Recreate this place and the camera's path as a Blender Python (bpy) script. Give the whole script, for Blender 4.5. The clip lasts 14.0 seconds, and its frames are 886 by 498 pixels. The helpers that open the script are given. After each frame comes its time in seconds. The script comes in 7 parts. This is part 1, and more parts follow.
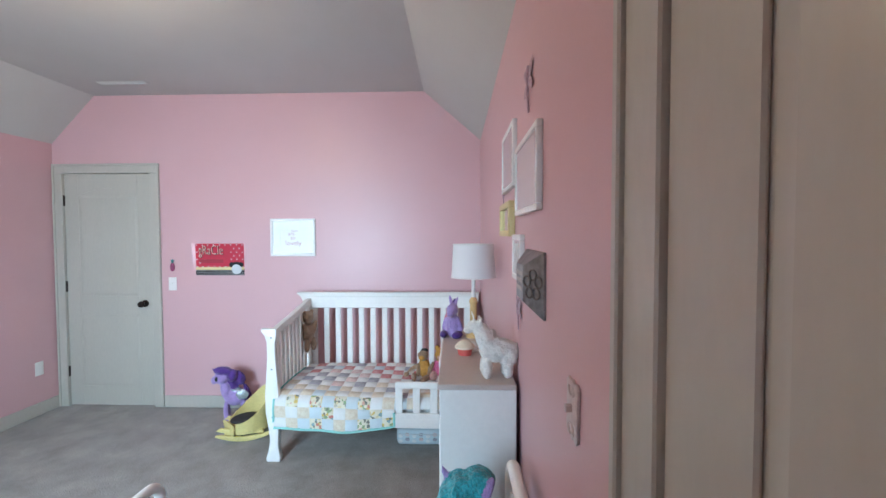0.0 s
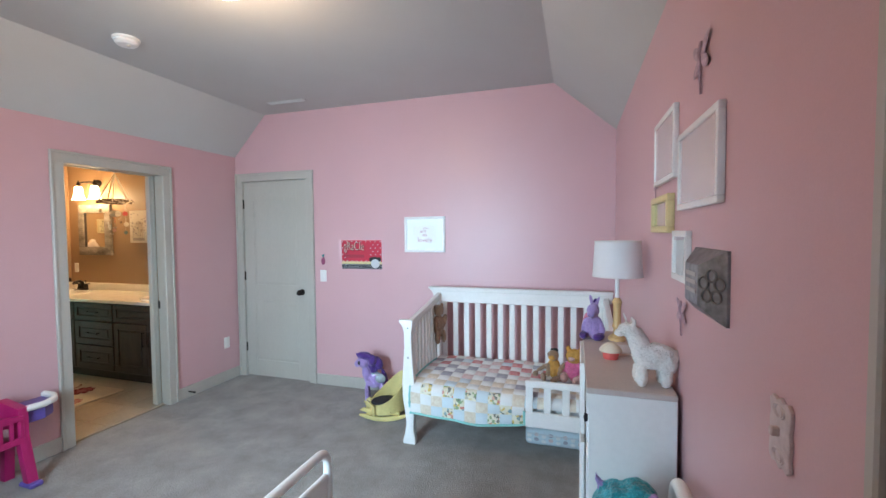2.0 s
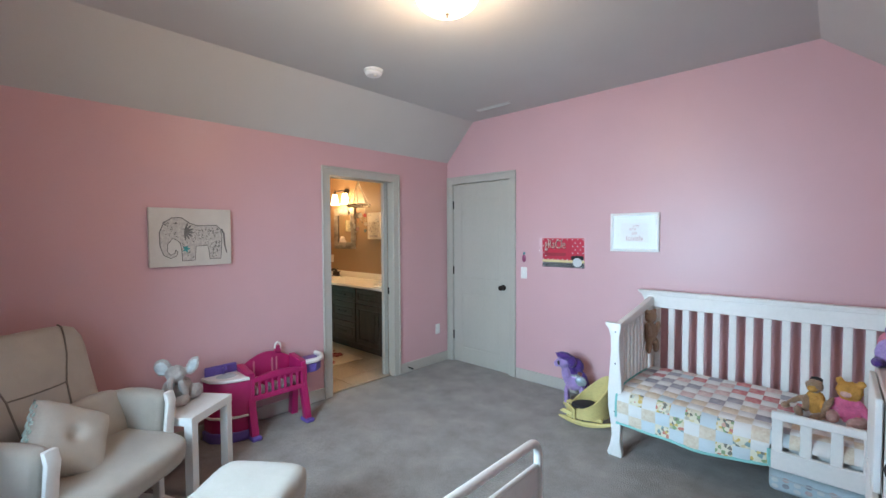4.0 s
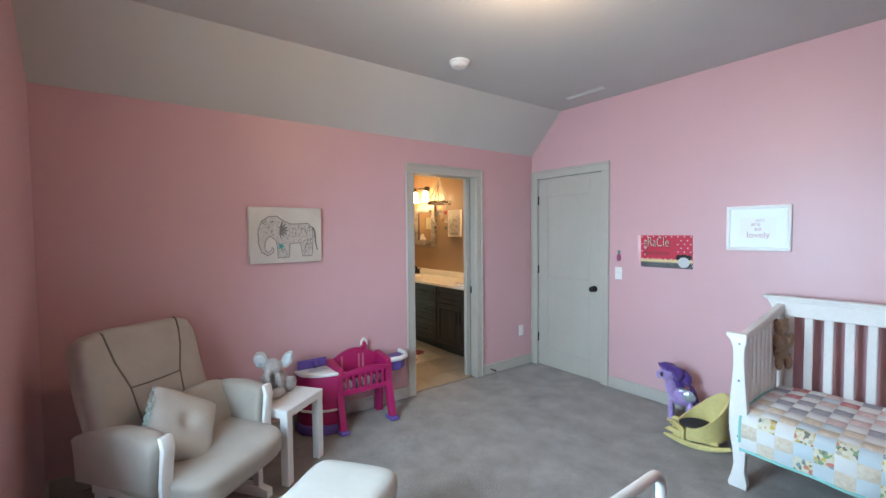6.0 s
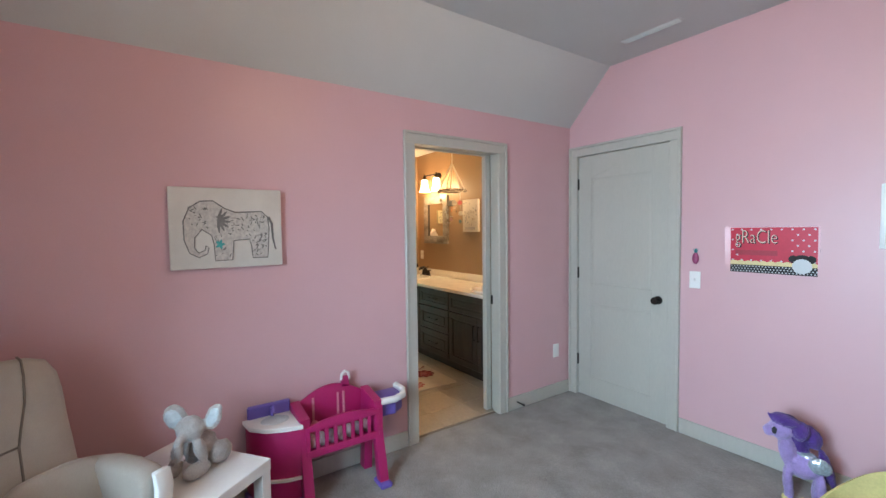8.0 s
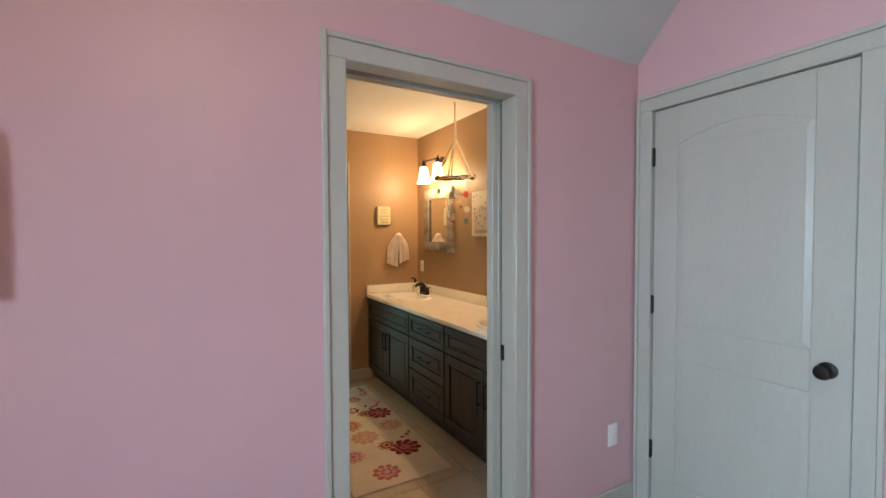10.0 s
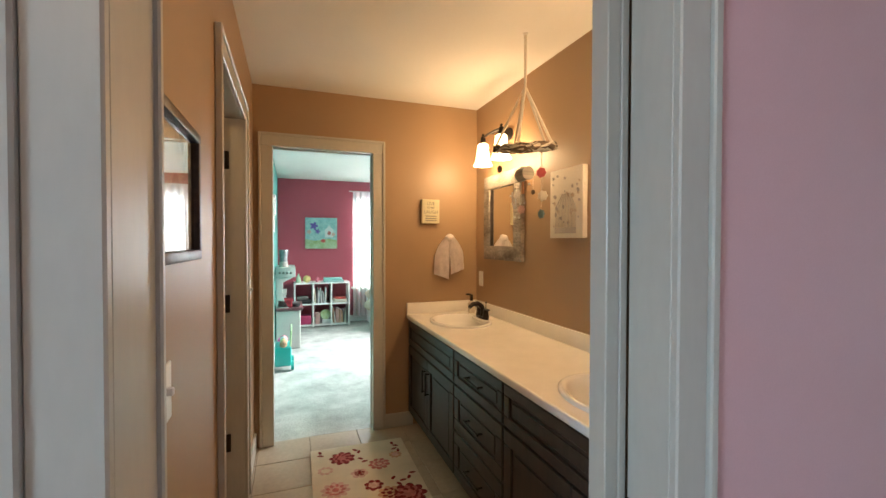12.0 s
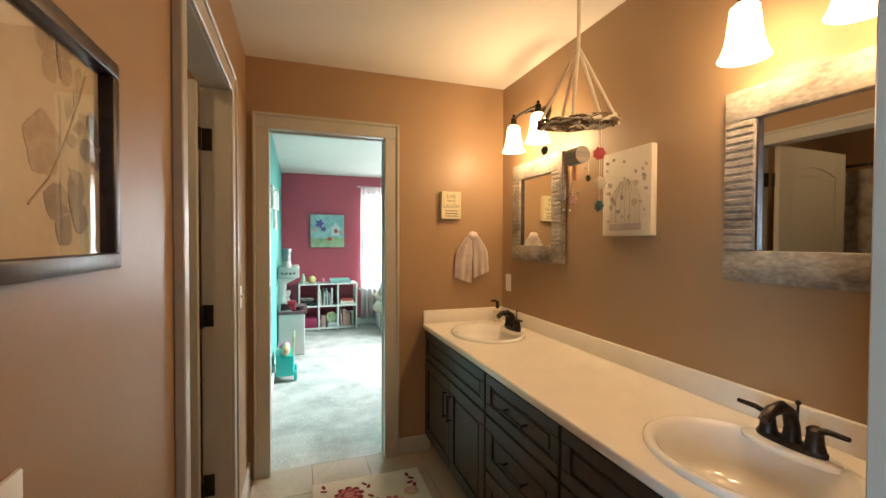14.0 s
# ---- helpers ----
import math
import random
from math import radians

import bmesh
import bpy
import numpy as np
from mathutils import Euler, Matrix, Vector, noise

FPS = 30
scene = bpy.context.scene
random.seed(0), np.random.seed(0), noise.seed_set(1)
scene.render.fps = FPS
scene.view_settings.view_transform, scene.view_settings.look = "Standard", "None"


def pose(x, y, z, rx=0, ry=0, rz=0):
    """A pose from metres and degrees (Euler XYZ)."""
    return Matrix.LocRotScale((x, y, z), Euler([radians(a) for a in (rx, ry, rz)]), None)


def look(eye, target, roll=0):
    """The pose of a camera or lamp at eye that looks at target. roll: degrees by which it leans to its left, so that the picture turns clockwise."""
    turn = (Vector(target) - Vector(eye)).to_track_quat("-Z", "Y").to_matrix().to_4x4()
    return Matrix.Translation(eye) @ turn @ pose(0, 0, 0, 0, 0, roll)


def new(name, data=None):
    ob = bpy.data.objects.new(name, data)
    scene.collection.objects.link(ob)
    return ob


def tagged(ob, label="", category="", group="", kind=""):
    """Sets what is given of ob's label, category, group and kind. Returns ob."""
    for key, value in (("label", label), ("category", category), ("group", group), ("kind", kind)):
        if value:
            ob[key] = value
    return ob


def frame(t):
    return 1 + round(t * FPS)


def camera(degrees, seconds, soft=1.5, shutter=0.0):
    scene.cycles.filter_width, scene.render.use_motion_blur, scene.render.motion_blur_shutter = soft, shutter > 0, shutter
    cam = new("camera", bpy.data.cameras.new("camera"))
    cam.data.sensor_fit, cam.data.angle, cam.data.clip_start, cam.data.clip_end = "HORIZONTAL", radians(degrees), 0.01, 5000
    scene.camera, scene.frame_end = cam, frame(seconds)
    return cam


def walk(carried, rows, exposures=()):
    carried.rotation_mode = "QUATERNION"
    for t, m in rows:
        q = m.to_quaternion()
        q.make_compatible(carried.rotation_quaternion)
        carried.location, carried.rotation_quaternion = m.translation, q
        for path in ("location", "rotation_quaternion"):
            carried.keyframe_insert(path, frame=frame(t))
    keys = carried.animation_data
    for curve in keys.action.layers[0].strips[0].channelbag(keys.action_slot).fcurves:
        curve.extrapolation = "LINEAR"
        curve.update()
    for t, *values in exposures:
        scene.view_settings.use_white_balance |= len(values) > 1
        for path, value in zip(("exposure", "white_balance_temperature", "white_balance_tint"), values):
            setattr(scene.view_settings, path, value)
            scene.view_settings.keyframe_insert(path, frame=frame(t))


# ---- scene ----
cam = camera(93.0, 14.0)
PATH = [
    (0, (1.27, 0.679, 1.504), (1.207, 2.677, 1.436), -0.2),
    (0.5, (1.251, 0.683, 1.512), (1.128, 2.678, 1.435), -0.4),
    (1, (1.23, 0.68, 1.506), (0.971, 2.662, 1.43), -0.4),
    (1.5, (1.201, 0.671, 1.507), (0.78, 2.625, 1.427), -0.5),
    (2, (1.178, 0.664, 1.506), (0.575, 2.569, 1.425), -0.5),
    (2.5, (1.16, 0.656, 1.501), (0.363, 2.489, 1.425), -0.5),
    (3, (1.123, 0.644, 1.507), (0.13, 2.378, 1.429), -0.4),
    (3.5, (1.108, 0.635, 1.506), (-0.09, 2.234, 1.425), -0.3),
    (4, (1.107, 0.613, 1.479), (-0.263, 2.069, 1.408), -0.3),
    (4.2, (1.076, 0.61, 1.491), (-0.34, 2.021, 1.414), -0.4),
    (6.3, (0.885, 0.657, 1.469), (-0.729, 1.834, 1.387), -0.5),
    (6.5, (0.832, 0.706, 1.462), (-0.789, 1.874, 1.377), -0.5),
    (7, (0.666, 0.855, 1.448), (-0.964, 2.011, 1.36), -0.5),
    (7.5, (0.443, 1.05, 1.459), (-1.197, 2.19, 1.367), -0.6),
    (8, (0.18, 1.251, 1.447), (-1.47, 2.378, 1.353), -0.7),
    (8.2, (0.069, 1.337, 1.459), (-1.586, 2.456, 1.363), -0.6),
    (10.3, (-0.964, 2.385, 1.414), (-2.724, 3.334, 1.358), -0.2),
    (10.5, (-1.058, 2.472, 1.424), (-2.843, 3.372, 1.363), -0.3),
    (11, (-1.31, 2.635, 1.409), (-3.144, 3.432, 1.355), -0.2),
    (11.5, (-1.53, 2.753, 1.396), (-3.396, 3.471, 1.357), -0.2),
    (12, (-1.735, 2.847, 1.391), (-3.614, 3.53, 1.357), 0.1),
    (12.5, (-1.886, 2.891, 1.39), (-3.771, 3.559, 1.356), 0.3),
    (13, (-2.022, 2.904, 1.389), (-3.91, 3.564, 1.359), 0.2),
    (13.5, (-2.121, 2.911, 1.39), (-4.013, 3.558, 1.354), 0.1),
    (14, (-2.16, 2.893, 1.391), (-4.05, 3.546, 1.35), 0.2),
]
EXPOSURES = [(0, 0.0), (1.5, -0.07), (3, -0.18), (5, -0.20), (6.5, -0.09), (8.2, -0.11), (10.5, -0.28), (11.5, -0.34), (13, -0.42), (14, -0.42)]
walk(cam, [(t, look(eye, target, roll)) for t, eye, target, roll in PATH], EXPOSURES)

# ---- light levels ----
BED_W, YARD_W, PINK_W, PINK_N, BATH_W, LAMP_W = 59.0, 7.0, 95.0, 145.0, 6.7, 26.0
SHADE_E, DOME_E = 11.0, 3.0

# ---- world and light ----
world = bpy.data.worlds.new("daylight")
scene.world = world
world.use_nodes = True
sky = world.node_tree.nodes.new("ShaderNodeTexSky")
sky.sky_type, sky.sun_disc = "NISHITA", False
sky.sun_elevation, sky.sun_rotation = radians(38), radians(200)
back = world.node_tree.nodes["Background"]
back.inputs["Strength"].default_value = 0.1
world.node_tree.links.new(sky.outputs[0], back.inputs["Color"])

sun = new("sun", bpy.data.lights.new("sun", "SUN"))
sun.data.energy, sun.data.angle, sun.data.color = 2.0, radians(0.5), (1.0, 0.95, 0.88)
sun.matrix_world = look((0, 0, 20), (5, -6, 12))


def window_light(m, w, h, watts, color, spread=150):
    """The sky's light, in the opening of a window."""
    lamp = new("window_light", bpy.data.lights.new("window_light", "AREA"))
    lamp.data.shape, lamp.data.size, lamp.data.size_y = "RECTANGLE", w, h
    lamp.data.energy, lamp.data.color = watts, color
    lamp.data.spread = radians(spread)
    lamp.matrix_world = m
    return lamp


def bulb(x, y, z, watts, color, size=0.03):
    lamp = new("bulb_light", bpy.data.lights.new("bulb_light", "POINT"))
    lamp.data.energy, lamp.data.color, lamp.data.shadow_soft_size = watts, color, size
    lamp.location = (x, y, z)
    return lamp


WARM = (1.0, 0.66, 0.34)
window_light(look((-0.40, 0.135, 1.42), (-0.50, 3, 0.66)), 1.0, 1.26, BED_W, (0.48, 0.76, 1.0), 110)     # sky
window_light(look((-0.40, 0.150, 1.42), (-1.20, 3, 2.10)), 0.98, 1.20, YARD_W, (1.0, 0.92, 0.80), 130)    # sunlit ground outside
window_light(look((-9.33, 4.64, 1.35), (-4, 4.64, 1.35)), 1.46, 1.5, PINK_W, (0.93, 0.98, 1.0))
window_light(look((-6.9, 5.86, 1.6), (-6.9, 3.5, 0.0)), 1.3, 1.4, PINK_N, (0.95, 0.99, 1.0), 95)
for lx in (-4.42, -4.15, -3.04, -2.77):
    bulb(lx, 4.12, 1.955, BATH_W * (1.45 if lx < -3.5 else 0.8), WARM)
# added bulb, out of view, to brighten the shower room in the mirror
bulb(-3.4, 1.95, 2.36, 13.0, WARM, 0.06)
bulb(-0.335, 2.185, 2.53, LAMP_W, (1.0, 0.70, 0.46), 0.12)

# ---- materials ----


def mat(name, base, rough=0.6, metal=0.0, var=0.10, scale=5.0, grain=90.0, bump=0.15, dist=0.002,
        spec=0.5, other=None, rnd=0.0, sheen=0.0, coat=0.0, stretch=(1, 1, 1), space="Object"):
    """Base colour with patches and grain, uneven gloss, and fine relief. other: a second colour in patches."""
    m = bpy.data.materials.new(name)
    m.use_nodes = True
    nt = m.node_tree
    b = nt.nodes["Principled BSDF"]
    link = nt.links.new
    tc = nt.nodes.new("ShaderNodeTexCoord")
    mp = nt.nodes.new("ShaderNodeMapping")
    mp.inputs["Scale"].default_value = stretch
    link(tc.outputs[space], mp.inputs["Vector"])
    n1, n2 = nt.nodes.new("ShaderNodeTexNoise"), nt.nodes.new("ShaderNodeTexNoise")
    n1.inputs["Scale"].default_value, n2.inputs["Scale"].default_value = scale, grain
    n1.inputs["Detail"].default_value, n2.inputs["Detail"].default_value = 7, 4
    n1.inputs["Roughness"].default_value = 0.6
    for n in (n1, n2):
        link(mp.outputs[0], n.inputs["Vector"])
    mix = nt.nodes.new("ShaderNodeMix")
    mix.data_type = "RGBA"
    lo = tuple(max(0.0, c * (1 - var)) for c in base)
    hi = other or tuple(min(1.0, c * (1 + var)) for c in base)
    mix.inputs["A"].default_value, mix.inputs["B"].default_value = (*lo, 1), (*hi, 1)
    ramp = nt.nodes.new("ShaderNodeMapRange")
    ramp.inputs["From Min"].default_value, ramp.inputs["From Max"].default_value = 0.32, 0.68
    link(n1.outputs["Fac"], ramp.inputs["Value"])
    link(ramp.outputs[0], mix.inputs["Factor"])
    hsv = nt.nodes.new("ShaderNodeHueSaturation")
    val = nt.nodes.new("ShaderNodeMapRange")
    val.inputs["From Min"].default_value, val.inputs["From Max"].default_value = 0.3, 0.7
    val.inputs["To Min"].default_value, val.inputs["To Max"].default_value = 1 - var * 0.7, 1 + var * 0.7
    link(n2.outputs["Fac"], val.inputs["Value"])
    link(val.outputs[0], hsv.inputs["Value"])
    link(mix.outputs["Result"], hsv.inputs["Color"])
    out = hsv.outputs["Color"]
    if rnd:
        info, h2, r2 = nt.nodes.new("ShaderNodeObjectInfo"), nt.nodes.new("ShaderNodeHueSaturation"), nt.nodes.new("ShaderNodeMapRange")
        r2.inputs["To Min"].default_value, r2.inputs["To Max"].default_value = 1 - rnd, 1 + rnd
        link(info.outputs["Random"], r2.inputs["Value"])
        link(r2.outputs[0], h2.inputs["Value"])
        link(out, h2.inputs["Color"])
        out = h2.outputs["Color"]
    link(out, b.inputs["Base Color"])
    rr = nt.nodes.new("ShaderNodeMapRange")
    rr.inputs["To Min"].default_value, rr.inputs["To Max"].default_value = max(0.02, rough - 0.07), min(1, rough + 0.07)
    link(n1.outputs["Fac"], rr.inputs["Value"])
    link(rr.outputs[0], b.inputs["Roughness"])
    b.inputs["Metallic"].default_value = metal
    b.inputs["Specular IOR Level"].default_value = spec
    b.inputs["Sheen Weight"].default_value = sheen
    b.inputs["Coat Weight"].default_value = coat
    if bump:
        bp = nt.nodes.new("ShaderNodeBump")
        bp.inputs["Strength"].default_value, bp.inputs["Distance"].default_value = bump, dist
        link(n2.outputs["Fac"], bp.inputs["Height"])
        link(bp.outputs[0], b.inputs["Normal"])
    return m


def glow(name, color, strength, white=(0.9, 0.88, 0.84)):
    m = mat(name, white, 0.4, var=0.03)
    b = m.node_tree.nodes["Principled BSDF"]
    b.inputs["Emission Color"].default_value = (*color, 1)
    b.inputs["Emission Strength"].default_value = strength
    return m


def glassy(name, color=(1, 1, 1), rough=0.0, alpha=None):
    m = bpy.data.materials.new(name)
    m.use_nodes = True
    b = m.node_tree.nodes["Principled BSDF"]
    b.inputs["Base Color"].default_value = (*color, 1)
    b.inputs["Roughness"].default_value = rough
    b.inputs["Transmission Weight"].default_value = 1.0
    b.inputs["IOR"].default_value = 1.45
    return m


def mirror_mat(name):
    m = bpy.data.materials.new(name)
    m.use_nodes = True
    b = m.node_tree.nodes["Principled BSDF"]
    b.inputs["Base Color"].default_value = (0.86, 0.88, 0.87, 1)
    b.inputs["Roughness"].default_value, b.inputs["Metallic"].default_value = 0.015, 1.0
    return m


def sheer_mat(name, color, through_light=0.6):
    m = bpy.data.materials.new(name)
    m.use_nodes = True
    nt = m.node_tree
    b = nt.nodes["Principled BSDF"]
    b.inputs["Base Color"].default_value = (*color, 1)
    b.inputs["Roughness"].default_value = 0.8
    t, mx = nt.nodes.new("ShaderNodeBsdfTranslucent"), nt.nodes.new("ShaderNodeMixShader")
    t.inputs["Color"].default_value = (*color, 1)
    mx.inputs[0].default_value = through_light
    nt.links.new(b.outputs[0], mx.inputs[1])
    nt.links.new(t.outputs[0], mx.inputs[2])
    nt.links.new(mx.outputs[0], nt.nodes["Material Output"].inputs["Surface"])
    return m


PINK = mat("pink_eggshell_paint", (0.615, 0.378, 0.392), 0.40, var=0.025, scale=1.2, grain=260, bump=0.10, dist=0.001)
TAN = mat("tan_satin_paint", (0.345, 0.222, 0.122), 0.42, var=0.03, scale=1.4, grain=240, bump=0.10, dist=0.001)
ROSE = mat("deep_rose_paint", (0.48, 0.088, 0.125), 0.5, var=0.03, scale=1.2, grain=200, bump=0.1, dist=0.001)
TEAL = mat("turquoise_paint", (0.08, 0.34, 0.30), 0.6, var=0.03, scale=1.2, grain=200, bump=0.1, dist=0.001)
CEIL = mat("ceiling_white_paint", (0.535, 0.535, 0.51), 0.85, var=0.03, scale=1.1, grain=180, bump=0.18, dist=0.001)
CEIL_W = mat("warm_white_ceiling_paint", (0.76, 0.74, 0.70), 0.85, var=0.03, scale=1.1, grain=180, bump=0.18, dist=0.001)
TRIM = mat("greige_trim_paint", (0.455, 0.437, 0.383), 0.34, var=0.035, scale=3, grain=70, bump=0.06, stretch=(1, 1, 0.3))
CARPET = mat("grey_carpet_pile", (0.262, 0.236, 0.215), 0.95, var=0.22, scale=5.0, grain=110, bump=1.0, dist=0.006, sheen=0.25, spec=0.1)
CARPET2 = mat("pale_grey_carpet_pile", (0.42, 0.43, 0.41), 0.95, var=0.26, scale=4.0, grain=90, bump=1.0, dist=0.006, spec=0.1)
TILE = mat("beige_ceramic_tile", (0.40, 0.33, 0.25), 0.32, var=0.10, scale=4, grain=40, bump=0.06, rnd=0.06)
GROUT = mat("brown_grout", (0.20, 0.16, 0.12), 0.9, var=0.15, scale=20)
WHITE = mat("white_satin_paint", (0.80, 0.80, 0.78), 0.38, var=0.025, scale=4, grain=60, bump=0.05)
WOOD_W = mat("white_lacquered_wood", (0.78, 0.77, 0.74), 0.42, var=0.03, scale=3, grain=50, bump=0.06)
TAUPE_TOP = mat("taupe_laminate", (0.50, 0.43, 0.39), 0.5, var=0.04, scale=5)
PLASTIC_W = mat("white_plastic", (0.80, 0.79, 0.76), 0.35, var=0.015, bump=0.02)
BRONZE = mat("oil_rubbed_bronze", (0.035, 0.028, 0.024), 0.38, 0.75, var=0.35, scale=14, grain=120, bump=0.08)
ESPRESSO = mat("espresso_stained_wood", (0.038, 0.025, 0.018), 0.46, spec=0.32, var=0.28, scale=6, grain=40, bump=0.12, stretch=(1, 1, 0.15))
COUNTER = mat("cream_solid_surface", (0.84, 0.80, 0.73), 0.22, var=0.03, scale=9, grain=160, bump=0.01)
PORCELAIN = mat("white_porcelain", (0.84, 0.82, 0.78), 0.08, var=0.01, bump=0.0)
MIRROR = mirror_mat("mirror_silver")
GLASS = glassy("clear_glass")
BARNWOOD = mat("weathered_grey_barnwood", (0.18, 0.142, 0.11), 0.75, var=0.35, scale=7, grain=60, bump=0.5, dist=0.003, other=(0.40, 0.36, 0.31), stretch=(0.8, 1, 1.6))
DARKFRAME = mat("dark_walnut_frame", (0.045, 0.03, 0.024), 0.35, var=0.4, scale=12, grain=60, bump=0.2)
PAPER = mat("cream_paper", (0.72, 0.66, 0.56), 0.8, var=0.04, scale=6)
PAPER_W = mat("white_mat_board", (0.58, 0.595, 0.60), 0.8, var=0.015, scale=6)
CANVAS = mat("linen_canvas", (0.60, 0.56, 0.50), 0.9, var=0.06, scale=6, grain=400, bump=0.4, dist=0.001)
INK = mat("grey_ink", (0.16, 0.15, 0.14), 0.8, var=0.2)
INK_LT = mat("pale_taupe_ink", (0.42, 0.37, 0.34), 0.8, var=0.2)
INK_TEAL = mat("teal_ink", (0.05, 0.30, 0.29), 0.8, var=0.2)
LINEN = mat("oatmeal_upholstery", (0.41, 0.366, 0.315), 0.95, var=0.07, scale=5, grain=330, bump=0.5, dist=0.002, sheen=0.2, spec=0.2)
LINEN_D = mat("seam_piping", (0.17, 0.148, 0.125), 0.95, var=0.1)
MAGENTA = mat("magenta_toy_plastic", (0.40, 0.013, 0.11), 0.35, var=0.05, bump=0.02)
PURPLE = mat("violet_toy_plastic", (0.14, 0.09, 0.36), 0.38, var=0.05, bump=0.02)
LILAC_FUR = mat("lilac_plush", (0.36, 0.25, 0.51), 0.95, var=0.2, scale=12, grain=160, bump=1.0, dist=0.006, sheen=0.4, spec=0.1)
VIOLET_FUR = mat("dark_violet_plush", (0.085, 0.035, 0.20), 0.9, var=0.3, scale=14, grain=150, bump=1.0, dist=0.006, sheen=0.3, spec=0.1)
SILVER_CLOTH = mat("iridescent_cloth", (0.55, 0.66, 0.72), 0.22, 0.6, var=0.25, scale=30, grain=60, bump=0.4)
YELLOW = mat("mustard_yellow_felt", (0.60, 0.50, 0.20), 0.7, var=0.1, scale=8)
BLACK = mat("black_felt", (0.02, 0.02, 0.022), 0.75, var=0.3)
GREY_FUR = mat("grey_plush", (0.42, 0.39, 0.37), 0.95, var=0.15, scale=12, grain=170, bump=1.0, dist=0.005, sheen=0.4, spec=0.1)
BLUE_SATIN = mat("pale_blue_satin", (0.50, 0.56, 0.58), 0.5, var=0.1, scale=20)
WHITE_FUR = mat("white_plush", (0.80, 0.78, 0.73), 0.95, var=0.08, scale=14, grain=150, bump=1.0, dist=0.006, sheen=0.4, spec=0.1)
BROWN_FUR = mat("tan_brown_plush", (0.30, 0.19, 0.12), 0.95, var=0.2, scale=14, grain=150, bump=1.0, dist=0.006, sheen=0.3, spec=0.1)
GOLD_FUR = mat("golden_plush", (0.52, 0.27, 0.07), 0.95, var=0.2, scale=14, grain=150, bump=0.9, dist=0.005, spec=0.1)
ROSE_FUR = mat("pink_plush", (0.62, 0.22, 0.28), 0.95, var=0.15, scale=14, grain=150, bump=0.9, dist=0.005, spec=0.1)
AQUA_FUR = mat("aqua_shaggy_plush", (0.03, 0.33, 0.38), 0.95, var=0.45, scale=16, grain=110, bump=1.0, dist=0.012, sheen=0.4, spec=0.1)
RED = mat("coral_red_paint", (0.62, 0.10, 0.085), 0.5, var=0.06)
CREAM = mat("cream_fabric", (0.68, 0.60, 0.47), 0.85, var=0.07, grain=200, bump=0.3)
LAMP_WOOD = mat("pale_yellow_wood", (0.62, 0.42, 0.19), 0.45, var=0.12, scale=8, stretch=(1, 1, 0.2))
PEWTER = mat("galvanised_pewter", (0.22, 0.23, 0.24), 0.42, 0.7, var=0.35, scale=9, grain=50, bump=0.25)
PALE_YELLOW = mat("pale_yellow_paint", (0.66, 0.56, 0.28), 0.55, var=0.07)
SIGN_RED = mat("crimson_card", (0.52, 0.03, 0.06), 0.35, var=0.06)
LILAC_CLOTH = mat("lilac_canvas_bin", (0.34, 0.28, 0.46), 0.9, var=0.1, grain=260, bump=0.4)
TOWEL = mat("pale_pink_terry", (0.84, 0.74, 0.70), 0.98, var=0.1, scale=20, grain=280, bump=1.0, dist=0.004, sheen=0.3, spec=0.1)
TWIG = mat("grey_brown_twig", (0.15, 0.11, 0.075), 0.85, var=0.4, scale=25, bump=0.6)
TWINE = mat("cream_ribbon", (0.72, 0.66, 0.56), 0.85, var=0.06)
RUG = mat("cream_rug_pile", (0.62, 0.54, 0.44), 0.97, var=0.08, scale=6, grain=260, bump=0.8, dist=0.004, spec=0.1)
MAROON = mat("maroon_rug_wool", (0.20, 0.028, 0.035), 0.97, var=0.3, scale=30, grain=200, bump=0.8, dist=0.004, spec=0.1)
DUSTY = mat("dusty_rose_rug_wool", (0.42, 0.14, 0.14), 0.97, var=0.25, scale=30, grain=200, bump=0.8, dist=0.004, spec=0.1)
PEACH = mat("peach_rug_wool", (0.50, 0.29, 0.19), 0.97, var=0.2, scale=30, grain=200, bump=0.8, dist=0.004, spec=0.1)
BLUSH = mat("blush_rug_wool", (0.55, 0.35, 0.32), 0.97, var=0.2, scale=30, grain=200, bump=0.8, dist=0.004, spec=0.1)
AQUA = mat("aqua_plastic", (0.02, 0.36, 0.33), 0.4, var=0.08)
SKYBLUE = mat("sky_blue_paint", (0.22, 0.47, 0.49), 0.7, var=0.15, scale=14, other=(0.40, 0.58, 0.58))
GREEN = mat("lime_green_paint", (0.32, 0.42, 0.17), 0.6, var=0.15, scale=14, other=(0.42, 0.52, 0.36))
FLORAL = mat("faded_floral_upholstery", (0.56, 0.50, 0.38), 0.9, var=0.1, scale=16, grain=240, bump=0.4, other=(0.30, 0.30, 0.22))
SHEER = sheer_mat("sheer_white_voile", (0.90, 0.92, 0.92), 0.75)
CURTAIN = mat("damask_shower_curtain", (0.70, 0.67, 0.62), 0.8, var=0.05, scale=13, grain=200, bump=0.2, other=(0.27, 0.235, 0.21))
SHADE = sheer_mat("white_lampshade_cloth", (0.84, 0.83, 0.83), 0.25)
FROST = glow("lit_frosted_glass", (1.0, 0.66, 0.35), SHADE_E)
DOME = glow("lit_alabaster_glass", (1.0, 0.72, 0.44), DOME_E)
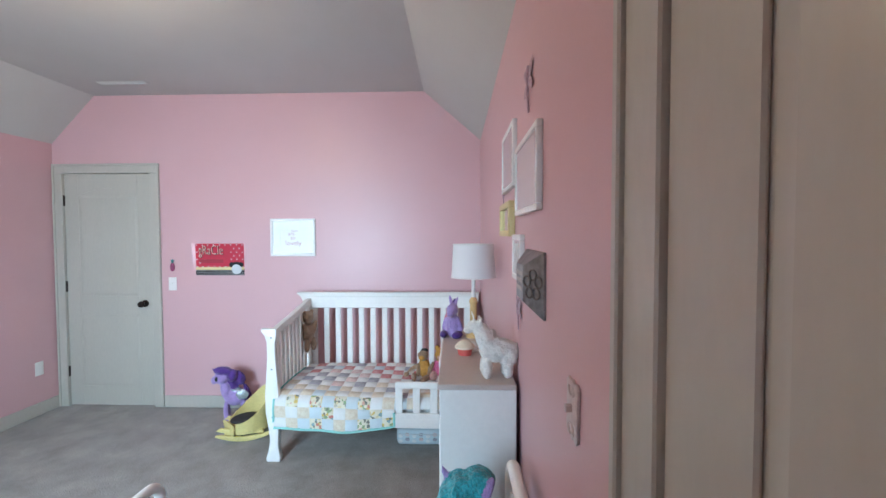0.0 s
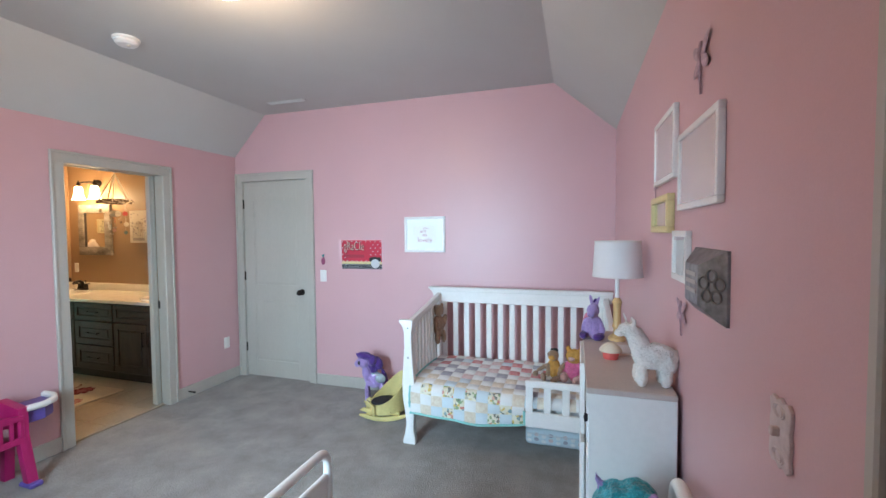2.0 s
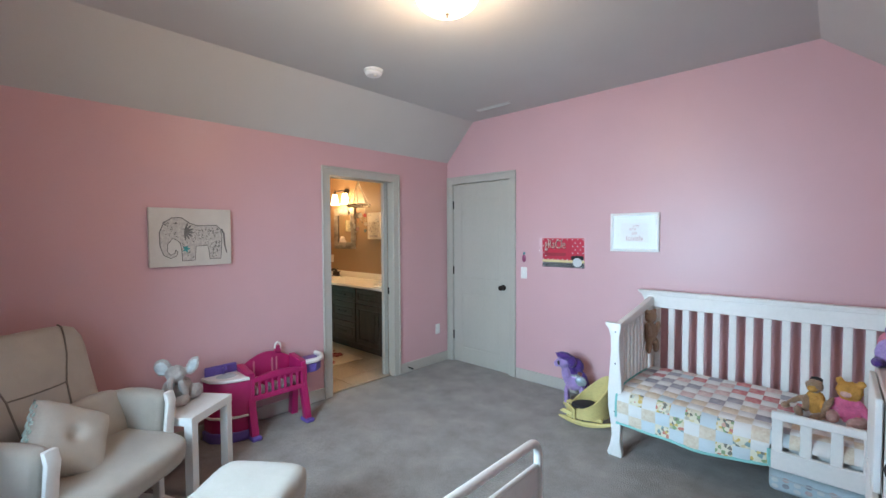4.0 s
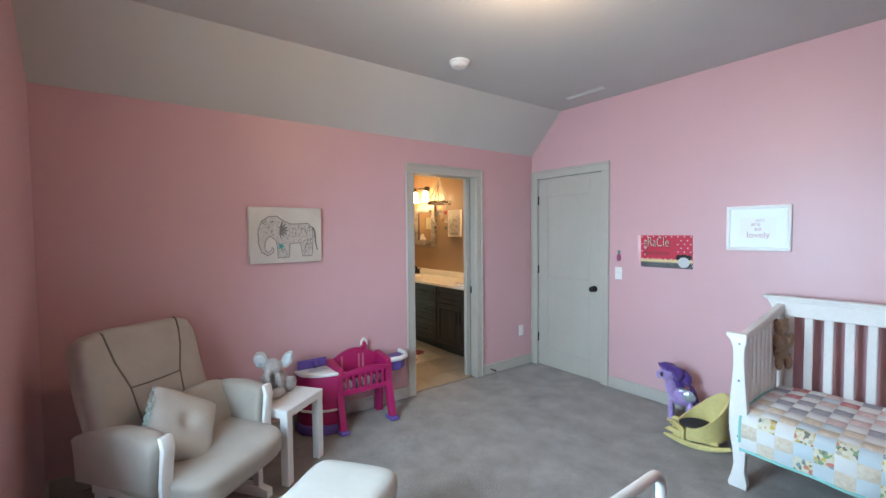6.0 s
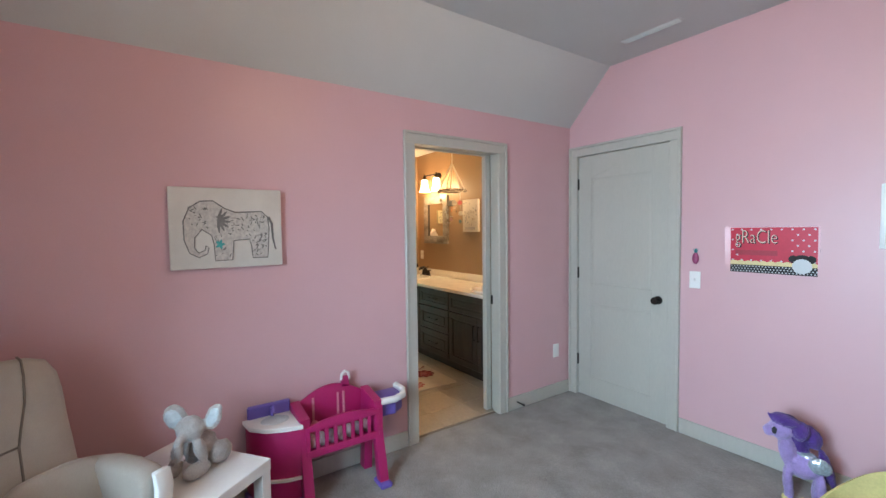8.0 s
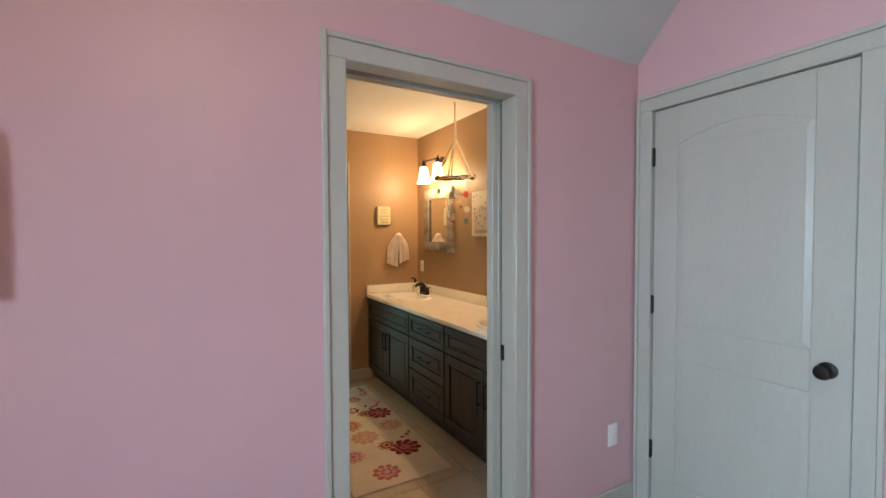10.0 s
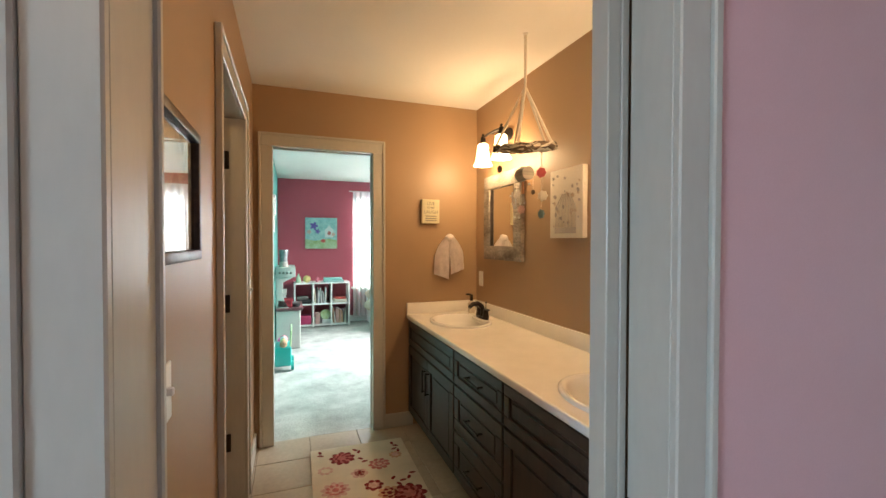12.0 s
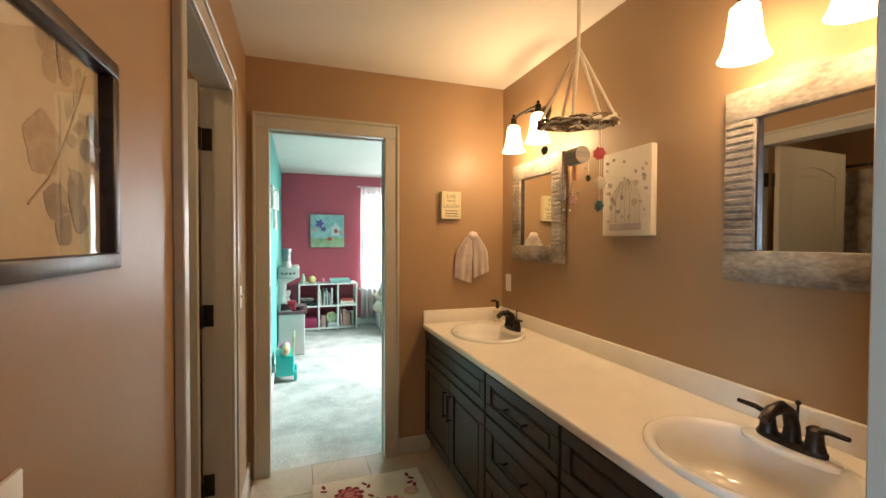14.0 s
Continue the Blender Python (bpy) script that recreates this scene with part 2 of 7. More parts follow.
PRINTS = [mat(n, c, 0.93, var=v, scale=s, grain=300, bump=0.4, dist=0.002, other=o, spec=0.15) for n, c, v, s, o in (
    ("white_cotton", (0.72, 0.72, 0.70), 0.03, 8, None),
    ("pale_blue_cotton", (0.55, 0.63, 0.66), 0.05, 8, None),
    ("grey_print_cotton", (0.34, 0.33, 0.37), 0.08, 40, (0.42, 0.41, 0.44)),
    ("red_print_cotton", (0.55, 0.13, 0.15), 0.08, 45, (0.62, 0.38, 0.36)),
    ("cream_dot_cotton", (0.64, 0.53, 0.40), 0.06, 60, (0.72, 0.66, 0.55)),
    ("animal_print_cotton", (0.68, 0.63, 0.48), 0.05, 34, (0.10, 0.15, 0.11)),
    ("pink_print_cotton", (0.62, 0.40, 0.38), 0.08, 50, (0.70, 0.60, 0.57)),
)]


def printed(name, ground, scale, dark):
    """Cotton with a busy many-coloured print: coloured cells on a pale ground, some of them dark."""
    m = mat(name, ground, 0.93, var=0.04, grain=300, bump=0.4, spec=0.15)
    nt = m.node_tree
    b = nt.nodes["Principled BSDF"]
    link = nt.links.new
    tc, vo, sep = nt.nodes.new("ShaderNodeTexCoord"), nt.nodes.new("ShaderNodeTexVoronoi"), nt.nodes.new("ShaderNodeSeparateColor")
    vo.inputs["Scale"].default_value = scale
    link(tc.outputs["Object"], vo.inputs["Vector"])
    link(vo.outputs["Color"], sep.inputs["Color"])
    hue, pick, mixer = nt.nodes.new("ShaderNodeValToRGB"), nt.nodes.new("ShaderNodeMapRange"), nt.nodes.new("ShaderNodeMix")
    hue.color_ramp.interpolation = "CONSTANT"
    stops = [(0.0, dark), (0.24, (0.60, 0.40, 0.06)), (0.46, (0.55, 0.12, 0.10)), (0.60, (0.16, 0.30, 0.12)), (0.74, (0.62, 0.52, 0.30)), (0.88, (0.12, 0.28, 0.32))]
    ramp = hue.color_ramp
    for k, (p, c) in enumerate(stops):
        e = ramp.elements[k] if k < 2 else ramp.elements.new(p)
        e.position, e.color = p, (*c, 1)
    link(sep.outputs[0], hue.inputs["Fac"])
    pick.inputs["From Min"].default_value, pick.inputs["From Max"].default_value, pick.inputs["To Max"].default_value = 0.42, 0.50, 0.8
    link(sep.outputs[1], pick.inputs["Value"])
    mixer.data_type = "RGBA"
    old = b.inputs["Base Color"].links[0].from_socket
    link(pick.outputs[0], mixer.inputs["Factor"])
    link(old, mixer.inputs["A"])
    link(hue.outputs["Color"], mixer.inputs["B"])
    link(mixer.outputs["Result"], b.inputs["Base Color"])
    return m


PRINTS[5] = printed("animal_print_cotton", (0.70, 0.66, 0.52), 56, (0.09, 0.10, 0.09))
AQUA_TRIM = mat("aqua_binding", (0.26, 0.58, 0.54), 0.9, var=0.06)

# ---- building blocks ----


def bm_box(lo, hi, bev=0.0, seg=1, bm=None):
    """A box from corner to corner, with rounded edges."""
    own = bmesh.new()
    bmesh.ops.create_cube(own, size=1.0)
    lo, hi = Vector(lo), Vector(hi)
    for v in own.verts:
        v.co = Vector([(a + b) / 2 + c * (b - a) for a, b, c in zip(lo, hi, v.co)])
    if bev:
        bmesh.ops.bevel(own, geom=list(own.edges), offset=min(bev, 0.45 * min(abs(c) for c in hi - lo)), segments=seg, profile=0.5, affect="EDGES")
    return join(bm, own)


def join(bm, own, m=None, mi=0):
    """Puts one bmesh into another."""
    if m is not None:
        bmesh.ops.transform(own, matrix=m, verts=own.verts)
    if mi:
        for f in own.faces:
            f.material_index = mi
    if bm is None:
        return own
    me = bpy.data.meshes.new("tmp")
    own.to_mesh(me)
    bm.from_mesh(me)
    bpy.data.meshes.remove(me)
    own.free()
    return bm


def bm_lathe(prof, c=(0, 0, 0), n=24, bm=None, sx=1.0, sy=1.0):
    """A turned shape from radii and heights."""
    own = bmesh.new()
    rings = []
    for r, z in prof:
        rings.append([own.verts.new((c[0] + sx * r * math.cos(2 * math.pi * k / n), c[1] + sy * r * math.sin(2 * math.pi * k / n), c[2] + z)) for k in range(n)])
    for a, b in zip(rings, rings[1:]):
        for k in range(n):
            own.faces.new((a[k], a[(k + 1) % n], b[(k + 1) % n], b[k]))
    for ring in (rings[0], rings[-1]):
        if (ring[0].co - ring[n // 2].co).length > 1e-4:
            own.faces.new(ring)
    bmesh.ops.remove_doubles(own, verts=own.verts, dist=1e-5)
    bmesh.ops.recalc_face_normals(own, faces=own.faces)
    return join(bm, own)


def bm_tube(pts, r, n=8, bm=None, closed=False):
    """A round bar along points; r: one radius, or one for each point."""
    own = bmesh.new()
    pts = [Vector(p) for p in pts]
    rs = r if isinstance(r, (list, tuple)) else [r] * len(pts)
    rings, up = [], None
    for k, p in enumerate(pts):
        a, b = pts[k - 1] if (k or closed) else p, pts[(k + 1) % len(pts)] if (k + 1 < len(pts) or closed) else p
        d = (b - a).normalized()
        if up is None:
            up = d.orthogonal().normalized()
        up = (up - d * up.dot(d)).normalized()
        side = d.cross(up)
        rings.append([own.verts.new(p + rs[k] * (math.cos(2 * math.pi * j / n) * up + math.sin(2 * math.pi * j / n) * side)) for j in range(n)])
    pairs = list(zip(rings, rings[1:])) + ([(rings[-1], rings[0])] if closed else [])
    for a, b in pairs:
        for j in range(n):
            own.faces.new((a[j], a[(j + 1) % n], b[(j + 1) % n], b[j]))
    if not closed:
        own.faces.new(rings[0])
        own.faces.new(rings[-1])
    bmesh.ops.recalc_face_normals(own, faces=own.faces)
    return join(bm, own)


def bm_ball(c, r, bm=None, n=14, turn=None, mi=0, rough=0.0):
    """An ellipsoid; turn: degrees about x, y, z; rough: an uneven skin."""
    own = bmesh.new()
    bmesh.ops.create_uvsphere(own, u_segments=n, v_segments=max(6, n * 2 // 3), radius=1.0)
    r = r if isinstance(r, (list, tuple)) else (r, r, r)
    for v in own.verts:
        k = 1 + rough * noise.noise(Vector(v.co) * 3.1 + Vector(c) * 7)
        v.co = Vector((v.co.x * r[0], v.co.y * r[1], v.co.z * r[2])) * k
    return join(bm, own, pose(*c, *(turn or (0, 0, 0))), mi)


def bm_prism(poly, d0, d1, plane="xz", bev=0.0, bm=None):
    """A flat outline made thick. plane names the outline's two axes; d0 and d1 lie along the third."""
    own = bmesh.new()

    def at(p, d):
        return {"xy": (p[0], p[1], d), "xz": (p[0], d, p[1]), "yz": (d, p[0], p[1])}[plane]
    a, b = [own.verts.new(at(p, d0)) for p in poly], [own.verts.new(at(p, d1)) for p in poly]
    n = len(poly)
    own.faces.new(a)
    own.faces.new(b)
    for k in range(n):
        own.faces.new((a[k], a[(k + 1) % n], b[(k + 1) % n], b[k]))
    bmesh.ops.recalc_face_normals(own, faces=own.faces)
    if bev:
        axis = {"xy": 2, "xz": 1, "yz": 0}[plane]
        rim = [e for e in own.edges if abs((e.verts[0].co - e.verts[1].co)[axis]) < 1e-6]
        bmesh.ops.bevel(own, geom=rim, offset=bev, segments=2, profile=0.5, affect="EDGES")
    return join(bm, own)


def bm_pillow(w, d, h, bm=None, n=12, power=0.45):
    """A stuffed cushion, lying in xy, about its middle."""
    own = bmesh.new()
    bmesh.ops.create_grid(own, x_segments=n, y_segments=n, size=1.0)
    grids = []
    for s in (1, -1):
        g = own if s == 1 else bmesh.new()
        if s == -1:
            bmesh.ops.create_grid(g, x_segments=n, y_segments=n, size=1.0)
        for v in g.verts:
            x, y = v.co.x, v.co.y
            puff = (max(0, 1 - x ** 4) * max(0, 1 - y ** 4)) ** power
            pull = 1 - 0.06 * (1 - abs(x)) * abs(y) ** 6 - 0.06 * (1 - abs(y)) * abs(x) ** 6
            v.co = Vector((x * w / 2 * pull, y * d / 2 * pull, s * h / 2 * puff * (1 + 0.08 * noise.noise((x * 2.2, y * 2.2, s)))))
        grids.append(g)
    join(own, grids[1])
    bmesh.ops.remove_doubles(own, verts=own.verts, dist=1e-4)
    bmesh.ops.recalc_face_normals(own, faces=own.faces)
    return join(bm, own)


def bm_soft(w, d, h, p=5.0, n=10, bm=None, lump=0.03):
    """A padded block with full, rounded edges, about its middle."""
    own = bmesh.new()
    bmesh.ops.create_cube(own, size=2.0)
    bmesh.ops.subdivide_edges(own, edges=own.edges[:], cuts=n, use_grid_fill=True)
    for v in own.verts:
        c = Vector([math.tan(a * 0.7) / math.tan(0.7) for a in v.co])
        c /= (abs(c.x) ** p + abs(c.y) ** p + abs(c.z) ** p) ** (1 / p)
        k = 1 + lump * noise.noise(c * 1.7 + Vector((w, d, h)))
        v.co = Vector((c.x * w / 2, c.y * d / 2, c.z * h / 2)) * k
    bmesh.ops.recalc_face_normals(own, faces=own.faces)
    return join(bm, own)


def mesh_ob(name, bm, mats, smooth=35):
    me = bpy.data.meshes.new(name)
    bm.to_mesh(me)
    bm.free()
    for m in mats if isinstance(mats, (list, tuple)) else [mats]:
        me.materials.append(m)
    if smooth:
        for p in me.polygons:
            p.use_smooth = True
        me.set_sharp_from_angle(angle=radians(smooth))
    return new(name, me)


def part(name, bm, material, parent, label="", smooth=35, m=None):
    """One mesh as a part of a thing or of a part."""
    ob = mesh_ob(name, bm, material, smooth)
    ob.parent = parent
    if m is not None:
        ob.matrix_basis = m
    if label:
        tagged(ob, label)
    return ob


def repeat(ob, m, parent=None):
    """The same piece again, on the same mesh."""
    o = new(ob.name.split(".")[0], ob.data)
    o.parent = parent or ob.parent
    o.matrix_basis = m
    return o


def thing(name, m, label, category, group=""):
    ob = new(name)
    ob.empty_display_size = 0.1
    ob.matrix_world = m
    return tagged(ob, label, category, group)


def solo(name, bm, mats, label, category, m=None, smooth=35, group=""):
    ob = mesh_ob(name, bm, mats, smooth)
    if m is not None:
        ob.matrix_world = m
    return tagged(ob, label, category, group)


def setting(name, bm, mats, label, category, smooth=30):
    return tagged(mesh_ob(name, bm, mats, smooth), label, category, kind="structure")


def writing(name, text, size, material, parent, m, depth=0.0008, align="CENTER", squash=1.0, thin=0.0):
    """Words as a thin mesh, in the xy plane of m."""
    c = bpy.data.curves.new(name, "FONT")
    c.body, c.size, c.extrude, c.align_x, c.align_y, c.resolution_u, c.offset = text, size, depth, align, "CENTER", 3, -thin
    tmp = bpy.data.objects.new(name, c)
    me = bpy.data.meshes.new_from_object(tmp)
    bpy.data.objects.remove(tmp)
    me.materials.clear()
    me.materials.append(material)
    ob = new(name, me)
    ob.parent = parent
    ob.matrix_basis = m @ Matrix.Diagonal((squash, 1, 1, 1))
    return ob


def cut_wall(axis, at, thick, a0, a1, z0, z1, holes=()):
    """A wall across x or y with openings through it; holes: (a, b, bottom, top)."""
    bm = bmesh.new()

    def slab(a, b, lo, hi):
        if b - a < 1e-4 or hi - lo < 1e-4:
            return
        p, q = ((at, a, lo), (at + thick, b, hi)) if axis == "x" else ((a, at, lo), (b, at + thick, hi))
        p, q = [min(s, t) for s, t in zip(p, q)], [max(s, t) for s, t in zip(p, q)]
        bm_box(p, q, bm=bm)
    here = a0
    for a, b, lo, hi in sorted(holes):
        slab(here, a, z0, z1)
        slab(a, b, z0, lo)
        slab(a, b, hi, z1)
        here = b
    slab(here, a1, z0, z1)
    return bm

# ---- the place ----
E, W, N, S = 1.475, -2.24, 4.25, 0.22        # bedroom
KNEE, FLAT = 2.305, 2.71
BE, BW, BS, BC = -2.38, -4.81, 2.615, 2.44    # bathroom
PE, PW, PS, PN = -4.92, -9.20, 2.655, 5.70    # rose room
SH = 0.80                                    # shower room's far wall

setting("wall_north", cut_wall("y", N, 0.11, W - 0.11, E + 0.11, 0, 2.85, [(-2.165, -1.356, 0, 2.06)]), PINK, "pink painted gable wall with a satin sheen", "wall")
setting("wall_east", cut_wall("x", E, 0.11, S, N, 0, 2.33, [(0.285, 1.097, 0, 2.06)]), PINK, "pink painted knee wall hung with small frames", "wall")
setting("wall_south", cut_wall("y", S, -0.11, W - 0.11, E + 0.11, 0, 2.85, [(-0.92, 0.12, 0.78, 2.06)]), PINK, "pink painted wall with the bedroom window", "wall")
setting("wall_west", cut_wall("x", W, -0.045, S, N, 0, 2.33, [(2.664, 3.433, 0, 2.042)]), PINK, "pink painted knee wall with the bathroom doorway", "wall")
setting("wall_bath_east", cut_wall("x", BE, 0.02, SH, N, 0, BC + 0.02, [(2.664, 3.433, 0, 2.042)]), TAN, "tan painted bathroom wall beside the doorway", "wall")
setting("wall_bath_north", cut_wall("y", N, 0.11, PE, BE + 0.02, 0, BC + 0.05), TAN, "tan painted wall behind the vanity", "wall")
setting("wall_bath_west", cut_wall("x", BW, -0.03, SH, N, 0, BC + 0.02, [(2.721, 3.433, 0, 2.055)]), TAN, "tan painted wall around the far doorway", "wall")
setting("wall_bath_south", cut_wall("y", BS, -0.11, BW, BE, 0, BC + 0.02, [(-4.202, -3.368, 0, 2.055)]), TAN, "tan painted wall with a framed print", "wall")
setting("wall_shower", cut_wall("y", SH, -0.1, PE, BE + 0.05, 0, BC + 0.05), TAN, "tan painted wall behind the shower curtain", "wall")
setting("wall_rose_east", cut_wall("x", PE, 0.03, PS, PN, 0, BC + 0.02, [(2.721, 3.433, 0, 2.055)]), TEAL, "turquoise painted wall around the doorway", "wall")
setting("wall_rose_west", cut_wall("x", PW, -0.1, PS - 0.1, PN + 0.1, 0, BC + 0.05, [(3.90, 5.38, 0.6, 2.12)]), ROSE, "deep rose painted wall with a window", "wall")
setting("wall_teal", cut_wall("y", PS, -0.1, PW, PE, 0, BC + 0.05), TEAL, "turquoise painted side wall", "wall")
setting("wall_rose_north", cut_wall("y", PN, 0.1, PW, PE + 0.03, 0, BC + 0.05, [(-7.55, -6.25, 0.8, 2.2)]), TEAL, "turquoise painted wall with a window", "wall")

ceil = bm_prism([(W - 0.05, KNEE - 0.052), (-1.85, FLAT), (1.0, FLAT), (E + 0.05, KNEE - 0.052), (E + 0.05, 2.5), (1.05, 2.95), (-1.9, 2.95), (W - 0.05, 2.5)], S - 0.05, N + 0.05, "xz")
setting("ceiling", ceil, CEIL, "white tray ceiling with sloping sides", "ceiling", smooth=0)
setting("ceiling_bath", bm_box((PE, SH, BC), (BE + 0.02, N, BC + 0.06)), CEIL_W, "warm white flat bathroom ceiling", "ceiling")
setting("ceiling_rose_room", bm_box((PW, PS, BC), (PE, PN, BC + 0.06)), CEIL_W, "white flat ceiling", "ceiling")


def carpet(name, x0, x1, y0, y1, material, label, step=0.06):
    bm = bmesh.new()
    nx, ny = int((x1 - x0) / step) + 1, int((y1 - y0) / step) + 1
    rows = [[bm.verts.new((x0 + (x1 - x0) * i / nx, y0 + (y1 - y0) * j / ny, 0.004 * noise.noise((i * 0.23, j * 0.23, 3)) - 0.002)) for j in range(ny + 1)] for i in range(nx + 1)]
    for i in range(nx):
        for j in range(ny):
            bm.faces.new((rows[i][j], rows[i + 1][j], rows[i + 1][j + 1], rows[i][j + 1]))
    return setting(name, bm, material, label, "floor", smooth=60)


carpet("floor", W - 0.04, E + 0.12, S - 0.05, N + 0.05, CARPET, "grey cut-pile carpet with vacuum marks")
carpet("floor_rose_room", PW - 0.05, BW - 0.05, PS - 0.05, PN + 0.05, CARPET2, "pale grey cut-pile carpet", 0.1)
bath_floor = setting("floor_bath", bm_box((BW - 0.05, SH, -0.05), (W - 0.04, N, -0.006)), GROUT, "beige ceramic tiled bathroom floor", "floor")
setting("ground_slab", bm_box((-12, -3, -0.3), (4, 8, -0.06)), GROUT, "plain slab under the rooms", "ground")


def trim_board(bm, axis, at, out, a0, a1, z0, z1, thick):
    p, q = ((at, a0, z0), (at + out * thick, a1, z1)) if axis == "x" else ((a0, at, z0), (a1, at + out * thick, z1))
    bm_box([min(s, t) for s, t in zip(p, q)], [max(s, t) for s, t in zip(p, q)], 0.003, 1, bm)


def casing(name, axis, at, out, a0, a1, top, w=0.082, w0=None, label="greige painted flat door casing"):
    """Boards round an opening a0..a1, on the face of a wall, with a raised outer band."""
    bm = bmesh.new()
    w0 = w0 or w
    for lo, hi, band in ((a0 - w0 + 0.0175, a0, (a0 - w0, a0 - w0 + 0.018)), (a1, a1 + w - 0.0175, (a1 + w - 0.018, a1 + w))):
        trim_board(bm, axis, at, out, lo, hi, 0, top, 0.016)
        trim_board(bm, axis, at, out, *band, 0, top + w, 0.024)
    trim_board(bm, axis, at, out, a0 - w0 + 0.018, a1 + w - 0.018, top, top + w - 0.018, 0.016)
    trim_board(bm, axis, at, out, a0 - w0 + 0.018, a1 + w - 0.018, top + w - 0.018, top + w, 0.024)
    return setting(name, bm, TRIM, label, "door casing")


casing("trim_door_1", "y", N, -1, -2.150, -1.371, 2.045)
casing("trim_door_2", "x", E, -1, 0.307, 1.083, 2.045, 0.097, 0.082)
casing("trim_bath_doorway", "x", W, 1, 2.681, 3.416, 2.012, 0.082, 0.083)
casing("trim_bath_doorway_inside", "x", BE, -1, 2.689, 3.408, 2.012)
casing("trim_far_doorway", "x", BW, 1, 2.738, 3.416, 2.035, 0.09)
casing("trim_door_3", "y", BS, 1, -4.185, -3.385, 2.035)


def lining(name, axis, a0, a1, d0, d1, top, slot=None):
    """The jambs and head inside an opening; slot: (from, to) along the depth, left open at the head and the far jamb for a sliding door."""
    bm = bmesh.new()
    split = [(d0, d1)] if slot is None else [(d0, slot[0]), (slot[1], d1)]
    for lo, hi, z0, z1, spans in ((a0 - 0.017, a0, 0, top, [(d0, d1)]), (a1, a1 + 0.017, 0, top, split), (a0 - 0.017, a1 + 0.017, top, top + 0.02, split)):
        for b0, b1 in spans:
            p, q = ((b0, lo, z0), (b1, hi, z1)) if axis == "x" else ((lo, b0, z0), (hi, b1, z1))
            bm_box(p, q, 0.002, 1, bm)
    return setting(name, bm, TRIM, "greige painted door jamb", "door jamb")


lining("trim_jamb_bath", "x", 2.681, 3.416, BE - 0.002, W + 0.002, 2.012, (-2.348, -2.306))
lining("trim_jamb_far", "x", 2.738, 3.416, PE - 0.002, BW + 0.002, 2.035, (-4.888, -4.850))
setting("trim_stop_bath", bm_box((-2.395, 3.386, 0), (-2.350, 3.4155, 2.011), 0.002), TRIM, "greige painted split jamb strip", "door jamb")
lining("trim_jamb_north", "y", -2.150, -1.371, N - 0.002, N + 0.112, 2.045)
lining("trim_jamb_east", "x", 0.307, 1.083, E - 0.002, E + 0.112, 2.045)
lining("trim_jamb_south", "y", -4.185, -3.385, BS - 0.112, BS + 0.002, 2.035)


def pocket_door(name, x, y, label):
    """A door slid into the wall: its leading edge, with a black edge pull, shows in the slot of the jamb."""
    d = tagged(new(name), label, "door", kind="structure")
    d.location = (x, y, 0.0)
    part("slab", bm_box((-0.014, 0.004, 0.01), (0.014, 0.66, 2.02), 0.003), TRIM, d)
    part("edge_pull", bm_box((-0.013, -0.002, 0.852), (0.013, 0.006, 0.922), 0.002), BRONZE, d, "black edge pull")


pocket_door("door_4", -2.327, 3.424, "greige pocket door slid into the wall")
pocket_door("door_5", -4.869, 3.424, "pocket door slid into the far wall")

base = bmesh.new()
for axis, at, out, a0, a1 in (("y", N, -1, -1.285, E), ("x", W, 1, S, 2.598), ("x", W, 1, 3.498, N), ("x", E, -1, 1.180, N), ("y", S, 1, W, E)):
    trim_board(base, axis, at, out, a0, a1, 0, 0.105, 0.014)
setting("baseboard", base, TRIM, "greige painted flat baseboard", "baseboard")
base = bmesh.new()
for axis, at, out, a0, a1 in (("y", BS, 1, -4.80, -4.268), ("y", BS, 1, -3.302, BE), ("x", BW, 1, 3.507, 3.72)):
    trim_board(base, axis, at, out, a0, a1, 0, 0.105, 0.014)
setting("baseboard_bath", base, TRIM, "greige painted flat baseboard", "baseboard")
base = bmesh.new()
for axis, at, out, a0, a1 in (("x", PW, 1, PS, PN), ("y", PS, 1, PW, PE)):
    trim_board(base, axis, at, out, a0, a1, 0, 0.105, 0.014)
setting("baseboard_rose_room", base, WHITE, "white painted baseboard", "baseboard")


